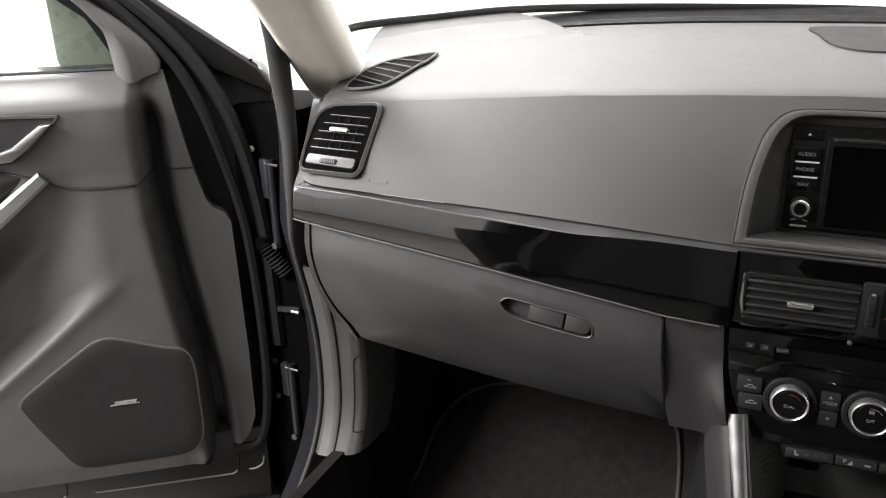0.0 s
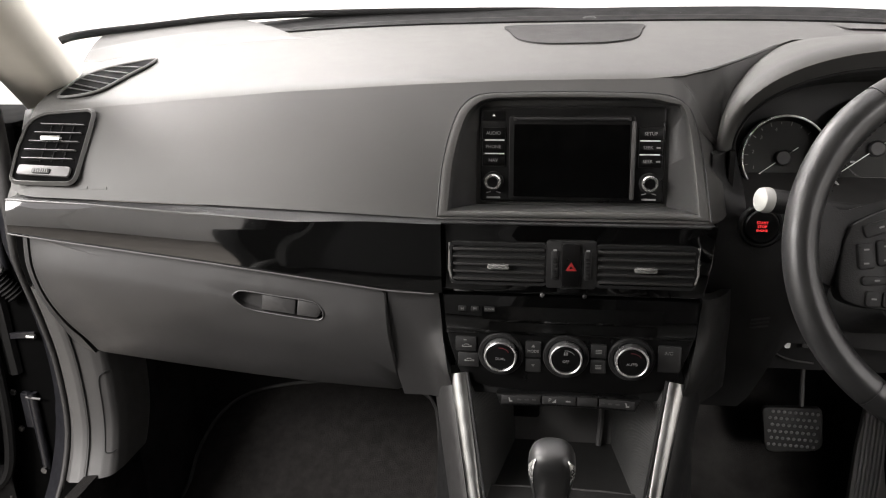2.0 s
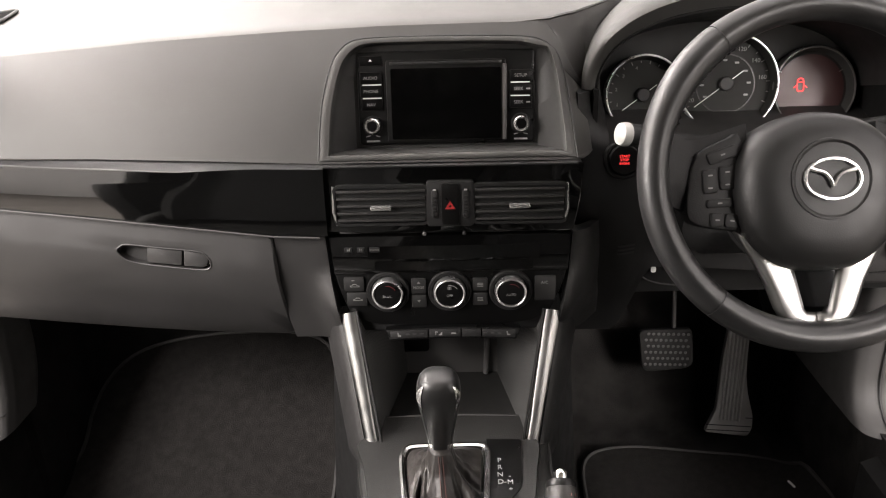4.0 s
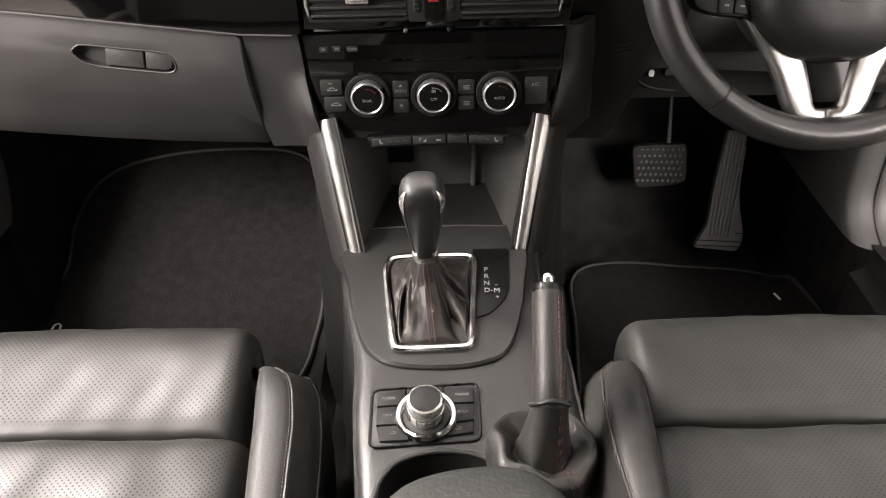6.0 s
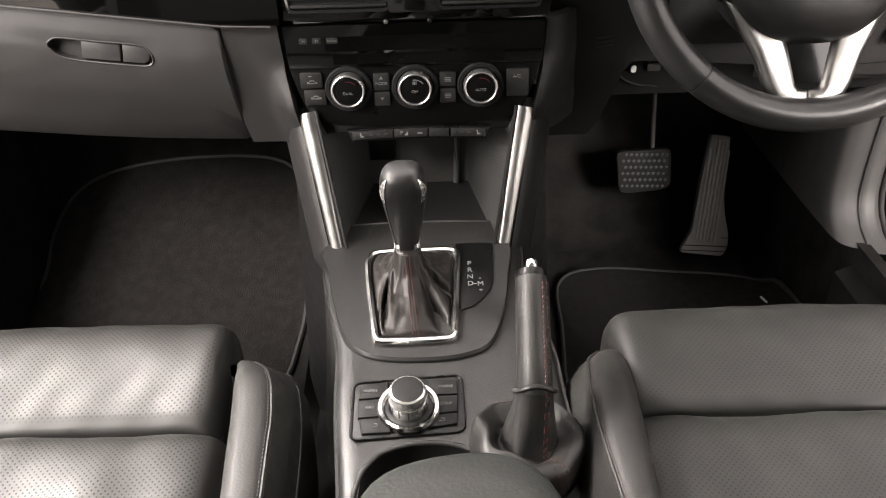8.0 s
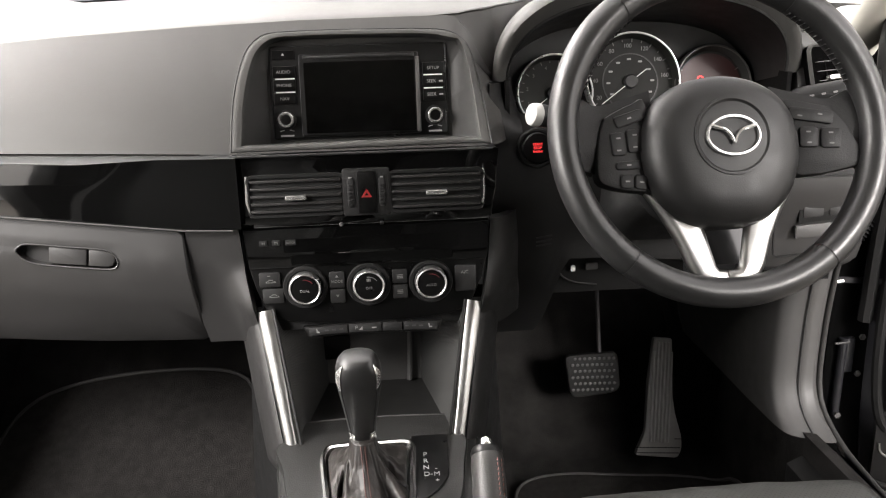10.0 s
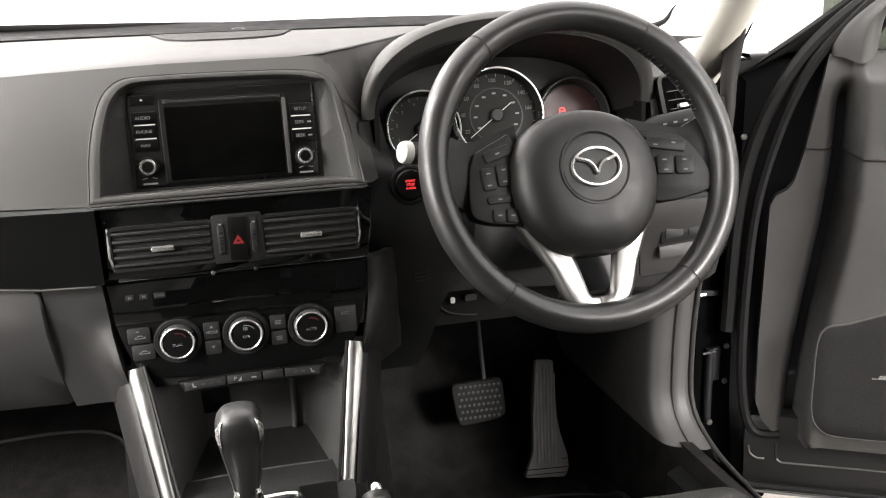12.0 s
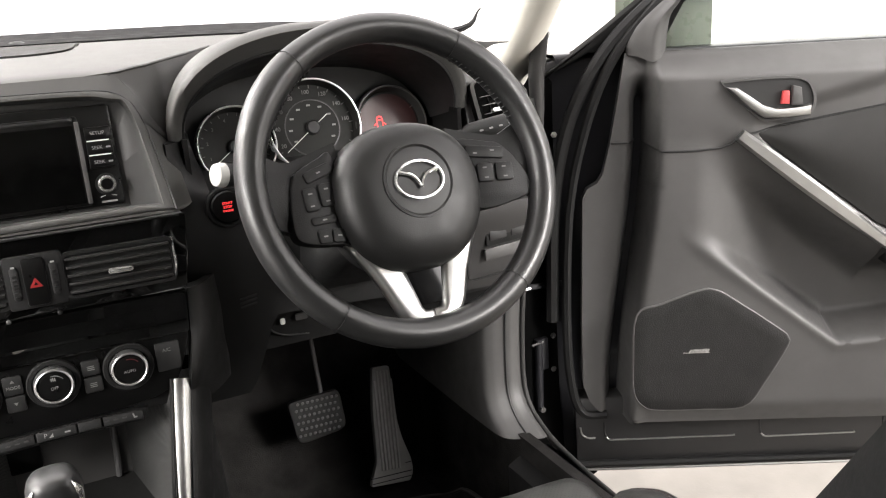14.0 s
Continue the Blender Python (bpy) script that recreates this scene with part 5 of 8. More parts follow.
for s in (-1, 1):
    bm = B()
    pts = fork(s)

    def at(p, dz):
        depth = -0.012 + 0.008 * min(1, max(0, (-p[1] - 0.05) / 0.095))
        return WF @ Vector((p[0], p[1], depth + dz))

    pin = inset(pts if area2(pts) > 0 else pts[::-1], 0.002)
    pp = pts if area2(pts) > 0 else pts[::-1]
    p4, p7 = inset(pp, 0.004), inset(pp, 0.0065)
    loft(bm, [[at(p, -0.012) for p in pp], [at(p, -0.004) for p in pp], [at(p, -0.0012) for p in pin], [at(p, 0.0006) for p in p4], [at(p, 0.0013) for p in p7]])
    part("lower_spoke", bm, SILVER, sw, "satin silver forked spoke", 70)
bm = B()
loft(bm, [[WF @ Vector((x, y, (-0.012 + 0.008 * min(1, max(0, (-y - 0.05) / 0.095))) + dz)) for x, y in ((-0.027, -0.070), (0.027, -0.070), (0.015, -0.136), (-0.015, -0.136))] for dz in (-0.014, -0.004)])
part("spoke_insert", bm, PIANO, sw, "glossy black spoke insert")
bm = B()
grid(bm, lambda a, v: WF @ Vector(((0.118 + 0.045 * v) * math.cos(radians(a)), (0.118 + 0.045 * v) * math.sin(radians(a)), -0.012 + 0.008 * v)), lin(250, 290, 12), lin(0.75, 1, 4), WF.to_3x3() @ Vector((0, 0, -0.01)))
part("spoke_root", bm, GRIPL, sw, "", 60)
# rim stitching on the inner edge
for a0, a1 in ((20, 56), (124, 160)):
    for i in range(16):
        a = a0 + (a1 - a0) * i / 15
        er = Vector((math.cos(radians(a)), math.sin(radians(a)), 0))
        bm = B()
        tube(bm, [WF @ (er * (RG - 0.0172) + Vector((0, 0, 0.004))), WF @ (er * (RG - 0.0178) + Vector((0, 0, -0.004)))], 0.0009, 5)
        part("stitch", bm, BLACK, sw)
# column cover and stalks
col = thing("steering_column", (0.383, 0.05, 0.92), "dark plastic steering column cover", "steering column")
bm = B()
rings = []
for d, w, h in ((0.24, 0.07, 0.07), (0.16, 0.064, 0.050), (0.10, 0.056, 0.045), (0.06, 0.05, 0.04)):
    rings.append([WF @ Vector((x, y - 0.02, -d)) for x, y in rrect(2 * w, 2 * h, 0.03, 6)])
loft(bm, rings)
part("column_shroud", bm, DARK, col)
for s in (-1, 1):
    stalk = thing("control_stalk", (0.383 + s * 0.08, 0.0, 1.0), "black wiper stalk with white symbols" if s > 0 else "dark light stalk with a pale round end", "control stalk")
    bm = B()
    if s < 0:
        a, b = Vector((0.32, 0.03, 0.985)), Vector((0.203, -0.012, 1.008))
        d = (b - a).normalized()
        tube(bm, [a, a + (b - a) * 0.5, b - d * 0.045, b - d * 0.042, b - d * 0.004], [0.007, 0.007, 0.008, 0.0125, 0.0135], 16)
        part("arm", bm, DARK, stalk)
        bm = B()
        tube(bm, [b - d * 0.006, b - d * 0.002, b + d * 0.004, b + d * 0.007], [0.0138, 0.0140, 0.0125, 0.006], 20)
        part("end_cap", bm, CAPW, stalk, "pale grey end cap")
    else:
        a, b = Vector((0.45, 0.02, 1.0)), Vector((0.590, -0.020, 1.026))
        d = (b - a).normalized()
        tube(bm, [a, b - d * 0.075, b - d * 0.065, b - d * 0.01, b], [0.007, 0.009, 0.014, 0.0145, 0.010], 14)
        part("arm", bm, DARK, stalk)
        for j in range(4):
            bm = B()
            prism(bm, rrect(0.005, 0.0024, 0.001, 3), frame_of(b - d * (0.018 + 0.013 * j) + Vector((0, -0.0146, 0.004)), d, (0, 0.25, 1)), 0, 0.001)
            part("mark", bm, DIMM, stalk)

# ---------------------------------------------------------------- pedals
brk = thing("brake_pedal", (0.455, 0.62, 0.36), "black rubber brake pedal with studs on a steel arm", "pedal")
BF = frame_of((0.456, 0.602, 0.362), (1, -0.06, 0), (0, 0.25, 1))
bm = B()
prism(bm, curve2([(-0.056, 0.034), (-0.03, 0.040), (0.03, 0.043), (0.053, 0.040), (0.058, 0.0), (0.054, -0.039), (0.0, -0.049), (-0.044, -0.048), (-0.054, 0.0)], 5), BF, -0.012, 0.004, 0.004)
pad = part("pad", bm, BRAKEM, brk)
for i in range(9):
    for j in range(6):
        x, y = -0.042 + 0.0105 * i + (0.005 if j % 2 else 0), -0.036 + 0.0135 * j
        if abs(x) > 0.048:
            continue
        bm = B()
        lathe(bm, [(0.0036, 0.003), (0.0028, 0.0062), (0, 0.0066)], spot(BF, x, y), 7)
        part("stud", bm, KICK, pad)
bm = B()
tube(bm, [(0.475, 0.62, 0.40), (0.478, 0.66, 0.50), (0.478, 0.70, 0.68)], [0.005, 0.0045, 0.006], 8)
part("arm", bm, KICK, brk)
acc = thing("accelerator_pedal", (0.57, 0.5, 0.21), "long dark ribbed accelerator pedal hinged at the floor", "pedal")
AF = frame_of((0.587, 0.538, 0.326), (1, -0.04, -0.118), (0.1, 0.35, 1))
bm = B()
prism(bm, rounded([(-0.022, 0.127), (0.018, 0.127), (0.0265, 0.005), (0.034, -0.030), (0.051, -0.078), (0.053, -0.104), (0.045, -0.123), (-0.045, -0.123), (-0.043, -0.112), (-0.028, -0.072), (-0.0285, 0.03)], 0.007, 4), AF, -0.014, 0.0, 0.003)
pad = part("pad", bm, PEDALB, acc, "grey rubber tread, lightened for the dark footwell")
for i in range(6):
    x = -0.0195 + 0.0076 * i
    bm = B()
    prism(bm, [(x - 0.0022, 0.118 - 0.02 * (i in (0, 5))), (x + 0.0022, 0.118 - 0.02 * (i in (0, 5))), (x + 0.0052, -0.092), (x + 0.0004, -0.092)], AF, -0.001, 0.0030, 0.0008)
    part("rib", bm, PEDALM, pad)
for y, w in ((-0.1035, 0.094), (-0.1145, 0.090)):
    bm = B()
    prism(bm, rrect(w, 0.0022, 0.001, 3), spot(AF, 0.002, y, 0, 3), -0.001, 0.0006)
    part("heel_groove", bm, BLACK, pad)
bm = B()
prism(bm, rrect(0.016, 0.0018, 0.0008, 3), spot(AF, 0.043, -0.083, 0, 3), -0.001, 0.0006)
part("heel_groove", bm, BLACK, pad)

# ---------------------------------------------------------------- centre console
def z_con(y):
    return 0.597 + (y + 0.218) * 0.12


con = thing("centre_console", (0.02, -0.3, 0.3), "dark grey centre console between the front seats", "centre console")
bm = B()


def con_left(y):
    return smooth_interp(y, ((-0.85, -0.065), (-0.47, -0.073), (-0.247, -0.089), (-0.07, -0.118), (0.02, -0.130)))


def con_right(y):
    return smooth_interp(y, ((-0.85, 0.15), (-0.40, 0.152), (-0.25, 0.145), (-0.10, 0.122), (0.02, 0.128)))


arc = [(-0.066, -0.47), (-0.065, -0.43), (-0.062, -0.40), (-0.054, -0.375), (-0.036, -0.357), (-0.002, -0.348), (0.036, -0.352), (0.065, -0.37), (0.085, -0.40), (0.092, -0.47)]
arc = curve2(arc, 8, False)
ys = lin(0.03, -0.36, 40)


def con_top(y, v):
    a, b = con_left(y), con_right(y)
    x = a + (b - a) * v
    e = min(x - a, b - x)
    return (x, y, z_con(y) - 0.010 * math.exp(-(e / 0.008)) + 0.002)


# top skin in front of the cup well
def front_edge(x):
    return interp(x, sorted([(a, b) for a, b in arc]))


bm = B()
us = lin(0, 1, 30)
rows_ = []
for v in lin(0, 1, 101):
    row = []
    for u in us:
        x_end = con_left(-0.36) + (con_right(-0.36) - con_left(-0.36)) * v
        y1 = front_edge(x_end) if -0.066 < x_end < 0.092 else -0.47
        y = -0.010 + (y1 + 0.010) * u
        row.append(Vector(con_top(y, v)))
    rows_.append(row)
a = [[bm.verts.new(p) for p in r] for r in rows_]
for i in range(len(a) - 1):
    for j in range(len(us) - 1):
        bm.faces.new((a[i][j], a[i][j + 1], a[i + 1][j + 1], a[i + 1][j]))
# well walls
for i in range(len(a) - 1):
    p, q = a[i][-1], a[i + 1][-1]
    lp, lq = bm.verts.new(p.co + Vector((0, -0.004, -0.09))), bm.verts.new(q.co + Vector((0, -0.004, -0.09)))
    bm.faces.new((p, q, lq, lp))
part("top_skin", bm, CONS, con, "grained dark plastic top", 50)
bm = B()
tube(bm, [(x, y - 0.001, z_con(y) + 0.0005) for x, y in arc], 0.0028, 8)
part("well_rim", bm, CONS, con, "rounded rim of the cup well", 60)
for s in (-1, 1):
    bm = B()

    def flank(y, v, s=s):
        e = con_left(y) if s < 0 else con_right(y)
        return (e + s * (0.003 + 0.030 * v ** 1.5), y, z_con(y) - 0.008 - 0.36 * v)

    grid(bm, flank, lin(0.04, -0.9, 36), [0, 0.02, 0.06, 0.15, 0.3, 0.5, 0.75, 1.0], (-s * 0.01, 0, 0))
    part("flank", bm, CONS, con, "", 50)
bm = B()
block(bm, (-0.075, -0.9, 0.40), (0.13, -0.34, 0.50))
part("well_floor", bm, BLACK, con, "dark cup well")
# tunnel sides running forward under the dashboard
for s in (-1, 1):
    bm = B()

    def tunnel(y, v, s=s):
        e = interp(y, ((0.0, 0.125), (0.05, 0.150), (0.12, 0.175), (0.9, 0.20)))
        top_z = interp(y, ((0.0, 0.60), (0.03, 0.66), (0.10, 0.70), (0.9, 0.70)))
        return (s * (e + 0.03 * v), y, top_z + (0.2 - top_z) * v)

    grid(bm, tunnel, lin(0.0, 0.9, 26), lin(0, 1, 8), (-s * 0.012, 0, 0))
    part("tunnel_side", bm, DARK, con, "", 50)

# pillars of the stack: silver bars with inner ribbed walls
for s in (-1, 1):
    bar = thing("console_bar", (s * 0.115, -0.03, 0.62), "slanted satin silver bar at the side of the storage pocket", "trim bar", "console bars")
    p0, p1 = Vector((s * 0.1325, 0.012, 0.770)), Vector((s * 0.0985, -0.071, 0.598))
    bm = B()
    F = frame_of((p0 + p1) / 2, p1 - p0, Vector((s, 0.25, 0)))
    L = (p1 - p0).length
    nrm = F.to_3x3() @ Vector((0, 0, 1))
    sg = 1 if nrm.y < 0 else -1
    rings = []
    for u, w in ((-0.5, 0.0105), (-0.2, 0.0095), (0.2, 0.0085), (0.5, 0.0078)):
        ring = []
        for x, z in ((-w, -0.006), (-w, 0.002), (-w * 0.6, 0.005), (0, 0.0062), (w * 0.6, 0.005), (w, 0.002), (w, -0.006)):
            ring.append(F @ Vector((u * L, x, sg * z)))
        rings.append(ring)
    loft(bm, rings)
    part("bar", bm, SILVER, bar, "", 50)
    bm = B()
    tube(bm, [F @ Vector((u * L, -0.0125 if (F.to_3x3() @ Vector((0, 1, 0))).x * s > 0 else 0.0125, sg * 0.002)) for u in (-0.5, 0, 0.5)], 0.0022, 6)
    part("bar_edge", bm, DARK, bar)
    # outer moulding beside the bar, darkened on the driver side as shade
    bm = B()

    def outer(u, v, s=s, p0=p0, p1=p1):
        p = p0 + (p1 - p0) * u
        d = Vector((s * (0.010 + 0.034 * v), 0.0 + 0.055 * v ** 1.4, -0.008 * v))
        return p + d + Vector((0, -0.003 * math.sin(math.pi * v), 0))

    grid(bm, outer, lin(-0.35, 1.05, 20), lin(0, 1, 9), (0, 0.012, -0.006))
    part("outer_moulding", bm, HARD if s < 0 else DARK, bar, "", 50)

pk = thing("storage_pocket", (0, 0.03, 0.61), "dark storage pocket under the climate panel", "storage pocket")
bm = B()
for s in (-1, 1):
    def wall(u, v, s=s):
        p = Vector((s * 0.125, 0.016, 0.765)) + (Vector((s * 0.094, -0.060, 0.606)) - Vector((s * 0.125, 0.016, 0.765))) * u
        q = Vector((s * 0.066, 0.105, 0.745 - 0.14 * u))
        return p + (q - p) * v

    bm = B()
    grid(bm, wall, lin(0, 1, 12), lin(0, 1, 12), (s * 0.006, 0, 0))
    part("ribbed_wall", bm, RIBP, pk, "finely ribbed dark side wall", 60)
# Back wall in paler plastic, making up for light the pocket roof blocks.
bm = B()
grid(bm, lambda x, z: (x, 0.105 + 0.02 * (abs(x) / 0.07) ** 2 * 0, z), lin(-0.07, 0.07, 6), lin(0.60, 0.75, 6), (0, 0.01, 0))
part("back_wall", bm, DOORP, pk)
# Pale rib paints the lit vertical edge.
bm = B()
tube(bm, [(0.052, 0.101, 0.70), (0.050, 0.099, 0.64), (0.049, 0.098, 0.622)], 0.004, 8)
part("lit_edge_rib", bm, VENTG, pk)
bm = B()
prism(bm, rrect(0.046, 0.036, 0.006), frame_of((-0.055, 0.102, 0.677), (1, 0, 0), (0, 0, 1)), 0, 0.004, 0.002)
part("socket_cover", bm, PANEL, pk, "closed black socket cover")
bm = B()
grid(bm, lambda x, y: (x, y, 0.6175 + 0.02 * max(0, y)), lin(-0.10, 0.10, 8), lin(-0.045, 0.105, 10), (0, 0, -0.01))
part("pocket_floor", bm, CONS, pk)
bm = B()
tube(bm, catmull([(-0.100, -0.012, 0.622), (-0.06, -0.010, 0.6235), (0.0, -0.009, 0.624), (0.06, -0.010, 0.6235), (0.096, -0.012, 0.622)], 4), 0.0018, 6)
part("floor_edge", bm, HARD, pk)
bm = B()
block(bm, (-0.12, 0.02, 0.74), (0.12, 0.11, 0.77), 0.004)
part("pocket_roof", bm, BLACK, pk)

# gear selector
gear = thing("gear_selector", (-0.005, -0.14, 0.60), "automatic gear selector with leather boot in a chrome frame", "gear selector")
bm = B()
plate = curve2([(-0.119, -0.06), (-0.110, -0.11), (-0.099, -0.165), (-0.082, -0.216), (-0.054, -0.241), (0.0, -0.248), (0.048, -0.243), (0.078, -0.224), (0.096, -0.17), (0.104, -0.12), (0.108, -0.06), (0.05, -0.045), (-0.05, -0.045)], 5)
loft(bm, [[Vector((x, y, z_con(y) - 0.002)) for x, y in plate], [Vector((x, y, z_con(y) + 0.005)) for x, y in plate], [Vector((x * 0.985, -0.14 + (y + 0.14) * 0.98, z_con(y) + 0.008)) for x, y in plate]])
part("surround", bm, CONS, gear, "dark grained plate round the selector")
GF = frame_of((-0.0065, -0.1505, z_con(-0.1505) + 0.008), (1, 0.02, 0), (0, 1, 0.12))


def gate_line(k, n=60):
    pts = [(-0.052 * k, 0.040), (-0.050 * k, 0.064), (-0.040 * k, 0.074 * k), (0.0, 0.075 * k), (0.040 * k, 0.074 * k), (0.049 * k, 0.064), (0.048 * k, 0.04), (0.042 * k, -0.052), (0.038 * k, -0.070 * k), (0.028 * k, -0.075 * k), (-0.030 * k, -0.075 * k), (-0.040 * k, -0.070 * k), (-0.044 * k, -0.052)]
    return resample(curve2([(x * 1.10, y) for x, y in pts], 4), n)


gate = gate_line(1.045)
gate = gate if area2(gate) > 0 else gate[::-1]
bm = B()
rings = [[GF @ Vector((*p, z)) for p in inset(gate, k)] for k, z in ((0.0, 0.0), (0.0004, 0.0040), (0.0018, 0.0060), (0.0048, 0.0068), (0.0078, 0.0056), (0.0098, 0.0015), (0.0102, -0.012))]
loft(bm, rings, True, False, False)
part("gate_frame", bm, GATEC, gear, "polished chrome frame")
bm = B()
rings = []
n = 132
base = resample(inset(gate, 0.0096), n)


def boot_point(k, x, y):
    """The boot from the frame, k = 0, up to the neck of the knob, k = 1."""
    a = math.atan2(y, x)
    da = (a + math.pi / 2 + math.pi) % (2 * math.pi) - math.pi
    bell = lambda c, w: math.exp(-((da - c) / w) ** 2)
    ex, ey = -0.0065 + 0.0135 * math.cos(a), 0.017 + 0.0135 * math.sin(a)
    kk = interp(k, ((0, 0.0), (0.12, 0.05), (0.45, 0.42), (0.75, 0.80), (1, 1.0)))
    px, py = x + (ex - x) * kk, y + (ey - y) * kk
    rise = interp(k, ((0, -0.008), (0.05, -0.001), (0.14, 0.005), (0.35, 0.010), (0.6, 0.020), (0.8, 0.036), (1, 0.058)))
    soft = math.sin(math.pi * min(1.0, k)) ** 0.8
    h = 0.0050 * bell(0.02, 0.26)                                              # seam ridge
    h -= 0.022 * bell(0.50 + 0.10 * k, 0.13) * smooth_interp(k, ((0.0, 0.35), (0.3, 1.0), (0.8, 0.2)))   # deep fold beside it
    h += 0.0085 * bell(0.98, 0.24)                                             # long roll on the other side
    h -= 0.010 * bell(1.45, 0.16)
    h += 0.009 * math.exp(-((k - 0.62 + 0.34 * (da + 0.9)) / 0.12) ** 2) * bell(-0.95, 0.50)
    h -= 0.017 * math.exp(-((k - 0.40 + 0.42 * (da + 0.9)) / 0.075) ** 2) * bell(-1.0, 0.42)
    h += 0.008 * math.exp(-((k - 0.25 + 0.40 * (da + 0.9)) / 0.07) ** 2) * bell(-0.85, 0.40)
    h -= 0.006 * math.exp(-((k - 0.12 + 0.30 * (da + 0.9)) / 0.05) ** 2) * bell(-0.75, 0.35)
    h += 0.006 * (bell(1.9, 0.3) + bell(-1.9, 0.35) + bell(2.8, 0.3) + bell(-2.8, 0.3))
    h += 0.0014 * noise.noise((x * 130, y * 130, 7 * k))
    return GF @ Vector((px, py, rise + soft * h))


for k in lin(0, 1, 44):
    rings.append([boot_point(k, x, y) for x, y in base])
loft(bm, rings)
boot = part("boot", bm, CREASEL, gear, "creased black leather boot with red stitching", 80)
front_i = min(range(n), key=lambda i: abs(base[i][0]) + (1 if base[i][1] > 0 else 0))
for off in (-0.0032, 0.0032):
    for j in range(4, 42):
        p, q = rings[j][front_i], rings[j + 1][front_i]
        bm = B()
        up = Vector((off * (1 - 0.3 * j / 42), -0.0003, 0.0006))
        tube(bm, [p + up, p.lerp(q, 0.62) + up], 0.0005, 5)
        part("stitch", bm, THREAD, boot)
bm = B()
tube(bm, [rings[j][front_i] + Vector((0, -0.0003, 0.0002)) for j in range(2, 43)], 0.0004, 5)
part("seam", bm, BLACK, boot)
# knob
KB, KT = Vector((-0.013, -0.132, 0.662)), Vector((-0.012, -0.150, 0.783))
KF = frame_of(KB, (1, 0, 0), (0, 1, 0.15))
H = (KT - KB).length
KP = ((0.0, 0.0132), (0.12, 0.0145), (0.3, 0.0172), (0.5, 0.0208), (0.68, 0.0240), (0.78, 0.0250), (0.86, 0.0243), (0.92, 0.0222), (0.96, 0.0190), (0.985, 0.0145), (1.0, 0.007))


def kpt(a, t, off=0.0):
    """A point on the knob at angle a and height t."""
    r = interp(t, KP) + off
    e = lambda v: math.copysign(abs(v) ** 0.78, v)
    return KF @ Vector((r * e(math.cos(a)), r * 0.94 * e(math.sin(a)) - 0.006 * t, H * t + (off if t > 0.9 else 0)))


bm = B()
loft(bm, [[kpt(2 * math.pi * i / 40, t) for i in range(40)] for t, r in KP])
knob = part("knob", bm, GRIPL, gear, "smooth black leather knob", 60)
for s in (-1, 1):
    ac = -math.pi / 2 + s * 0.80
    bm = B()
    grid(bm, lambda u, v: kpt(ac + s * (0.42 * math.sin(math.pi * min(0.98, max(0.02, v))) ** 0.8 * u - 0.05), 0.70 + 0.24 * v, 0.0012), lin(0, 1, 6), lin(0, 1, 12), (0, 0.002, 0))
    part("knob_trim", bm, BADGE, knob, "bright silver insert", 60)
    bm = B()
    tube(bm, [kpt(ac + s * 0.02, t, 0.0001) for t in lin(0.14, 0.92, 14)], 0.0005, 5)
    part("seam", bm, BLACK, knob)
bm = B()
lathe(bm, [(0.0138, -0.010), (0.0152, -0.007), (0.0156, 0.001), (0.0154, 0.0045), (0.0146, 0.0055)], KF, 32)
part("collar", bm, BADGE, knob, "chrome collar")
for a0, a1 in ((-2.75, -2.05), (-1.10, -0.40)):
    bm = B()
    grid(bm, lambda u, v: kpt(a0 + (a1 - a0) * u, 0.17 * v, 0.0005), lin(0, 1, 6), lin(0, 1, 5), (0, 0.001, 0))
    part("collar_tab", bm, BADGE, knob, "chrome tab", 60)
bm = B()
F = frame_of((0.069, -0.122, z_con(-0.120) + 0.0085), (1, 0.0, 0), (0, 1, 0.12))
prism(bm, [(-0.026, 0.058), (0.016, 0.058), (0.019, 0.055), (0.0145, -0.016), (0.010, -0.028), (0.001, -0.041), (-0.010, -0.052), (-0.024, -0.058)], F, 0, 0.0015, 0.0008)
ind = part("shift_indicator", bm, PANEL, gear, "black panel with gear letters")
for j, ch in enumerate("PRND"):
    lettering("marking", ch, spot(F, -0.011, 0.020 - 0.0118 * j, 0.0016), 0.0100, GREYM, ind)
lettering("marking", "M", spot(F, 0.0005, -0.0160, 0.0016), 0.0100, GREYM, ind)
lettering("marking", "+", spot(F, 0.0005, -0.027, 0.0016), 0.0085, GREYM, ind)
lettering("marking", "-", spot(F, 0.0005, -0.006, 0.0016), 0.010, GREYM, ind)
bm = B()
prism(bm, rrect(0.0030, 0.0008, 0.0003, 3), spot(F, -0.0055, -0.0160), 0.0015, 0.0019)
part("mark", bm, GREYM, ind)

# rotary controller
rot = thing("rotary_controller", (-0.012, -0.303, 0.585), "silver rotary controller with black menu buttons", "rotary controller")
RF = frame_of((-0.0125, -0.3095, z_con(-0.3095) + 0.002), (1, 0.01, 0), (0, 1, 0.12))
bm = B()
squat = lambda pts: [(x * 0.935 - 0.001, y * 0.84 + 0.004 - 0.01 * x) for x, y in pts]
base = squat([(x, y + 0.07 * x - 0.001) for x, y in rrect(0.118, 0.084, 0.009, 6)])
prism(bm, base, RF, -0.003, 0.0012, 0.0008)
part("base_plate", bm, BLACK, rot)
bm = B()
tube(bm, [RF @ Vector((x * 1.01, y * 1.01, 0.001)) for x, y in base], 0.0016, 6, True)
part("panel_rim", bm, PANEL, rot, "thin dark rim")
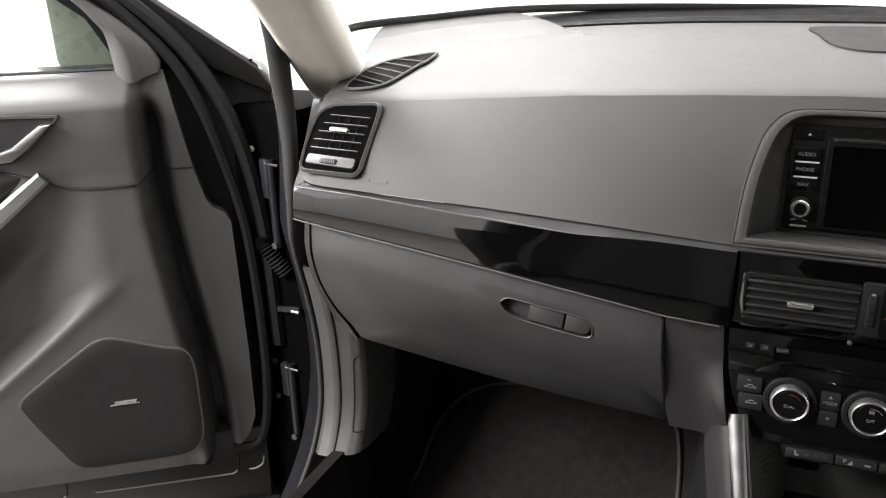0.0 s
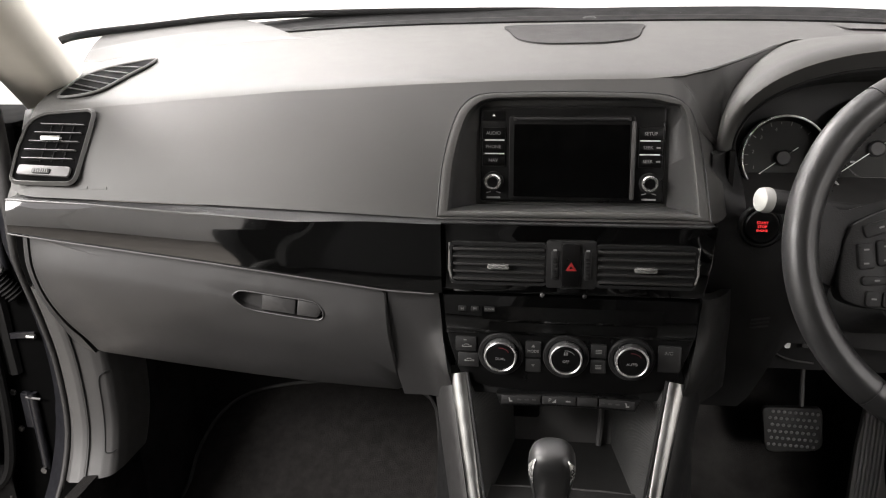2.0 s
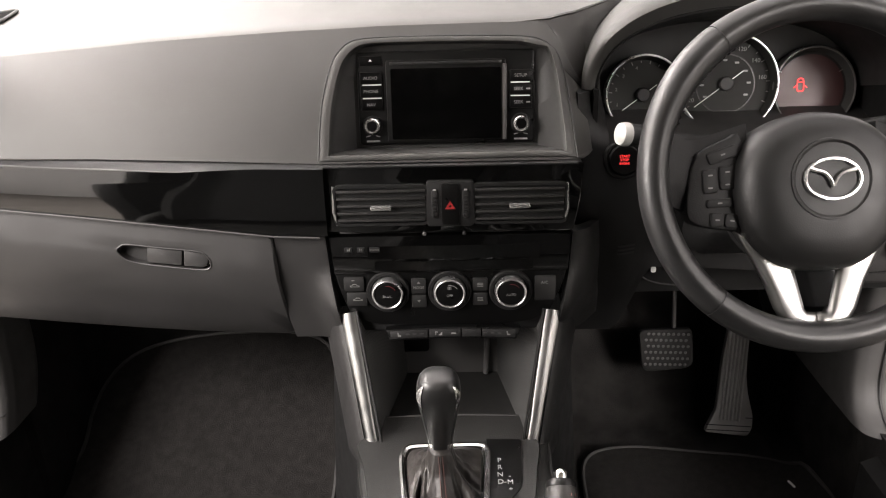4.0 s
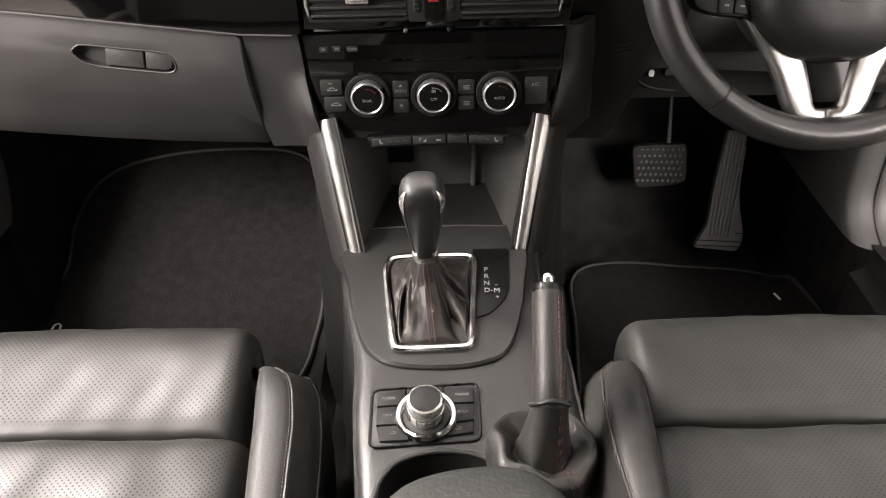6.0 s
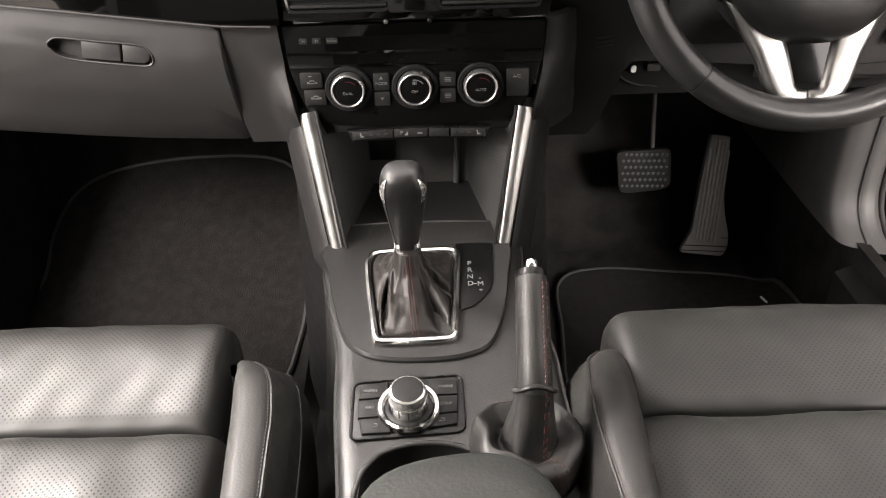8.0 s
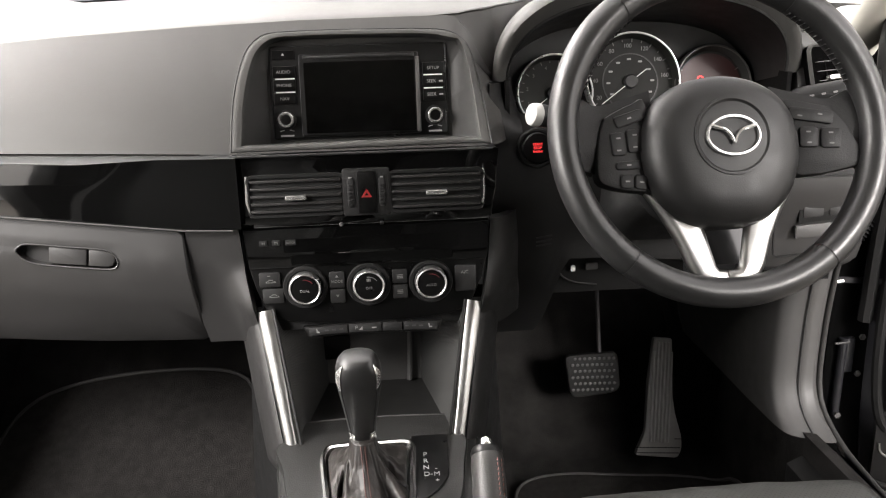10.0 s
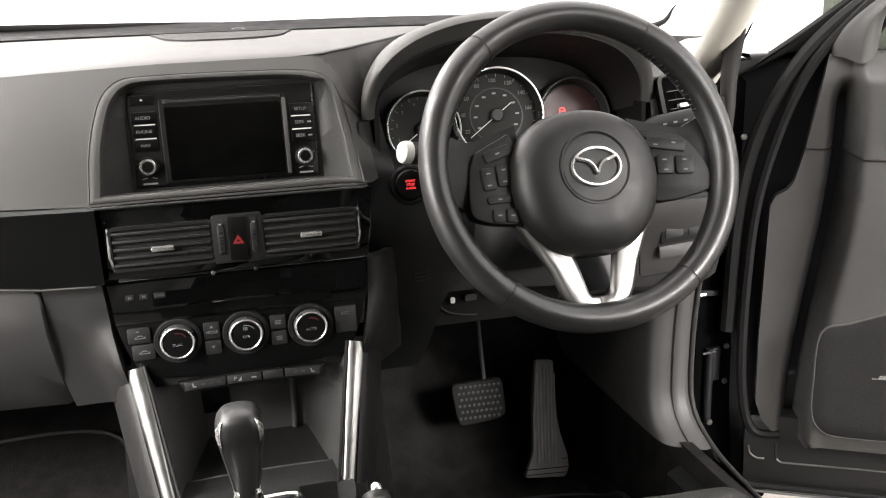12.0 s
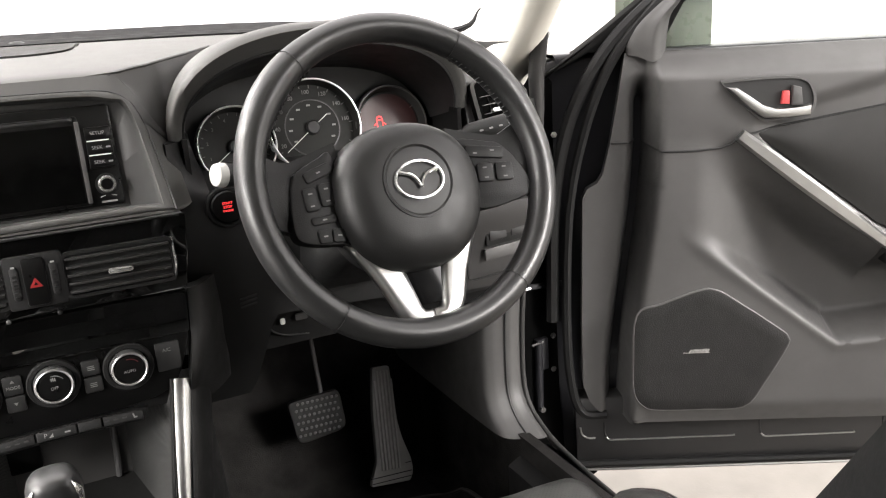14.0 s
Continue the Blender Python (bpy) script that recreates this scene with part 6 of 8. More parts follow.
menu = (("AUDIO", [(-0.053, 0.028), (-0.022, 0.036), (-0.022, 0.012), (-0.053, 0.010)]), ("NAV", [(-0.053, 0.008), (-0.022, 0.010), (-0.022, -0.016), (-0.053, -0.018)]), ("", [(-0.052, -0.020), (-0.020, -0.018), (-0.018, -0.040), (-0.048, -0.041)]),
        ("", [(-0.016, -0.020), (0.016, -0.020), (0.018, -0.036), (-0.016, -0.039)]), ("", [(0.020, -0.018), (0.053, -0.014), (0.052, -0.030), (0.020, -0.035)]), ("SETUP", [(0.022, -0.016), (0.053, -0.012), (0.054, 0.012), (0.022, 0.012)]), ("PHONE", [(0.022, 0.014), (0.054, 0.014), (0.054, 0.036), (0.022, 0.038)]), ("", [(-0.020, 0.012), (0.020, 0.014), (0.020, 0.039), (-0.020, 0.036)]))
for word, pts in menu:
    pts = squat(pts)
    bm = B()
    prism(bm, pts, RF, 0.0, 0.0045, 0.001)
    k = part("button", bm, DARK, rot)
    cx, cy = np.mean(pts, axis=0)
    if word:
        lettering("marking", word, spot(RF, cx + (0.003 if cx > 0 else -0.003), cy, 0.0047), 0.0045, DIMM, k)
    elif abs(cx) > 0.03:
        bm = B()
        tube(bm, [RF @ Vector((cx + p[0], cy + p[1], 0.0048)) for p in ((-0.003, -0.0015), (0.002, -0.0015), (0.003, 0.0), (0.002, 0.0015), (-0.001, 0.0015))], 0.0005, 4)
        part("mark", bm, DIMM, k)
bm = B()
lathe(bm, [(0.0318, 0.002), (0.0318, 0.0060), (0.0302, 0.0082), (0.0268, 0.0076), (0.0238, 0.0040)], RF, 48, caps=False)
part("ring", bm, BRIGHT, rot, "polished ring")
bm = B()
lathe(bm, [(0.0235, 0.002), (0.0235, 0.005), (0.0195, 0.0052)], RF, 40, caps=False)
part("ring_gap", bm, BLACK, rot)
bm = B()
lathe(bm, [(0.0178, 0.004), (0.0182, 0.008), (0.0183, 0.019), (0.0192, 0.0200), (0.0192, 0.0275), (0.0180, 0.0312), (0.0160, 0.0322)], RF, 48)
kn = part("knob", bm, BADGE, rot, "tall silver turning knob")
bm = B()
lathe(bm, [(0.0164, 0.0316), (0.0156, 0.0328), (0.013, 0.0334), (0.0, 0.0338)], RF, 32)
part("knob_face", bm, DARK, kn)
for j in range(12):
    a = 2 * math.pi * j / 12
    bm = B()
    tube(bm, [RF @ Vector((0.0183 * math.cos(a), 0.0183 * math.sin(a), z)) for z in (0.008, 0.0195)], 0.0006, 4)
    part("groove", bm, DARK, kn)

# armrest
arm = thing("armrest", (0.03, -0.65, 0.5), "dark leather centre armrest lid", "armrest")
bm = B()
plan = [(-0.056, -0.90), (-0.056, -0.60), (-0.053, -0.50), (-0.045, -0.462), (-0.022, -0.438), (0.020, -0.425), (0.065, -0.424), (0.098, -0.442), (0.116, -0.478), (0.128, -0.53), (0.135, -0.62), (0.135, -0.90)]
plan = resample(curve2(plan, 6, False), 72, False)
c = Vector((0.04, -0.66))
rings = []
for k, z in ((0.90, 0.585), (0.97, 0.592), (1.0, 0.615), (1.0, 0.638), (0.985, 0.652), (0.94, 0.661), (0.80, 0.667), (0.45, 0.671), (0.1, 0.672)):
    rings.append([Vector((c.x + (x - c.x) * k, c.y + (y - c.y) * (k if z > 0.64 else (1 - (1 - k) * 0.6)), z + 0.03 * max(0, -0.424 - y) * 0.3)) for x, y in plan])
loft(bm, rings)
part("lid", bm, ARML, arm, "", 60)
bm = B()
loft(bm, [[Vector((c.x + (x - c.x) * 0.88, c.y + (y - c.y) * 0.95, z)) for x, y in plan] for z in (0.50, 0.588)])
part("bin", bm, DARK, arm, "black plastic bin under the lid", 60)

# hand brake
hb = thing("hand_brake", (0.112, -0.37, 0.58), "leather-trimmed hand brake lever with red stitching and chrome button", "hand brake")
h0, h1 = Vector((0.106, -0.356, 0.650)), Vector((0.110, -0.267, 0.7245))
hd = (h1 - h0)
L = hd.length
hz_ = hd.normalized()
hx = Vector((1, 0, 0))
hx = (hx - hz_ * hx.dot(hz_)).normalized()
hy = hz_.cross(hx)


def hpt(x, y, t):
    return h0 + hd * t + hx * x + hy * y


bm = B()
rings = []
for t, r in ((-0.03, 0.0150), (0.0, 0.0166), (0.25, 0.0163), (0.55, 0.0162), (0.85, 0.0160), (0.93, 0.0154), (0.955, 0.0138)):
    rings.append([hpt(r * math.cos(a), r * 1.15 * math.sin(a), t) for a in (2 * math.pi * i / 28 for i in range(28))])
loft(bm, rings)
g = part("grip", bm, LEATHER, hb, "dark smooth leather grip", 60)
bm = B()
rings = [[hpt(r * math.cos(a), r * 1.1 * math.sin(a), t) for a in (2 * math.pi * i / 24 for i in range(24))] for t, r in ((0.935, 0.0158), (0.965, 0.0156), (1.0, 0.0140), (1.01, 0.009))]
loft(bm, rings)
part("end_collar", bm, PANEL, hb)
bm = B()
rings = [[hpt(r * math.cos(a), r * math.sin(a), t) for a in (2 * math.pi * i / 20 for i in range(20))] for t, r in ((1.0, 0.0068), (1.07, 0.0066), (1.09, 0.005), (1.095, 0.002))]
loft(bm, rings)
part("release_button", bm, CHROME, hb, "chrome release button")
sidey = -1 if hpt(0, -1, 0.5).y < hpt(0, 1, 0.5).y else 1
for off in (-0.16, 0.16):
    for i in range(22):
        t = 0.02 + 0.83 * i / 21
        a = radians(90 * sidey) + 0.62 * (-sidey) + off
        r = 0.0168
        p = hpt(r * math.cos(a), r * 1.15 * math.sin(a), t)
        q = hpt(r * math.cos(a + 0.05), r * 1.15 * math.sin(a + 0.05), t + 0.022)
        bm = B()
        tube(bm, [p, q], 0.0006, 4)
        part("stitch", bm, THREAD, g)
def boot_pt(t, a):
    """The creased boot: t = 0 at the console, 1 at the collar of the grip."""
    top_ = hpt(0, 0, 0.0)
    c = Vector((0.0985, -0.370, 0.580)).lerp(top_, smooth_interp(t, ((0, 0), (0.35, 0.10), (1, 1))))
    c.z = interp(t, ((0, 0.574), (0.12, 0.594), (0.25, 0.611), (0.33, 0.616), (0.41, 0.608), (0.50, 0.603), (0.62, 0.613), (0.80, 0.632), (1, top_.z)))
    r = interp(t, ((0, 1.0), (0.12, 1.04), (0.25, 0.98), (0.33, 0.86), (0.41, 0.66), (0.50, 0.52), (0.62, 0.46), (0.80, 0.38), (1, 0.335)))
    k = math.sin(math.pi * min(1, max(0, t))) ** 0.7
    w = 1 + k * (0.05 * math.cos(2 * a + 0.6 - 2.2 * t) + 0.025 * math.sin(5 * a + 7 * t) + 0.10 * noise.noise((2.2 * math.cos(a), 2.2 * math.sin(a), 4.0 * t)) - 0.10 * math.exp(-((t - 0.42 - 0.10 * math.sin(a + 0.6)) / 0.05) ** 2) + 0.05 * math.sin(7 * a + 5 * t) * math.exp(-((t - 0.5) / 0.18) ** 2))
    dz = k * (0.004 * math.sin(2 * a + 1.0) + 0.010 * math.exp(-((t - 0.33) / 0.10) ** 2) * math.cos(a - 3.9) + 0.004 * noise.noise((1.8 * math.cos(a) + 7, 1.8 * math.sin(a), 3.0 * t)))
    free = c + Vector((0.050 * r * w * math.cos(a), 0.056 * r * w * math.sin(a), dz))
    sgn = 1 if hy.y > 0 else -1
    return free.lerp(hpt(0.0178 * math.cos(a), 0.0202 * sgn * math.sin(a), 0.03), smooth_interp(t, ((0.62, 0.0), (0.97, 1.0))))


bm = B()
loft(bm, [[boot_pt(t, 2 * math.pi * i / 72) for i in range(72)] for t in lin(0, 1, 36)])
bt = part("boot", bm, LEATHER, hb, "creased leather boot at the foot of the lever", 80)
bm = B()
tube(bm, [hpt(0.0184 * math.cos(a), 0.0208 * math.sin(a), 0.02 + 0.01 * math.sin(3 * a)) for a in (2 * math.pi * i / 32 for i in range(32))], 0.0024, 8, True)
part("boot_collar", bm, LEATHER, bt, "gathered leather collar")
for a in (-1.10, -0.98, -0.86):
    line = [boot_pt(t, a) + Vector((0.0003, -0.0006, 0.0004)) for t in lin(0.97, 0.06, 37)]
    for i in range(0, 36, 2):
        bm = B()
        tube(bm, [line[i], line[i].lerp(line[i + 1], 0.9)], 0.0005, 5)
        part("stitch", bm, THREAD, bt)


for a in (1.98, 2.12):
    for i in range(6):
        t = 0.10 + 0.03 * i
        bm = B()
        tube(bm, [boot_pt(t, a) + Vector((0, 0, 0.0006)), boot_pt(t + 0.022, a) + Vector((0, 0, 0.0006))], 0.0006, 5)
        part("stitch", bm, THREAD, bt)


# ---------------------------------------------------------------- seats
def seat(s, label):
    st = thing("front_seat", (s * 0.385, -0.45, 0.25), label, "car seat", "front seats")
    X = lambda x: s * x

    def crease(x, y):
        k = noise.noise((x * 9, y * 7, s * 3.1)) * (0.004 if s > 0 else 0.0022) + noise.noise((x * 26 + y * 11, y * 20, 4.0)) * 0.0016
        return k

    def fold(x, y):
        """Sitting folds across the passenger cushion."""
        if s > 0:
            return 0.0
        k = 0.0
        for fx, fy, ln, hgt in ((0.300, -0.385, 0.050, 0.0045), (0.335, -0.400, 0.055, 0.0050), (0.268, -0.372, 0.040, 0.0030)):
            a_, b_ = (x - fx) * 0.75 + (y - fy) * 0.66, (x - fx) * -0.66 + (y - fy) * 0.75
            k += hgt * math.exp(-(a_ / 0.009) ** 2 - (b_ / ln) ** 2)
        return k

    prof = [(-0.190, 0.40), (-0.172, 0.46), (-0.160, 0.52), (-0.158, 0.555), (-0.164, 0.582), (-0.178, 0.600), (-0.198, 0.610), (-0.225, 0.611), (-0.255, 0.606), (-0.275, 0.600), (-0.295, 0.594), (-0.309, 0.586), (-0.316, 0.577), (-0.317, 0.562)]
    prof = [(p.x, p.y) for p in catmull([(a, b, 0) for a, b in prof], 3)]
    n = len(prof)

    def front(x, i):
        y, z = prof[int(i)]
        e = abs((x - 0.385) / 0.172)
        bow = -0.018 * (1 - e * e)
        drop = 0.012 * max(0, e) ** 26
        return (X(x), y + bow * -0.6 * (1 if y > -0.3 else 0.3) - 0.004 * e ** 16, z - drop - 0.006 * (1 - e * e) * (1 if z > 0.57 else 0) + crease(x, y) * (1 if z > 0.56 else 0))

    bm = B()
    inn = lambda y: interp(y, ((-0.40, 0.176), (-0.26, 0.192), (-0.235, 0.205), (-0.2, 0.214))) if s < 0 else 0.211
    grid(bm, lambda q, i: front(inn(prof[int(i)][0]) + (0.770 - 2 * inn(prof[int(i)][0])) * q, i), lin(0, 1, 60), range(n), (0, -0.02, -0.03))
    part("thigh_pad", bm, PERF if s < 0 else PERF_SHADED, st, "perforated leather front cushion", 60)
    prof2 = [(-0.3185, 0.560), (-0.320, 0.573), (-0.328, 0.583), (-0.350, 0.588), (-0.42, 0.585), (-0.50, 0.580), (-0.60, 0.572), (-0.70, 0.57), (-0.76, 0.57)]
    prof2 = [(p.x, p.y) for p in catmull([(a, b, 0) for a, b in prof2], 4)]

    def rear(x, i):
        y, z = prof2[int(i)]
        e = abs((x - 0.385) / 0.172)
        return (X(x), y, z - 0.003 * e ** 20 - 0.010 * (1 - e * e) * min(1, max(0, (-0.35 - y) / 0.1)) + crease(x, y) * (1.6 if z > 0.56 else 0) + fold(x, y))

    bm = B()
    grid(bm, lambda q, i: rear(inn(prof2[int(i)][0]) + (0.770 - 2 * inn(prof2[int(i)][0])) * q, i), lin(0, 1, 60), range(len(prof2)), (0, 0, -0.05))
    part("seat_pad", bm, PERF if s < 0 else PERF_SHADED, st, "perforated leather seat cushion with sitting creases", 60)
    # side bolsters
    for inner in (True, False):
        cx = (lambda x: x) if inner else (lambda x: 0.770 - x)
        if s < 0:
            t_in = ((-0.80, 0.162), (-0.469, 0.170), (-0.389, 0.179), (-0.345, 0.183), (-0.255, 0.195), (-0.243, 0.196))
            t_seam = ((-0.80, 0.124), (-0.474, 0.132), (-0.394, 0.137), (-0.339, 0.140), (-0.293, 0.149), (-0.268, 0.159), (-0.254, 0.174), (-0.243, 0.190))
            t_out = ((-0.80, 0.110), (-0.432, 0.117), (-0.351, 0.120), (-0.296, 0.125), (-0.251, 0.133), (-0.213, 0.148), (-0.192, 0.169))
        else:
            t_in = ((-0.80, 0.20), (-0.476, 0.205), (-0.410, 0.208), (-0.333, 0.213), (-0.266, 0.214), (-0.243, 0.209))
            t_seam = ((-0.80, 0.175), (-0.479, 0.171), (-0.420, 0.167), (-0.369, 0.164), (-0.316, 0.165), (-0.275, 0.170), (-0.257, 0.184), (-0.243, 0.202))
            t_out = ((-0.80, 0.132), (-0.45, 0.137), (-0.343, 0.141), (-0.28, 0.149), (-0.251, 0.156), (-0.213, 0.176), (-0.192, 0.194))
        rings = []
        for y in [-0.243, -0.2445, -0.248, -0.254, -0.262, -0.272, -0.285, -0.30, -0.32, -0.35, -0.39, -0.44, -0.5, -0.6, -0.7, -0.8]:
            i_, m_, o_ = interp(y, t_in), interp(y, t_seam), interp(y + 0.05, t_out)
            zt = smooth_interp(-y, ((0.243, 0.590), (0.258, 0.612), (0.30, 0.622)))
            sect = [(i_, 0.54), (i_, zt - 0.024), (i_ - 0.0015, zt - 0.010), (i_ * 0.85 + m_ * 0.15, zt - 0.001), (i_ * 0.6 + m_ * 0.4, zt + 0.004), (i_ * 0.25 + m_ * 0.75, zt + 0.0035), (m_, zt), (m_ * 0.9 + o_ * 0.1, zt - 0.008), (m_ * 0.45 + o_ * 0.55, zt - 0.030), (o_, zt - 0.062), (o_ + 0.001, zt - 0.075), (o_ + 0.003, 0.50), (o_ + 0.004, 0.42), (o_ + 0.012, 0.33), (0.20, 0.33)]
            rings.append([Vector((X(cx(x)), y + 0.8 * min(0.13, max(0, zt - z)), z)) for x, z in sect])
        bm = B()
        loft(bm, rings)
        bo = part("bolster", bm, LEATHER, st, "plain leather side bolster", 60)
        for idx, rad in ((6, 0.0016), (9, 0.0012)):
            bm = B()
            tube(bm, catmull([r[idx] for r in rings[1:]], 3), rad, 6)
            part("piping", bm, LEATHER, bo)
        for a_, b_, f_ in ((6, 7, 0.55), (5, 6, 0.72)):
            line = resample([tuple(r[a_].lerp(r[b_], f_)) for r in rings[2:14]], 160, False)
            for i in range(0, 104, 2):
                bm = B()
                up = Vector((0, 0, 0.0007))
                tube(bm, [Vector(line[i]) + up, Vector(line[i]).lerp(Vector(line[i + 1]), 0.85) + up], 0.0005, 4)
                part("stitch", bm, THREADG if s < 0 else THREADD, bo)
    bm = B()
    block(bm, (min(X(0.205), X(0.565)), -0.76, 0.34), (max(X(0.205), X(0.565)), -0.215, 0.565), 0.012)
    part("cushion_side", bm, LEATHER, st)
    bm = B()
    block(bm, (min(X(0.15), X(0.62)), -0.75, 0.24), (max(X(0.15), X(0.62)), -0.24, 0.50), 0.02)
    part("seat_base", bm, DARK, st)
    # backrest
    def back(u, v, front_side):
        z = 0.60 + 0.54 * v
        half = 0.235 - 0.05 * max(0, v - 0.55) ** 1.5 * 2
        x = 0.385 + half * u
        wing = 0.055 * smooth_interp(abs(u), ((0.5, 0), (0.95, 1)))
        y = -0.611 - 0.50 * (z - 0.6) + (wing if front_side else -0.13)
        rnd = 0.06 * max(0, abs(u) - 0.85) / 0.15
        y += -rnd if front_side else rnd
        zz = z - 0.03 * abs(u) ** 6 * v
        return (X(x), y, zz)

    bm = B()
    rings = []
    for v in lin(0, 1, 18):
        ring = [Vector(back(u, v, True)) for u in lin(-1, 1, 25)] + [Vector(back(u, v, False)) for u in lin(1, -1, 9)]
        rings.append(ring)
    rings.append([p.lerp(sum(rings[-1], Vector()) / len(rings[-1]), 0.45) + Vector((0, -0.008, 0.035)) for p in rings[-1]])
    loft(bm, rings)
    part("backrest", bm, BACK_DARK, st, "leather backrest, darkened to mirror dark in the lacquer strip", 60)
    return st


seat(-1, "black leather passenger seat with perforated creased cushion")
seat(1, "black leather driver seat with perforated cushion and red stitching")


# ---------------------------------------------------------------- floor mats
def mat_thing(outline, label, badge):
    ob = thing("floor_mat", (*np.mean(outline, axis=0), 0.2), label, "floor mat", "floor mats")
    line = resample(curve2(outline, 5), 90)
    c = np.mean(line, axis=0)
    lay = lambda x, y, h: Vector((x, y, cabin_floor(x, y)[2] + h))
    bm = B()
    rings = [[lay(x, y, 0.002) for x, y in line], [lay(x, y, 0.009) for x, y in line]]
    for k in (0.97, 0.85, 0.7, 0.5, 0.3, 0.1):
        rings.append([lay(c[0] + (x - c[0]) * k, c[1] + (y - c[1]) * k, 0.011) for x, y in line])
    loft(bm, rings, True, False, True)
    part("mat_surface", bm, MAT, ob, "", 60)
    bm = B()
    tube(bm, [lay(x, y, 0.008) for x, y in line], 0.0045, 6, True)
    part("binding", bm, BINDING, ob, "grey cloth edge binding")
    bx, by = badge
    BGF = frame_of(lay(bx, by, 0.011), (1, 0, 0), (0, 1, 0))
    bm = B()
    prism(bm, rrect(0.022, 0.0045, 0.002, 3), spot(BGF, 0, 0, 0, 107), 0, 0.002, 0.0008)
    part("badge", bm, WHITE, ob, "small pale badge stroke")
    bm = B()
    tube(bm, [BGF @ Vector((x, y, 0.001)) for x, y in ((0.009, -0.008), (0.010, 0.004), (0.016, 0.008), (0.022, 0.003), (0.0235, -0.007))], 0.0022, 6)
    part("badge", bm, WHITE, ob, "small pale badge hook")


mat_thing([(-0.69, 0.02), (-0.733, 0.19), (-0.733, 0.25), (-0.702, 0.325), (-0.702, 0.40), (-0.672, 0.470), (-0.60, 0.510), (-0.45, 0.53), (-0.28, 0.52), (-0.232, 0.45), (-0.216, 0.26), (-0.226, 0.17), (-0.24, 0.10), (-0.30, -0.05), (-0.5, -0.06)], "dark passenger floor mat with bound edge", (-0.708, 0.214))
mat_thing([(0.26, -0.05), (0.25, 0.30), (0.27, 0.44), (0.36, 0.475), (0.50, 0.455), (0.60, 0.44), (0.67, 0.41), (0.69, 0.34), (0.69, 0.1), (0.60, -0.05)], "dark driver floor mat with bound edge", (0.653, 0.349))

# ---------------------------------------------------------------- doors
def door(s, hinge, swing, rise, label):
    """An open front door: u runs along it from the hinge, z up, w out of its trim."""
    H = Vector((hinge[0], hinge[1], 0))
    d, nrm = Vector((s * math.cos(radians(swing)), -math.sin(radians(swing)), 0)), Vector((-s * math.sin(radians(swing)), -math.cos(radians(swing)), 0))

    def P(u, z, w=0.0):
        return H + d * u + Vector((0, 0, z + rise)) + nrm * w

    FR = lambda u, z, w=0.0: frame_of(P(u, z, w), d * s, Vector((0, 0, 1)))
    dr = thing("front_door", P(0.5, 0.3), label, "car door", "front doors")

    def m2(pts, u0, z0):
        """(u, z) points as a flat outline in the frame at u0, z0."""
        return [((u - u0) * s, z - z0) for u, z in pts]

    # painted inner skin
    bm = B()
    skin = curve2([(0.055, 0.275), (0.045, 0.40), (0.035, 0.60), (0.02, 0.85), (0.0, 1.045), (0.04, 1.075), (0.10, 1.085), (0.95, 1.085)], 5, False) + [(0.97, 1.07), (0.97, 0.285), (0.90, 0.275)]
    prism(bm, m2(skin, 0.5, 0.7), FR(0.5, 0.7), -0.14, -0.046, 0.006)
    body = part("door_shell", bm, PAINT, dr, "dark painted door shell")
    bm = B()
    lz = 0.272 if s < 0 else 0.290
    low = [(0.072, lz), (0.070, 0.44), (0.97, 0.44), (0.97, lz)]
    prism(bm, m2(low, 0.5, 0.4), FR(0.5, 0.4), -0.05, -0.004, 0.004)
    part("lower_skin", bm, SKINP, dr, "grey painted lower door skin")
    # Silver lines stand in for light caught on the pressed steel edges.
    for a, b in ((0.125, 0.375), (0.42, 0.60), (0.65, 0.90)):
        bm = B()
        tube(bm, [P(a + 0.004, 0.356, -0.0035), P(a + 0.008, 0.351, -0.0035), P(a + 0.014, 0.349, -0.0035), P(b - 0.006, 0.353, -0.0035), P(b, 0.354, -0.0035)], 0.0019, 7)
        part("pressed_bead", bm, SILVER, dr, "pressed edge, silvered for the light it catches")
        bm = B()
        tube(bm, [P(a, 0.388, -0.0045), P(a + 0.001, 0.366, -0.0045), P(a + 0.004, 0.356, -0.0045)], 0.0022, 7)
        part("pressed_bead", bm, BLACK, dr)
    bm = B()
    tube(bm, catmull([P(0.079, 0.378, -0.0035), P(0.083, 0.362, -0.0035), P(0.095, 0.354, -0.0035), P(0.108, 0.354, -0.0035)], 5), 0.0019, 7)
    part("pressed_bead", bm, SILVER, dr, "pressed edge, silvered for the light it catches")
    bm = B()
    tube(bm, [P(u, lz + 0.010 + 0.012 * max(0, u - 0.1), 0.0) for u in lin(0.06, 0.96, 12)], 0.0075, 8)
    part("bottom_seal", bm, RUBBER, dr)
    bm = B()
    tube(bm, [P(u, lz - 0.006 + 0.012 * max(0, u - 0.1), -0.006) for u in lin(0.06, 0.96, 12)], 0.0035, 8)
    part("bottom_edge", bm, SILVER, dr)
    # seal round the front and up the window frame
    sag = 0.014 if s > 0 else 0.0
    bm = B()
    tube(bm, catmull([P(0.13, 0.405, -0.004), P(0.085, 0.41, -0.004), P(0.064, 0.47, -0.004), P(0.056, 0.60, -0.004), P(0.062, 0.80, -0.004), P(0.085, 0.93, -0.004), P(0.125, 1.06 - sag, -0.004), P(0.18, 1.14 - sag, -0.004), P(0.28, 1.23 - sag, -0.004), P(0.5, 1.36 - sag, -0.02)], 5), 0.009, 8)
    part("door_seal", bm, RUBBER, dr)
    bm = B()
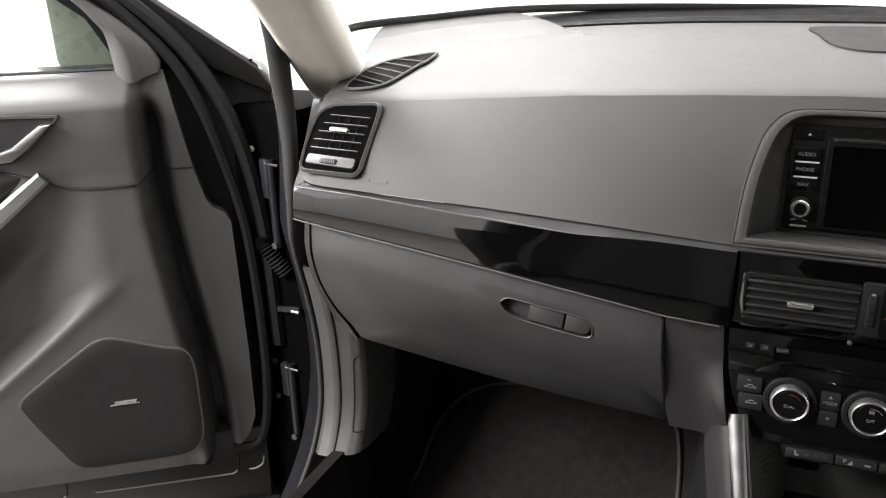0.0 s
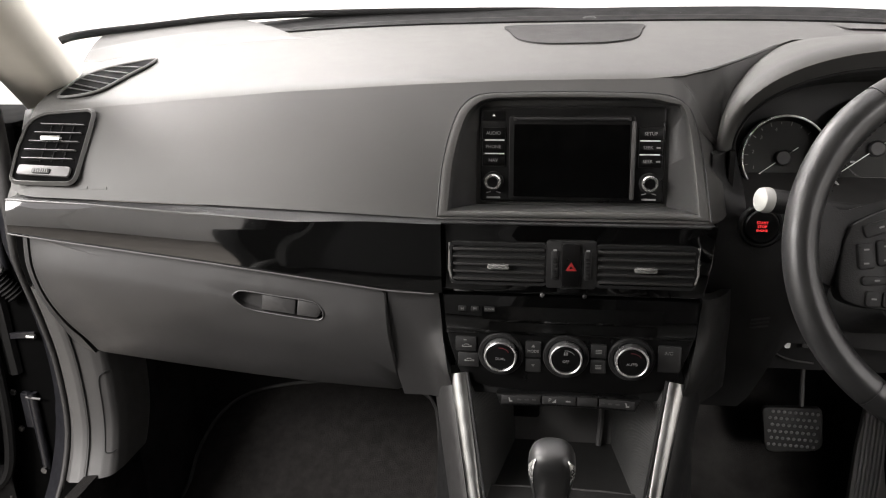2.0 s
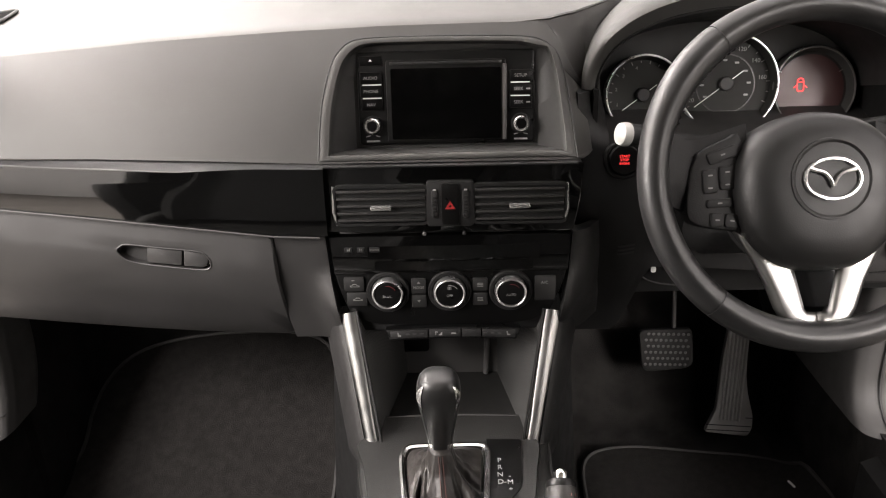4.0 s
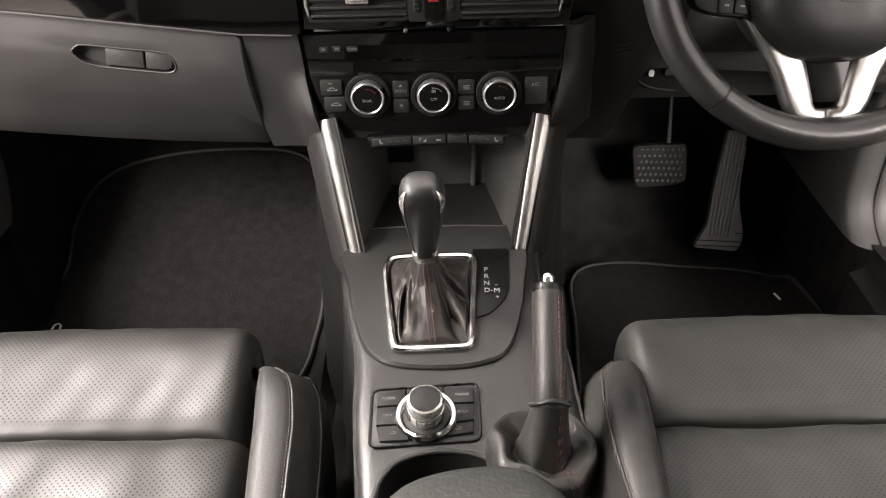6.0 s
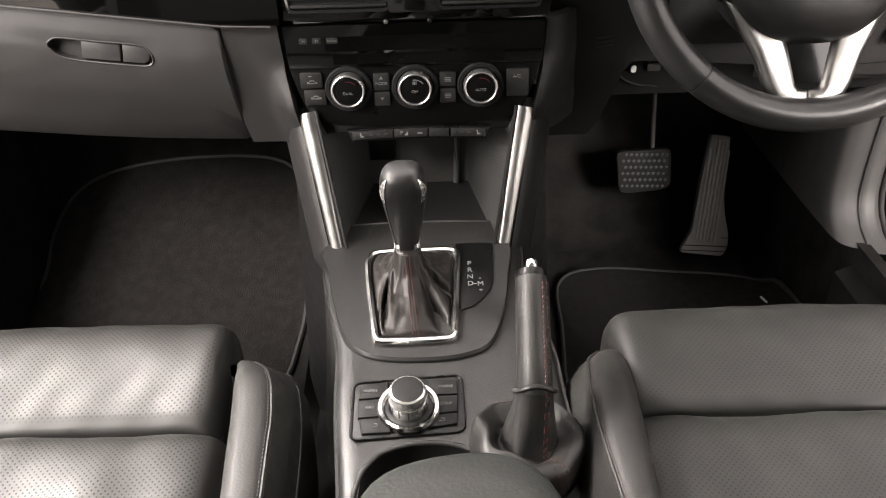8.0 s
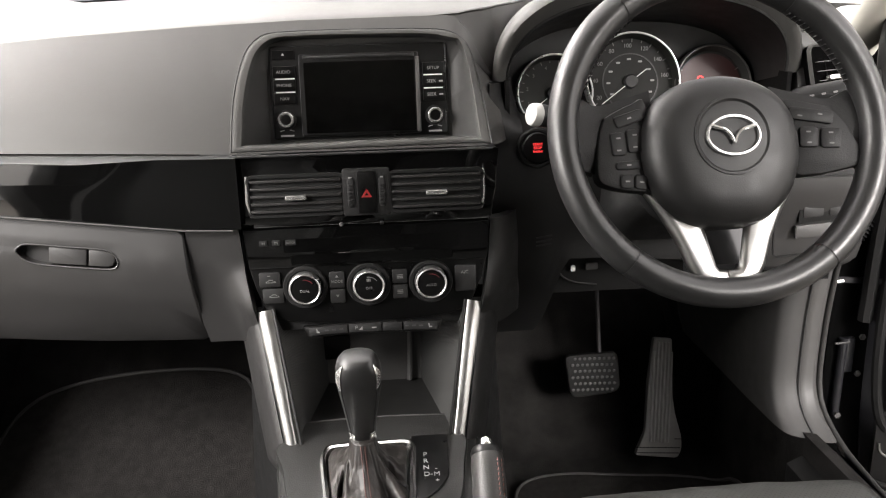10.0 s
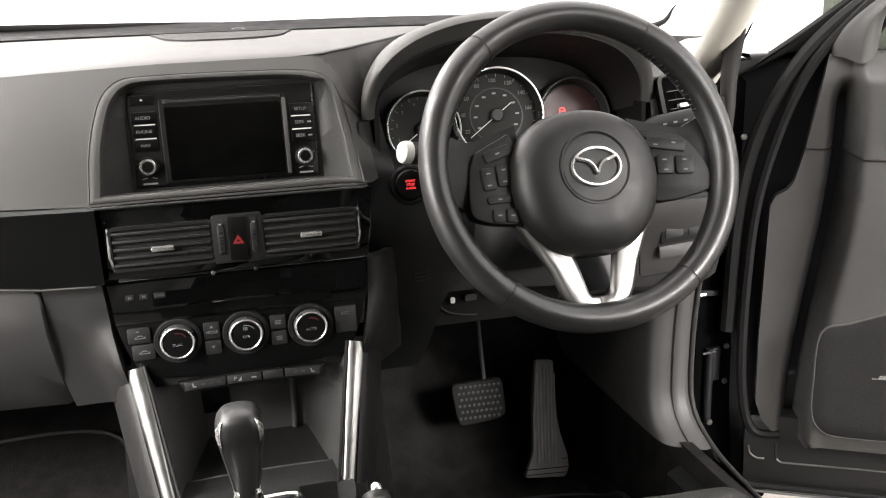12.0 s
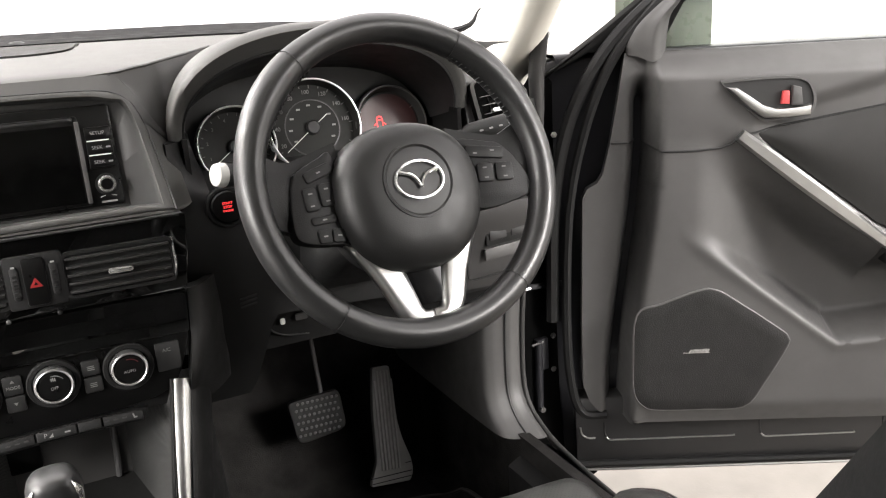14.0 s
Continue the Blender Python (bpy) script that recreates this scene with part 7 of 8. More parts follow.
    tube(bm, catmull([P(0.030, 0.60, -0.010), P(0.035, 0.80, -0.010), P(0.055, 0.95 - sag, -0.010), P(0.095, 1.06 - 1.7 * sag, -0.010), P(0.16, 1.15 - 1.9 * sag, -0.012), P(0.28, 1.245 - 2 * sag, -0.014), P(0.5, 1.38 - 2 * sag, -0.03)], 5), 0.012, 8)
    part("outer_seal", bm, RUBBER, dr)
    # window frame: sail corner and sloping post
    bm = B()
    prism(bm, m2([(-0.01, 1.03), (0.10, 1.085), (0.22, 1.085), (0.26, 1.16), (0.33, 1.215), (0.55, 1.335), (0.55, 1.40), (0.28, 1.27 - 2.3 * sag), (0.12, 1.15 - 2.3 * sag), (0.02, 1.075 - 2 * sag)], 0.2, 1.1), FR(0.2, 1.1), -0.07, -0.016, 0.004)
    part("window_frame", bm, VOID, dr, "black sloping window frame")
    bm = B()
    rim = catmull([(0.1625, 1.080, 0), (0.1622, 1.100, 0), (0.178, 1.127, 0), (0.210, 1.158, 0), (0.243, 1.182, 0), (0.285, 1.213, 0)], 5)
    lip = catmull([(0.226, 1.069, 0), (0.2285, 1.104, 0), (0.2335, 1.138, 0), (0.247, 1.159, 0), (0.262, 1.178, 0), (0.295, 1.213, 0)], 5)
    rings = []
    for a, b in zip(rim, lip):
        ring = []
        for q, w in ((0, -0.016), (0.0, 0.002), (0.06, 0.006), (0.25, 0.009), (0.45, 0.013), (0.56, 0.0185), (0.66, 0.020), (0.85, 0.013), (0.96, 0.006), (1.0, 0.0), (1.0, -0.02)):
            p = a.lerp(b, q)
            dip = -0.006 * math.exp(-((q - 0.6) / 0.2) ** 2) * max(0, 1 - (a.y - 1.08) / 0.02) if a.y < 1.1 else 0
            ring.append(P(p.x, p.y + dip, w))
        rings.append(ring)
    loft(bm, rings)
    part("sail_trim", bm, DOORP, dr, "grey corner trim behind the mirror", 50)
    bm = B()
    prism(bm, m2([(0.24, 1.06), (0.97, 1.06), (0.97, 1.45), (0.65, 1.42), (0.45, 1.33), (0.27, 1.20)], 0.5, 1.2), FR(0.5, 1.2), -0.052, -0.047)
    pane = part("window_pane", bm, TINT, dr, "clear side window glass")
    pane.visible_shadow = False
    # trim panel as one shaped skin
    A0, A1, A2 = (0.267, 0.761), (0.528, 0.560), (0.97, 0.60)
    B0, B1, B2 = (0.358, 0.934), (0.591, 0.757), (0.97, 0.715)

    def above(p, q, u, z):
        return (z - (p[1] + (q[1] - p[1]) * (u - p[0]) / (q[0] - p[0]))) * (q[0] - p[0]) / math.hypot(q[0] - p[0], q[1] - p[1])

    def sm(t):
        t = max(0.0, min(1.0, t))
        return t * t * (3 - 2 * t)

    def depth(u, z):
        side = 0.162 + 0.042 * sm((z - 0.45) / 0.5) - 0.010
        w = 0.004 + 0.046 * sm((u - side) / 0.018) - 0.068 * math.exp(-((u - side + 0.004) / 0.0135) ** 2) * sm((1.05 - z) / 0.06)
        top_roll = sm((1.088 - z) / 0.050)
        w = w * (0.05 + 0.95 * top_roll)
        w -= 0.020 * sm((0.455 - z) / 0.06) * sm((u - 0.15) / 0.05)
        # belly below the belt
        w += 0.004 * math.sin(math.pi * max(0, min(1, (z - 0.94) / 0.14))) * sm((u - 0.2) / 0.05)
        da = min(above(A0, A1, u, z), above(A1, A2, u, z) + 0.03) if u < 0.6 else above(A1, A2, u, z)
        if u < A1[0]:
            da = above(A0, A1, u, z)
        else:
            da = above(A1, A2, u, z)
        db = -above(B0, B1, u, z) if u < B1[0] else -above(B1, B2, u, z)
        pocket = sm(da / 0.032) * sm((db - 0.006) / 0.085) * sm((u - 0.27) / 0.20)
        ridge = math.exp(-(da / 0.012) ** 2) * sm((u - 0.24) / 0.05) * sm((0.70 - u) / 0.1)
        pad = sm(-db / 0.02) * sm((0.985 - z + (u - 0.36) * 0.25) / 0.03) * sm((u - 0.36) / 0.05)
        return w - 0.090 * pocket + 0.003 * ridge - 0.012 * pad

    def edge(z):
        return interp(z, ((0.405, 0.140), (0.415, 0.115), (0.435, 0.098), (0.47, 0.085), (0.60, 0.083), (0.835, 0.086), (0.852, 0.094), (0.862, 0.112), (0.876, 0.121), (0.93, 0.134), (1.0, 0.146), (1.083, 0.159)))

    bm = B()
    zs = lin(0.405, 1.083, 130)
    grid(bm, lambda v, k: (lambda u: P(u, k, depth(u, k)))(edge(k) + (0.97 - edge(k)) * v ** 1.25), lin(0, 1, 200), zs, -nrm * 0.02)
    panel = part("trim_panel", bm, DOORP, dr, "dark grey moulded door panel with a deep pull pocket", 60)
    # padded upper insert
    bm = B()
    gu = lin(0, 1, 30)

    def pad_pt(a, b):
        u = 0.350 + 0.61 * a
        lo = (B0[1] + (B1[1] - B0[1]) * (u - B0[0]) / (B1[0] - B0[0]) if u < B1[0] else 0.757 - 0.11 * (u - B1[0])) + 0.016
        hi = 0.9445 + 0.16 * (u - 0.35)
        lo = min(lo, hi - 0.004)
        z = lo + (hi - lo) * b
        return P(u, min(z, 1.04), 0.047 + 0.010 * math.sin(math.pi * b) * sm(a / 0.15))

    grid(bm, pad_pt, gu, lin(0, 1, 12), -nrm * 0.02)
    part("padded_insert", bm, PADDED, dr, "dark padded insert", 60)
    # seams
    for line in ([(0.134, 0.932), (0.165, 0.931), (0.185, 0.929), (0.195, 0.925), (0.215, 0.921)], [(0.213, 0.921), (0.26, 0.920), (0.31, 0.922), (0.328, 0.928), (0.343, 0.941), (0.40, 0.953), (0.50, 0.969), (0.60, 0.985), (0.75, 1.009)]):
        bm = B()
        tube(bm, [P(u, z, depth(u, z) + 0.0012) for u, z in resample(line, 80, False)], 0.0019, 6)
        part("seam", bm, BLACK, dr)
    # silver grab strip
    bm = B()
    ga, gb = Vector((0.340, 0.944)), Vector((0.597, 0.744))
    rings = []
    for t in lin(0, 1, 12):
        p = ga.lerp(gb, t)
        wdt = 0.008 + 0.005 * math.sin(math.pi * (0.15 + 0.8 * t))
        nn = Vector((0.199, 0.255)).normalized()
        rings.append([P(p.x + nn.x * a * wdt, p.y + nn.y * a * wdt, 0.050 + b) for a, b in ((-1, -0.02), (-1, 0.008), (-0.6, 0.013), (0.6, 0.013), (1, 0.008), (1, -0.02))])
    loft(bm, rings)
    part("grab_strip", bm, SILVER, dr, "satin silver grab strip", 40)
    bm = B()
    prism(bm, m2([(0.60, 0.76), (0.66, 0.735), (0.92, 0.715), (0.95, 0.66), (0.66, 0.67), (0.61, 0.70)], 0.7, 0.7), FR(0.7, 0.7), 0.0, 0.085, 0.012)
    part("armrest", bm, LEATHER, dr, "dark leather armrest")
    # inside handle
    bm = B()
    rec = curve2(m2([(0.306, 1.030), (0.318, 1.034), (0.40, 1.037), (0.443, 1.030), (0.458, 1.005), (0.456, 0.980), (0.44, 0.971), (0.385, 0.965), (0.365, 0.972), (0.335, 1.0)], 0.38, 1.0), 5)
    HFm = FR(0.38, 1.0, depth(0.38, 1.0))
    ring_prism(bm, rec, [(x * 0.94, y * 0.90) for x, y in rec], HFm, -0.006, 0.004)
    hd_ = part("handle_bezel", bm, DOORP, dr)
    bm = B()
    prism(bm, [(x * 0.94, y * 0.90) for x, y in rec], HFm, -0.008, 0.0008)
    part("handle_cup", bm, BLACK, hd_)
    bm = B()
    lev = [(0.313, 1.023), (0.330, 1.022), (0.350, 1.008), (0.372, 0.992), (0.395, 0.985), (0.430, 0.987), (0.449, 0.990), (0.448, 0.974), (0.41, 0.9705), (0.375, 0.972), (0.350, 0.988)]
    prism(bm, m2(lev, 0.38, 1.0), HFm, 0.0, 0.014, 0.003)
    part("handle_lever", bm, SILVER, hd_, "silver inner door handle")
    bm = B()
    prism(bm, m2([(0.402, 0.992), (0.415, 0.992), (0.414, 1.013), (0.404, 1.013)], 0.38, 1.0), HFm, 0.0, 0.009, 0.002)
    part("lock_tab", bm, REDTAB, hd_, "red lock tab")
    bm = B()
    prism(bm, m2([(0.418, 0.990), (0.436, 0.990), (0.432, 1.018), (0.418, 1.022)], 0.38, 1.0), HFm, 0.0, 0.010, 0.002)
    part("lock_tab", bm, DOORP, hd_)
    # speaker grille
    gr = curve2([(0.176, 0.628), (0.220, 0.648), (0.285, 0.671), (0.312, 0.670), (0.340, 0.654), (0.424, 0.594), (0.440, 0.578), (0.440, 0.560), (0.405, 0.492), (0.370, 0.443), (0.30, 0.439), (0.218, 0.440), (0.190, 0.450), (0.173, 0.478), (0.171, 0.54)], 4)
    bm = B()
    c0 = np.mean(gr, axis=0)

    def lay(k, h):
        return [P(c0[0] + (u - c0[0]) * k, c0[1] + (z - c0[1]) * k, depth(max(c0[0] + (u - c0[0]) * k, 0.186 + 0.042 * sm((z - 0.45) / 0.5)), c0[1] + (z - c0[1]) * k) + h) for u, z in gr]

    loft(bm, [lay(1.0, -0.004), lay(1.0, 0.003), lay(0.985, 0.004), lay(0.8, 0.004), lay(0.5, 0.004), lay(0.2, 0.004)])
    spk = part("speaker_grille", bm, MESHG, dr, "dark fine-ribbed speaker grille", 50)
    bm = B()
    tube(bm, lay(1.005, 0.001), 0.0026, 6, True)
    part("grille_rim", bm, DOORP, dr)
    bm = B()
    bu, bz = 0.284, 0.558
    for i in range(4):
        prism(bm, [(-0.0045 + 0.0012, 0.003), (0.0045 + 0.0012, 0.003), (0.0045 - 0.0012, -0.003), (-0.0045 - 0.0012, -0.003)], FR(bu - 0.011 + 0.0085 * i, bz, depth(0.29, 0.535) + 0.003) @ Matrix.Translation((0, 0, 0)), 0, 0.003)
    prism(bm, [(-0.026, -0.0026), (0.020, -0.0026), (0.020, -0.0042), (-0.026, -0.0042)], FR(bu, bz, depth(0.29, 0.535) + 0.003), 0, 0.003)
    part("speaker_badge", bm, BADGE, spk, "small plain silver badge bar")
    # outside mirror seen through the window
    bm = B()
    MF = FR(0.240, 1.150, -0.085) if s > 0 else FR(0.272, 1.166, -0.085)
    rings = []
    for k, z in ((0.55, -0.10), (0.85, -0.075), (1.0, -0.03), (1.0, -0.004), (0.97, 0.0)):
        rings.append([MF @ Vector((x * k, y * k, z)) for x, y in rrect(0.175, 0.24 if s > 0 else 0.20, 0.045, 8)])
    loft(bm, rings)
    mir = part("mirror", bm, PEARL, dr, "outside mirror in a pale housing")
    bm = B()
    prism(bm, rrect(0.168 if s > 0 else 0.100, 0.225 if s > 0 else 0.178, 0.02, 6), MF, -0.002, 0.002, 0.001)
    part("mirror_glass", bm, MIRRORG, mir, "mirror glass with a dim green reflection painted in")
    # hinges, strap and cable boot between door and body
    jx, jy, jr = (0.80, 0.285, 0.0) if s > 0 else (0.865, 0.195, 0.035)
    J = lambda x, z, y=0.0: Vector((s * (jx + x), jy + y, z + jr))
    for z in (0.53, 0.90):
        bm = B()
        block(bm, (min(s * (jx + 0.008), s * (jx + 0.034)), jy - 0.004, z - 0.035 + jr), (max(s * (jx + 0.008), s * (jx + 0.034)), jy + 0.03, z + 0.03 + jr), 0.004)
        hi_ = part("hinge", bm, PAINT, dr, "painted steel hinge")
        bm = B()
        tube(bm, [J(0.012, z - 0.12, 0.0), J(0.012, z + 0.03, 0.0)], 0.008, 12)
        part("hinge_pin", bm, PAINT, hi_)
        bm = B()
        tube(bm, [J(-0.006, z + 0.022, -0.006), J(0.020, z + 0.024, -0.006)], 0.0022, 6)
        part("hinge_edge", bm, EDGE, hi_, "bare bright edge")
        bm = B()
        lathe(bm, [(0.006, 0), (0.006, 0.005), (0, 0.006)], frame_of(J(0.012, z - 0.115, -0.008), (1, 0, 0), (0, 0, 1)), 6)
        part("bolt", bm, EDGE, hi_)
    bm = B()
    loft(bm, [[J(x, 0.668 - 0.10 * (x - 0.01) + dz, -0.004 + dy_) for dz, dy_ in ((-0.005, -0.002), (0.005, -0.002), (0.005, 0.002), (-0.005, 0.002))] for x in (-0.02, 0.10)])
    part("check_strap", bm, PAINT, dr, "steel check strap")
    bm = B()
    tube(bm, [J(-0.022, 0.668, -0.008), J(-0.008, 0.669, -0.008)], 0.004, 8)
    part("strap_pin", bm, SILVER, dr)
    bm = B()
    pts = catmull([J(0.045, 0.795), J(0.026, 0.775, -0.010), J(0.0, 0.735)], 16)
    tube(bm, pts, [0.013 + (0.003 if i % 2 else -0.002) for i in range(len(pts))], 12)
    part("cable_boot", bm, RUBBER, dr, "corrugated rubber cable boot")
    # Upper bolts wear a pale paint in place of the zinc's glint.
    for x, z in ((0.055 if s > 0 else 0.0455, 0.945), (0.052, 0.865), (0.045, 0.56), (0.045, 0.49)):
        bm = B()
        lathe(bm, [(0.0055, 0), (0.0055, 0.004), (0, 0.005)], frame_of(J(x, z, 0.0), (1, 0, 0), (0, 0, 1)), 6)
        part("bolt", bm, PEARL if z > 0.8 else EDGE, dr, "bright bolt")
    return dr


door(1, (0.80, 0.27), 30.0, 0.0, "open driver door with grey trim, silver handle and speaker")
door(-1, (-0.8676, 0.2063), 36.6, 0.032, "open passenger door with grey trim, silver handle and speaker")

# ---------------------------------------------------------------- pillars, jambs, sills, windscreen
for s, nm in ((-1, "left"), (1, "right")):
    bm = B()
    axis = [(0.80, 0.36, 1.03), (0.765, 0.24, 1.11), (0.715, 0.09, 1.205), (0.665, -0.07, 1.31), (0.61, -0.24, 1.42)]
    rings = []
    for x, y, z in axis:
        ring = []
        for a in lin(0, 2 * math.pi * 17 / 18, 18):
            c, sn = math.cos(a), math.sin(a)
            wide = (0.039, 0.0175) if s > 0 else (0.034, -0.056)
            dx, dy_ = (0.052, 0.0175) if c < 0 else wide
            ring.append(Vector((s * (x + dx * c), y + dy_ * c + 0.045 * sn * 0.6, z + 0.030 * sn + 0.02 * c * 0.2)))
        rings.append(ring)
    loft(bm, rings)
    structure("pillar_trim_" + nm, bm, CREAM, "cream fabric-look trim over the windscreen pillar", "pillar trim", angle=60)
    # seal line of the door opening, one for each side as the car is built
    if s < 0:
        x0 = 0.785
        line = [(-0.40, 1.42), (-0.24, 1.36), (-0.09, 1.295), (0.036, 1.220), (0.072, 1.186), (0.104, 1.141), (0.118, 1.100), (0.123, 1.059), (0.124, 1.009), (0.121, 0.974), (0.112, 0.915), (0.108, 0.870), (0.118, 0.823), (0.133, 0.769), (0.149, 0.682), (0.148, 0.577), (0.124, 0.514), (0.088, 0.470), (0.02, 0.425), (-0.10, 0.395), (-0.40, 0.38), (-0.95, 0.38)]
    else:
        x0 = 0.755
        line = [(-0.29, 1.42), (-0.045, 1.29), (0.128, 1.174), (0.160, 1.140), (0.178, 1.109), (0.187, 1.062), (0.186, 1.004), (0.190, 0.945), (0.198, 0.880), (0.224, 0.786), (0.243, 0.697), (0.254, 0.585), (0.245, 0.474), (0.172, 0.426), (0.072, 0.410), (0.003, 0.404), (-0.2, 0.395), (-0.95, 0.39)]
    lean = lambda z: 0.42 * max(0, z - 1.12)
    curve = resample([tuple(p) for p in catmull([(x0 - lean(z), y, z) for y, z in line], 6)], 90, False)
    seal_y = lambda z: interp(z, sorted((q[2], q[1]) for q in curve if q[1] > 0.02 and q[2] < 1.1))
    bm = B()
    tube(bm, [Vector((s * (x + 0.002), y, z)) for x, y, z in curve], [interp(z, ((0.40, 0.0045), (0.85, 0.005), (1.0, 0.009), (1.10, 0.0115), (1.4, 0.0125))) * ((1.22 if s > 0 else 1.33) if z > 0.95 else 1.0) for x, y, z in curve], 10)
    structure("opening_seal_" + nm, bm, SEALG, "grey rubber seal round the door opening", "seal", angle=60)
    # painted flange of the body outside the seal
    bm = B()
    rows_ = [[], [], [], []]
    for i, (x, y, z) in enumerate(curve):
        p, q = curve[max(0, i - 1)], curve[min(len(curve) - 1, i + 1)]
        ty, tz = q[1] - p[1], q[2] - p[2]
        l_ = math.hypot(ty, tz)
        ny, nz = -tz / l_, ty / l_
        for row, (dx, dn) in zip(rows_, ((0.002, 0.0), (0.010, 0.004), (0.020, 0.022), (0.060, 0.055)) if s < 0 else ((0.002, 0.0), (0.006, 0.004), (0.012, 0.022), (0.030, 0.055))):
            row.append(Vector((s * (x + dx), y + ny * dn, z + nz * dn)))
    loft(bm, rows_, False)
    structure("body_flange_" + nm, bm, PAINT, "dark painted flange of the door opening", "body flange", angle=60)
    # hinge pillar, near-black to paint in the shade of the door gap
    bm = B()
    yp = 0.200 if s < 0 else 0.290
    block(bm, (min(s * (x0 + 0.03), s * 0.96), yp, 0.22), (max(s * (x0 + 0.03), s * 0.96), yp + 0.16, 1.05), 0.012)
    structure("hinge_pillar_" + nm, bm, DEEP, "hinge pillar of the door opening, near-black for the shade there", "pillar")
    bm = B()
    grid(bm, lambda u, v: (s * (x0 + 0.02 - 0.10 + 0.12 * v), seal_y(0.47) - 0.06 - 1.1 * u, 0.385 + 0.02 * math.sin(math.pi * v) - 0.10 * max(0, v - 0.75)), lin(0, 1, 12), lin(0, 1, 10), (0, 0, -0.25))
    structure("sill_" + nm, bm, DARK, "dark plastic door sill trim", "sill", angle=50)
    # kick panel: a band beside the seal, then the panel turning into the footwell
    bm = B()
    lo_ = 0.49 if s < 0 else 0.425

    def kick(u, v, s=s, x0=x0, seal_y=seal_y, lo_=lo_):
        z = lo_ + (0.82 - lo_) * u + 0.012 * v * (1 - u)
        x = x0 - interp(v, ((0, 0.0), (0.12, 0.012), (0.24, 0.028), (0.30, 0.036), (0.34, 0.039), (0.44, 0.060), (0.50, 0.072), (0.54, 0.078), (0.60, 0.083), (0.75, 0.088), (1, 0.094)))
        y = seal_y(z) + interp(v, ((0, 0.004), (0.12, -0.006), (0.24, -0.008), (0.30, -0.006), (0.34, -0.003), (0.44, 0.002), (0.50, 0.008), (0.54, 0.016), (0.60, 0.036), (0.75, 0.13), (1, 0.42)))
        return (s * x, y, z)

    grid(bm, kick, lin(0, 1, 24), lin(0, 0.70 if s < 0 else 1, 50), (s * 0.004, 0.012, 0))
    kp = structure("kick_panel_" + nm, bm, KICK, "grey plastic kick panel beside the footwell", "kick panel", angle=60)
    bm = B()
    tube(bm, [Vector(kick(u, 0.325)) + Vector((0, -0.0004, 0)) for u in lin(0.0, 1, 20)], 0.0016, 6)
    part("panel_seam", bm, BLACK, kp)
    if s < 0:
        bm = B()
        ring = [(0.10, 0.53), (0.10, 0.47), (0.14, 0.445), (0.42, 0.445), (0.49, 0.455), (0.51, 0.49), (0.51, 0.54)]
        tube(bm, [Vector(kick(u, v)) + Vector((-s * 0.0004, -0.0004, 0)) for u, v in resample(curve2(ring, 5, False), 40, False)], 0.0010, 6)
        part("cover_seam", bm, BLACK, kp)
    bm = B()
    grid(bm, lambda u, v: (s * (x0 - 0.08 + 0.01 * v), seal_y(0.6) + (0.06 if s < 0 else 0.25) + 0.7 * u, 0.2 + 0.6 * v), lin(0, 1, 6), lin(0, 1, 6), (s * 0.02, 0, 0))
    structure("footwell_side_" + nm, bm, CARPET, "dark carpet on the footwell side", "carpet")
    bm = B()
    grid(bm, lambda u, v: (s * (x0 - (0.052 + 0.014 * v if s > 0 else 0.056 + 0.012 * v)), seal_y(0.47) - 0.75 + 1.5 * u, lo_ + 0.01 - 0.27 * v), lin(0, 1, 10), lin(0, 1, 5), (s * 0.02, 0, 0))
    structure("sill_side_" + nm, bm, CARPET, "dark carpet below the kick panel", "carpet")
    # rounded end of the dashboard, up to the seal, darkened as shade on the right
    bm = B()

    def dash_end(u, v, s=s, x0=x0, seal_y=seal_y):
        z = 0.775 + (0.305 if s < 0 else 0.262) * u
        ye = 0.050 + end_round(0.732) + 0.05 * max(0, (z - 0.98) / 0.1) + 0.05 * max(0, (0.87 - z) / 0.1) ** 1.5
        y1 = seal_y(z) - 0.004
        xe = 0.728 if s < 0 else 0.692
        if s > 0:
            ye = max(ye, 0.10)
        k = math.sin(math.pi / 2 * v)
        return (s * (xe + (x0 - 0.012 - xe) * k), ye + (max(y1, ye + 0.01) - ye) * (1 - math.cos(math.pi / 2 * v)), z - 0.012 * v * u ** 6)

    grid(bm, dash_end, lin(0, 1, 24), lin(0, 1, 12), (0, 0.03, 0))
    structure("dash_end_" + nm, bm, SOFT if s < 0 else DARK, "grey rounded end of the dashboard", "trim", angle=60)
bm = B()
block(bm, (-0.76, 0.95, 0.2), (0.76, 1.0, 1.12), 0.01)
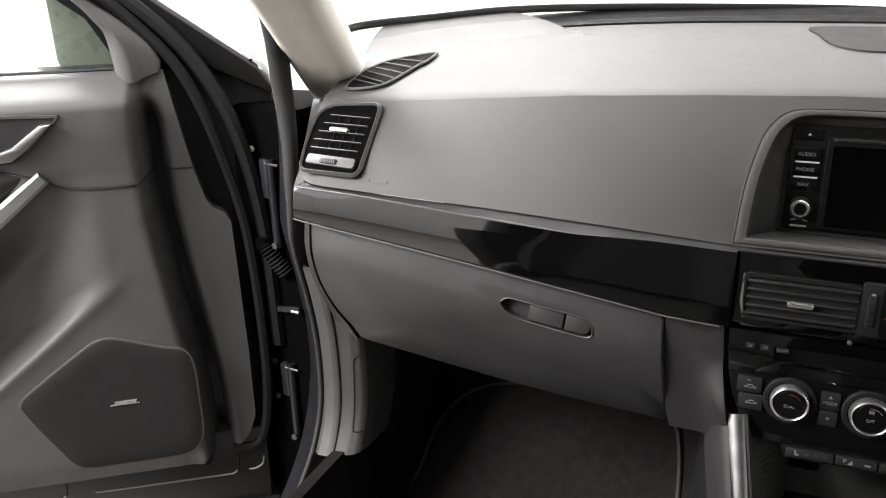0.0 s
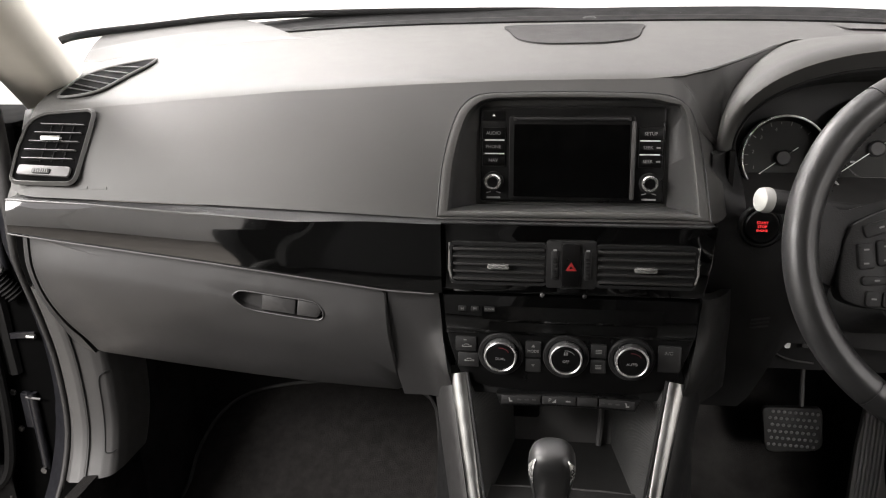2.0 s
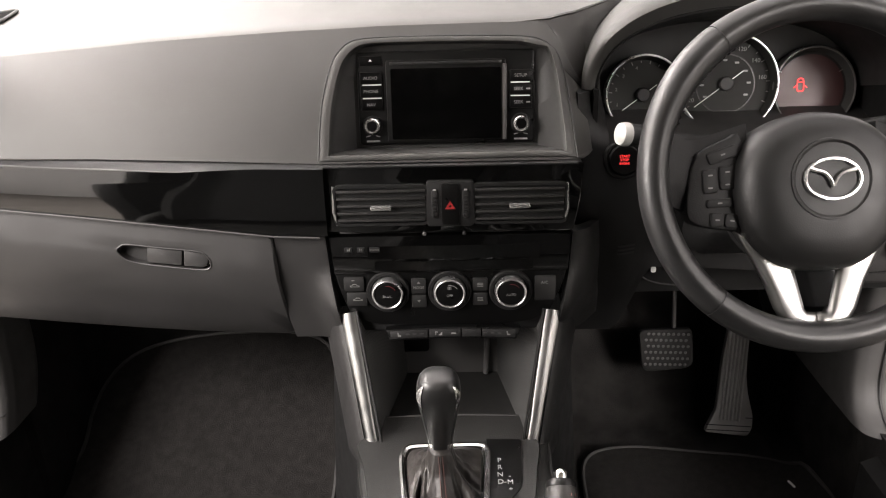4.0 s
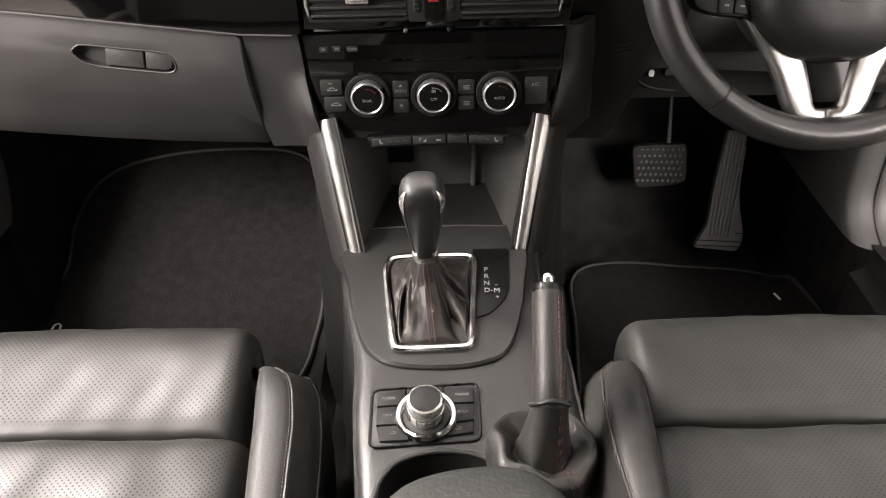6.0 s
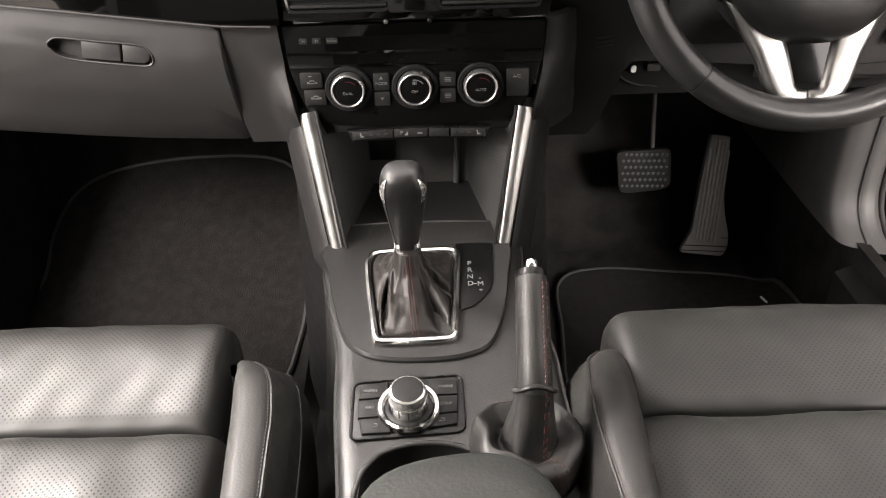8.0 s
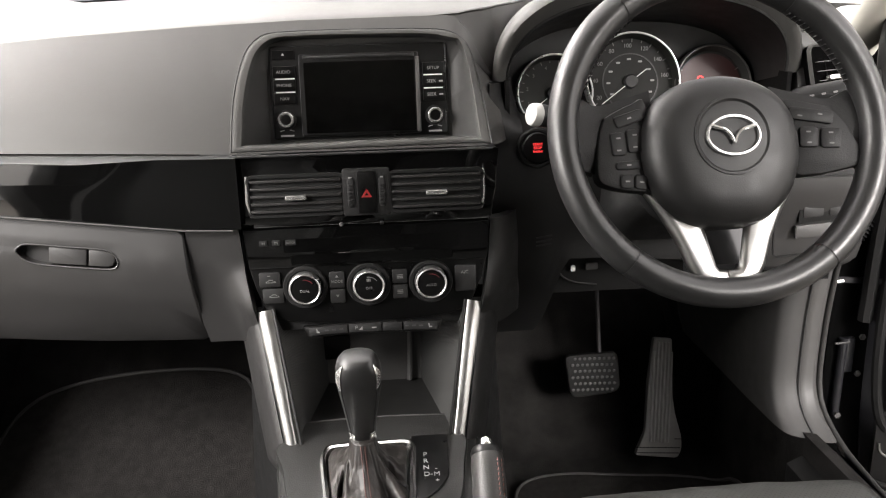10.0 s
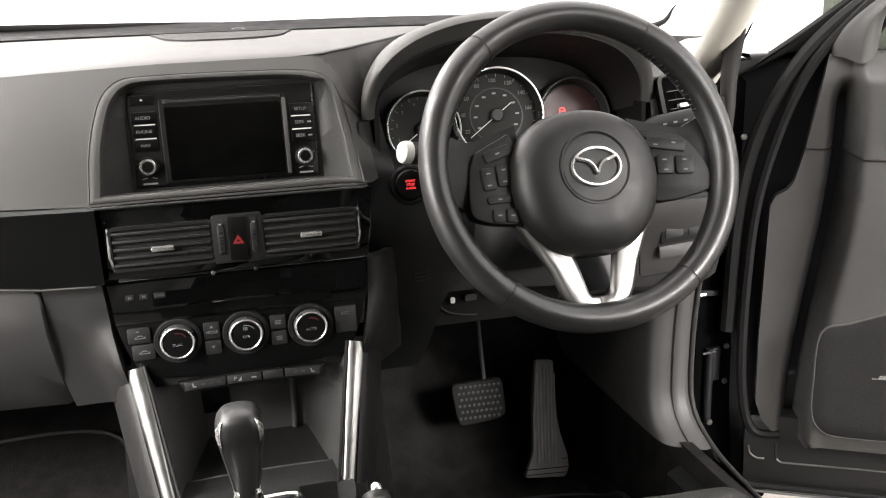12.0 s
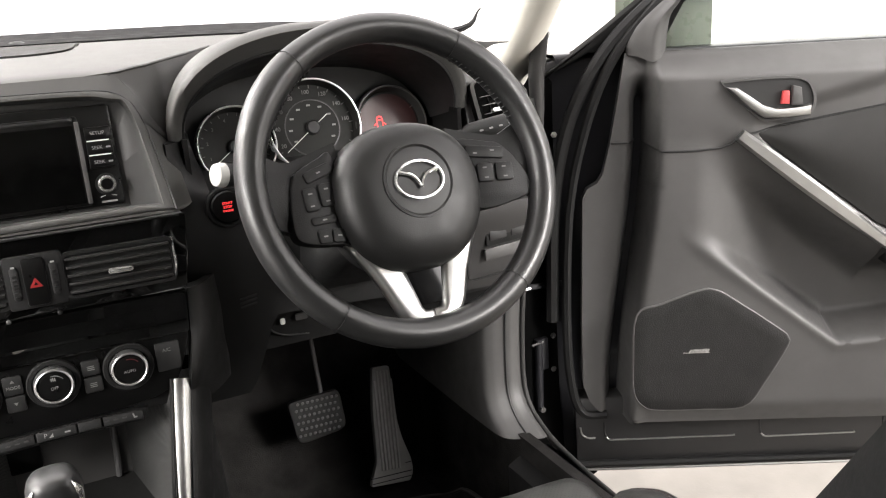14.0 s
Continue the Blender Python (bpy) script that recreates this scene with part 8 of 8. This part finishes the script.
structure("bulkhead", bm, BLACK, "black bulkhead behind the footwells", "wall")


def screen(u, v):
    x0, y0, z0 = 0.76 * u, 0.66 - 0.24 * abs(u) ** 2.5, 1.135 - 0.03 * abs(u) ** 3
    x1, y1, z1 = 0.60 * u, -0.20 - 0.05 * abs(u) ** 2, 1.46 - 0.03 * abs(u) ** 3
    return (x0 + (x1 - x0) * v, y0 + (y1 - y0) * v, z0 + (z1 - z0) * v + 0.03 * math.sin(math.pi * v))


bm = B()
grid(bm, screen, lin(-1.14, 1.14, 37), lin(0, 1.05, 13), (0, 0.003, 0.004))
ws = structure("windscreen", bm, GLASS, "clear curved windscreen", "windscreen", angle=60)
ws.visible_shadow = False
bm = B()
grid(bm, lambda u, v: Vector(screen(u, 0.045 * v)) + Vector((0, -0.002, -0.006)), lin(-1, 1, 41), lin(-0.5, 1, 4), (0, 0.001, 0.003))
structure("windscreen_band", bm, FRIT, "black printed band along the foot of the windscreen", "glass band")
bm = B()
foot = [(0.835, 0.355, 1.146), (0.80, 0.386, 1.158), (0.70, 0.464, 1.166), (0.58, 0.540, 1.174), (0.39, 0.615, 1.174), (0.11, 0.660, 1.170)]
tube(bm, catmull([(-x, y, z) for x, y, z in foot] + [(0.02, 0.664, 1.166)], 6), 0.0065, 8)
structure("windscreen_seal", bm, VOID, "black seal along the foot of the windscreen", "seal", angle=60)
bm = B()
tube(bm, catmull([(0.15, 0.76, 1.115), (0.50, 0.68, 1.120), (0.78, 0.52, 1.130), (0.835, 0.49, 1.172)], 6), [0.007] * 12 + [0.007, 0.006, 0.005, 0.004, 0.003, 0.002, 0.001], 6)
tagged(part("wiper_blade", bm, RUBBER), "black wiper blade resting outside the windscreen", "wiper")
bm = B()
lathe(bm, [(0.022, 0), (0.018, 0.006), (0.008, 0.010), (0, 0.011)], frame_of((0.03, 0.60, 1.150), (1, 0, 0), (0, 1, 0)), 16, sy=0.6)
tagged(part("light_sensor", bm, BLACK), "small black dome sensor on the dashboard edge", "sensor")
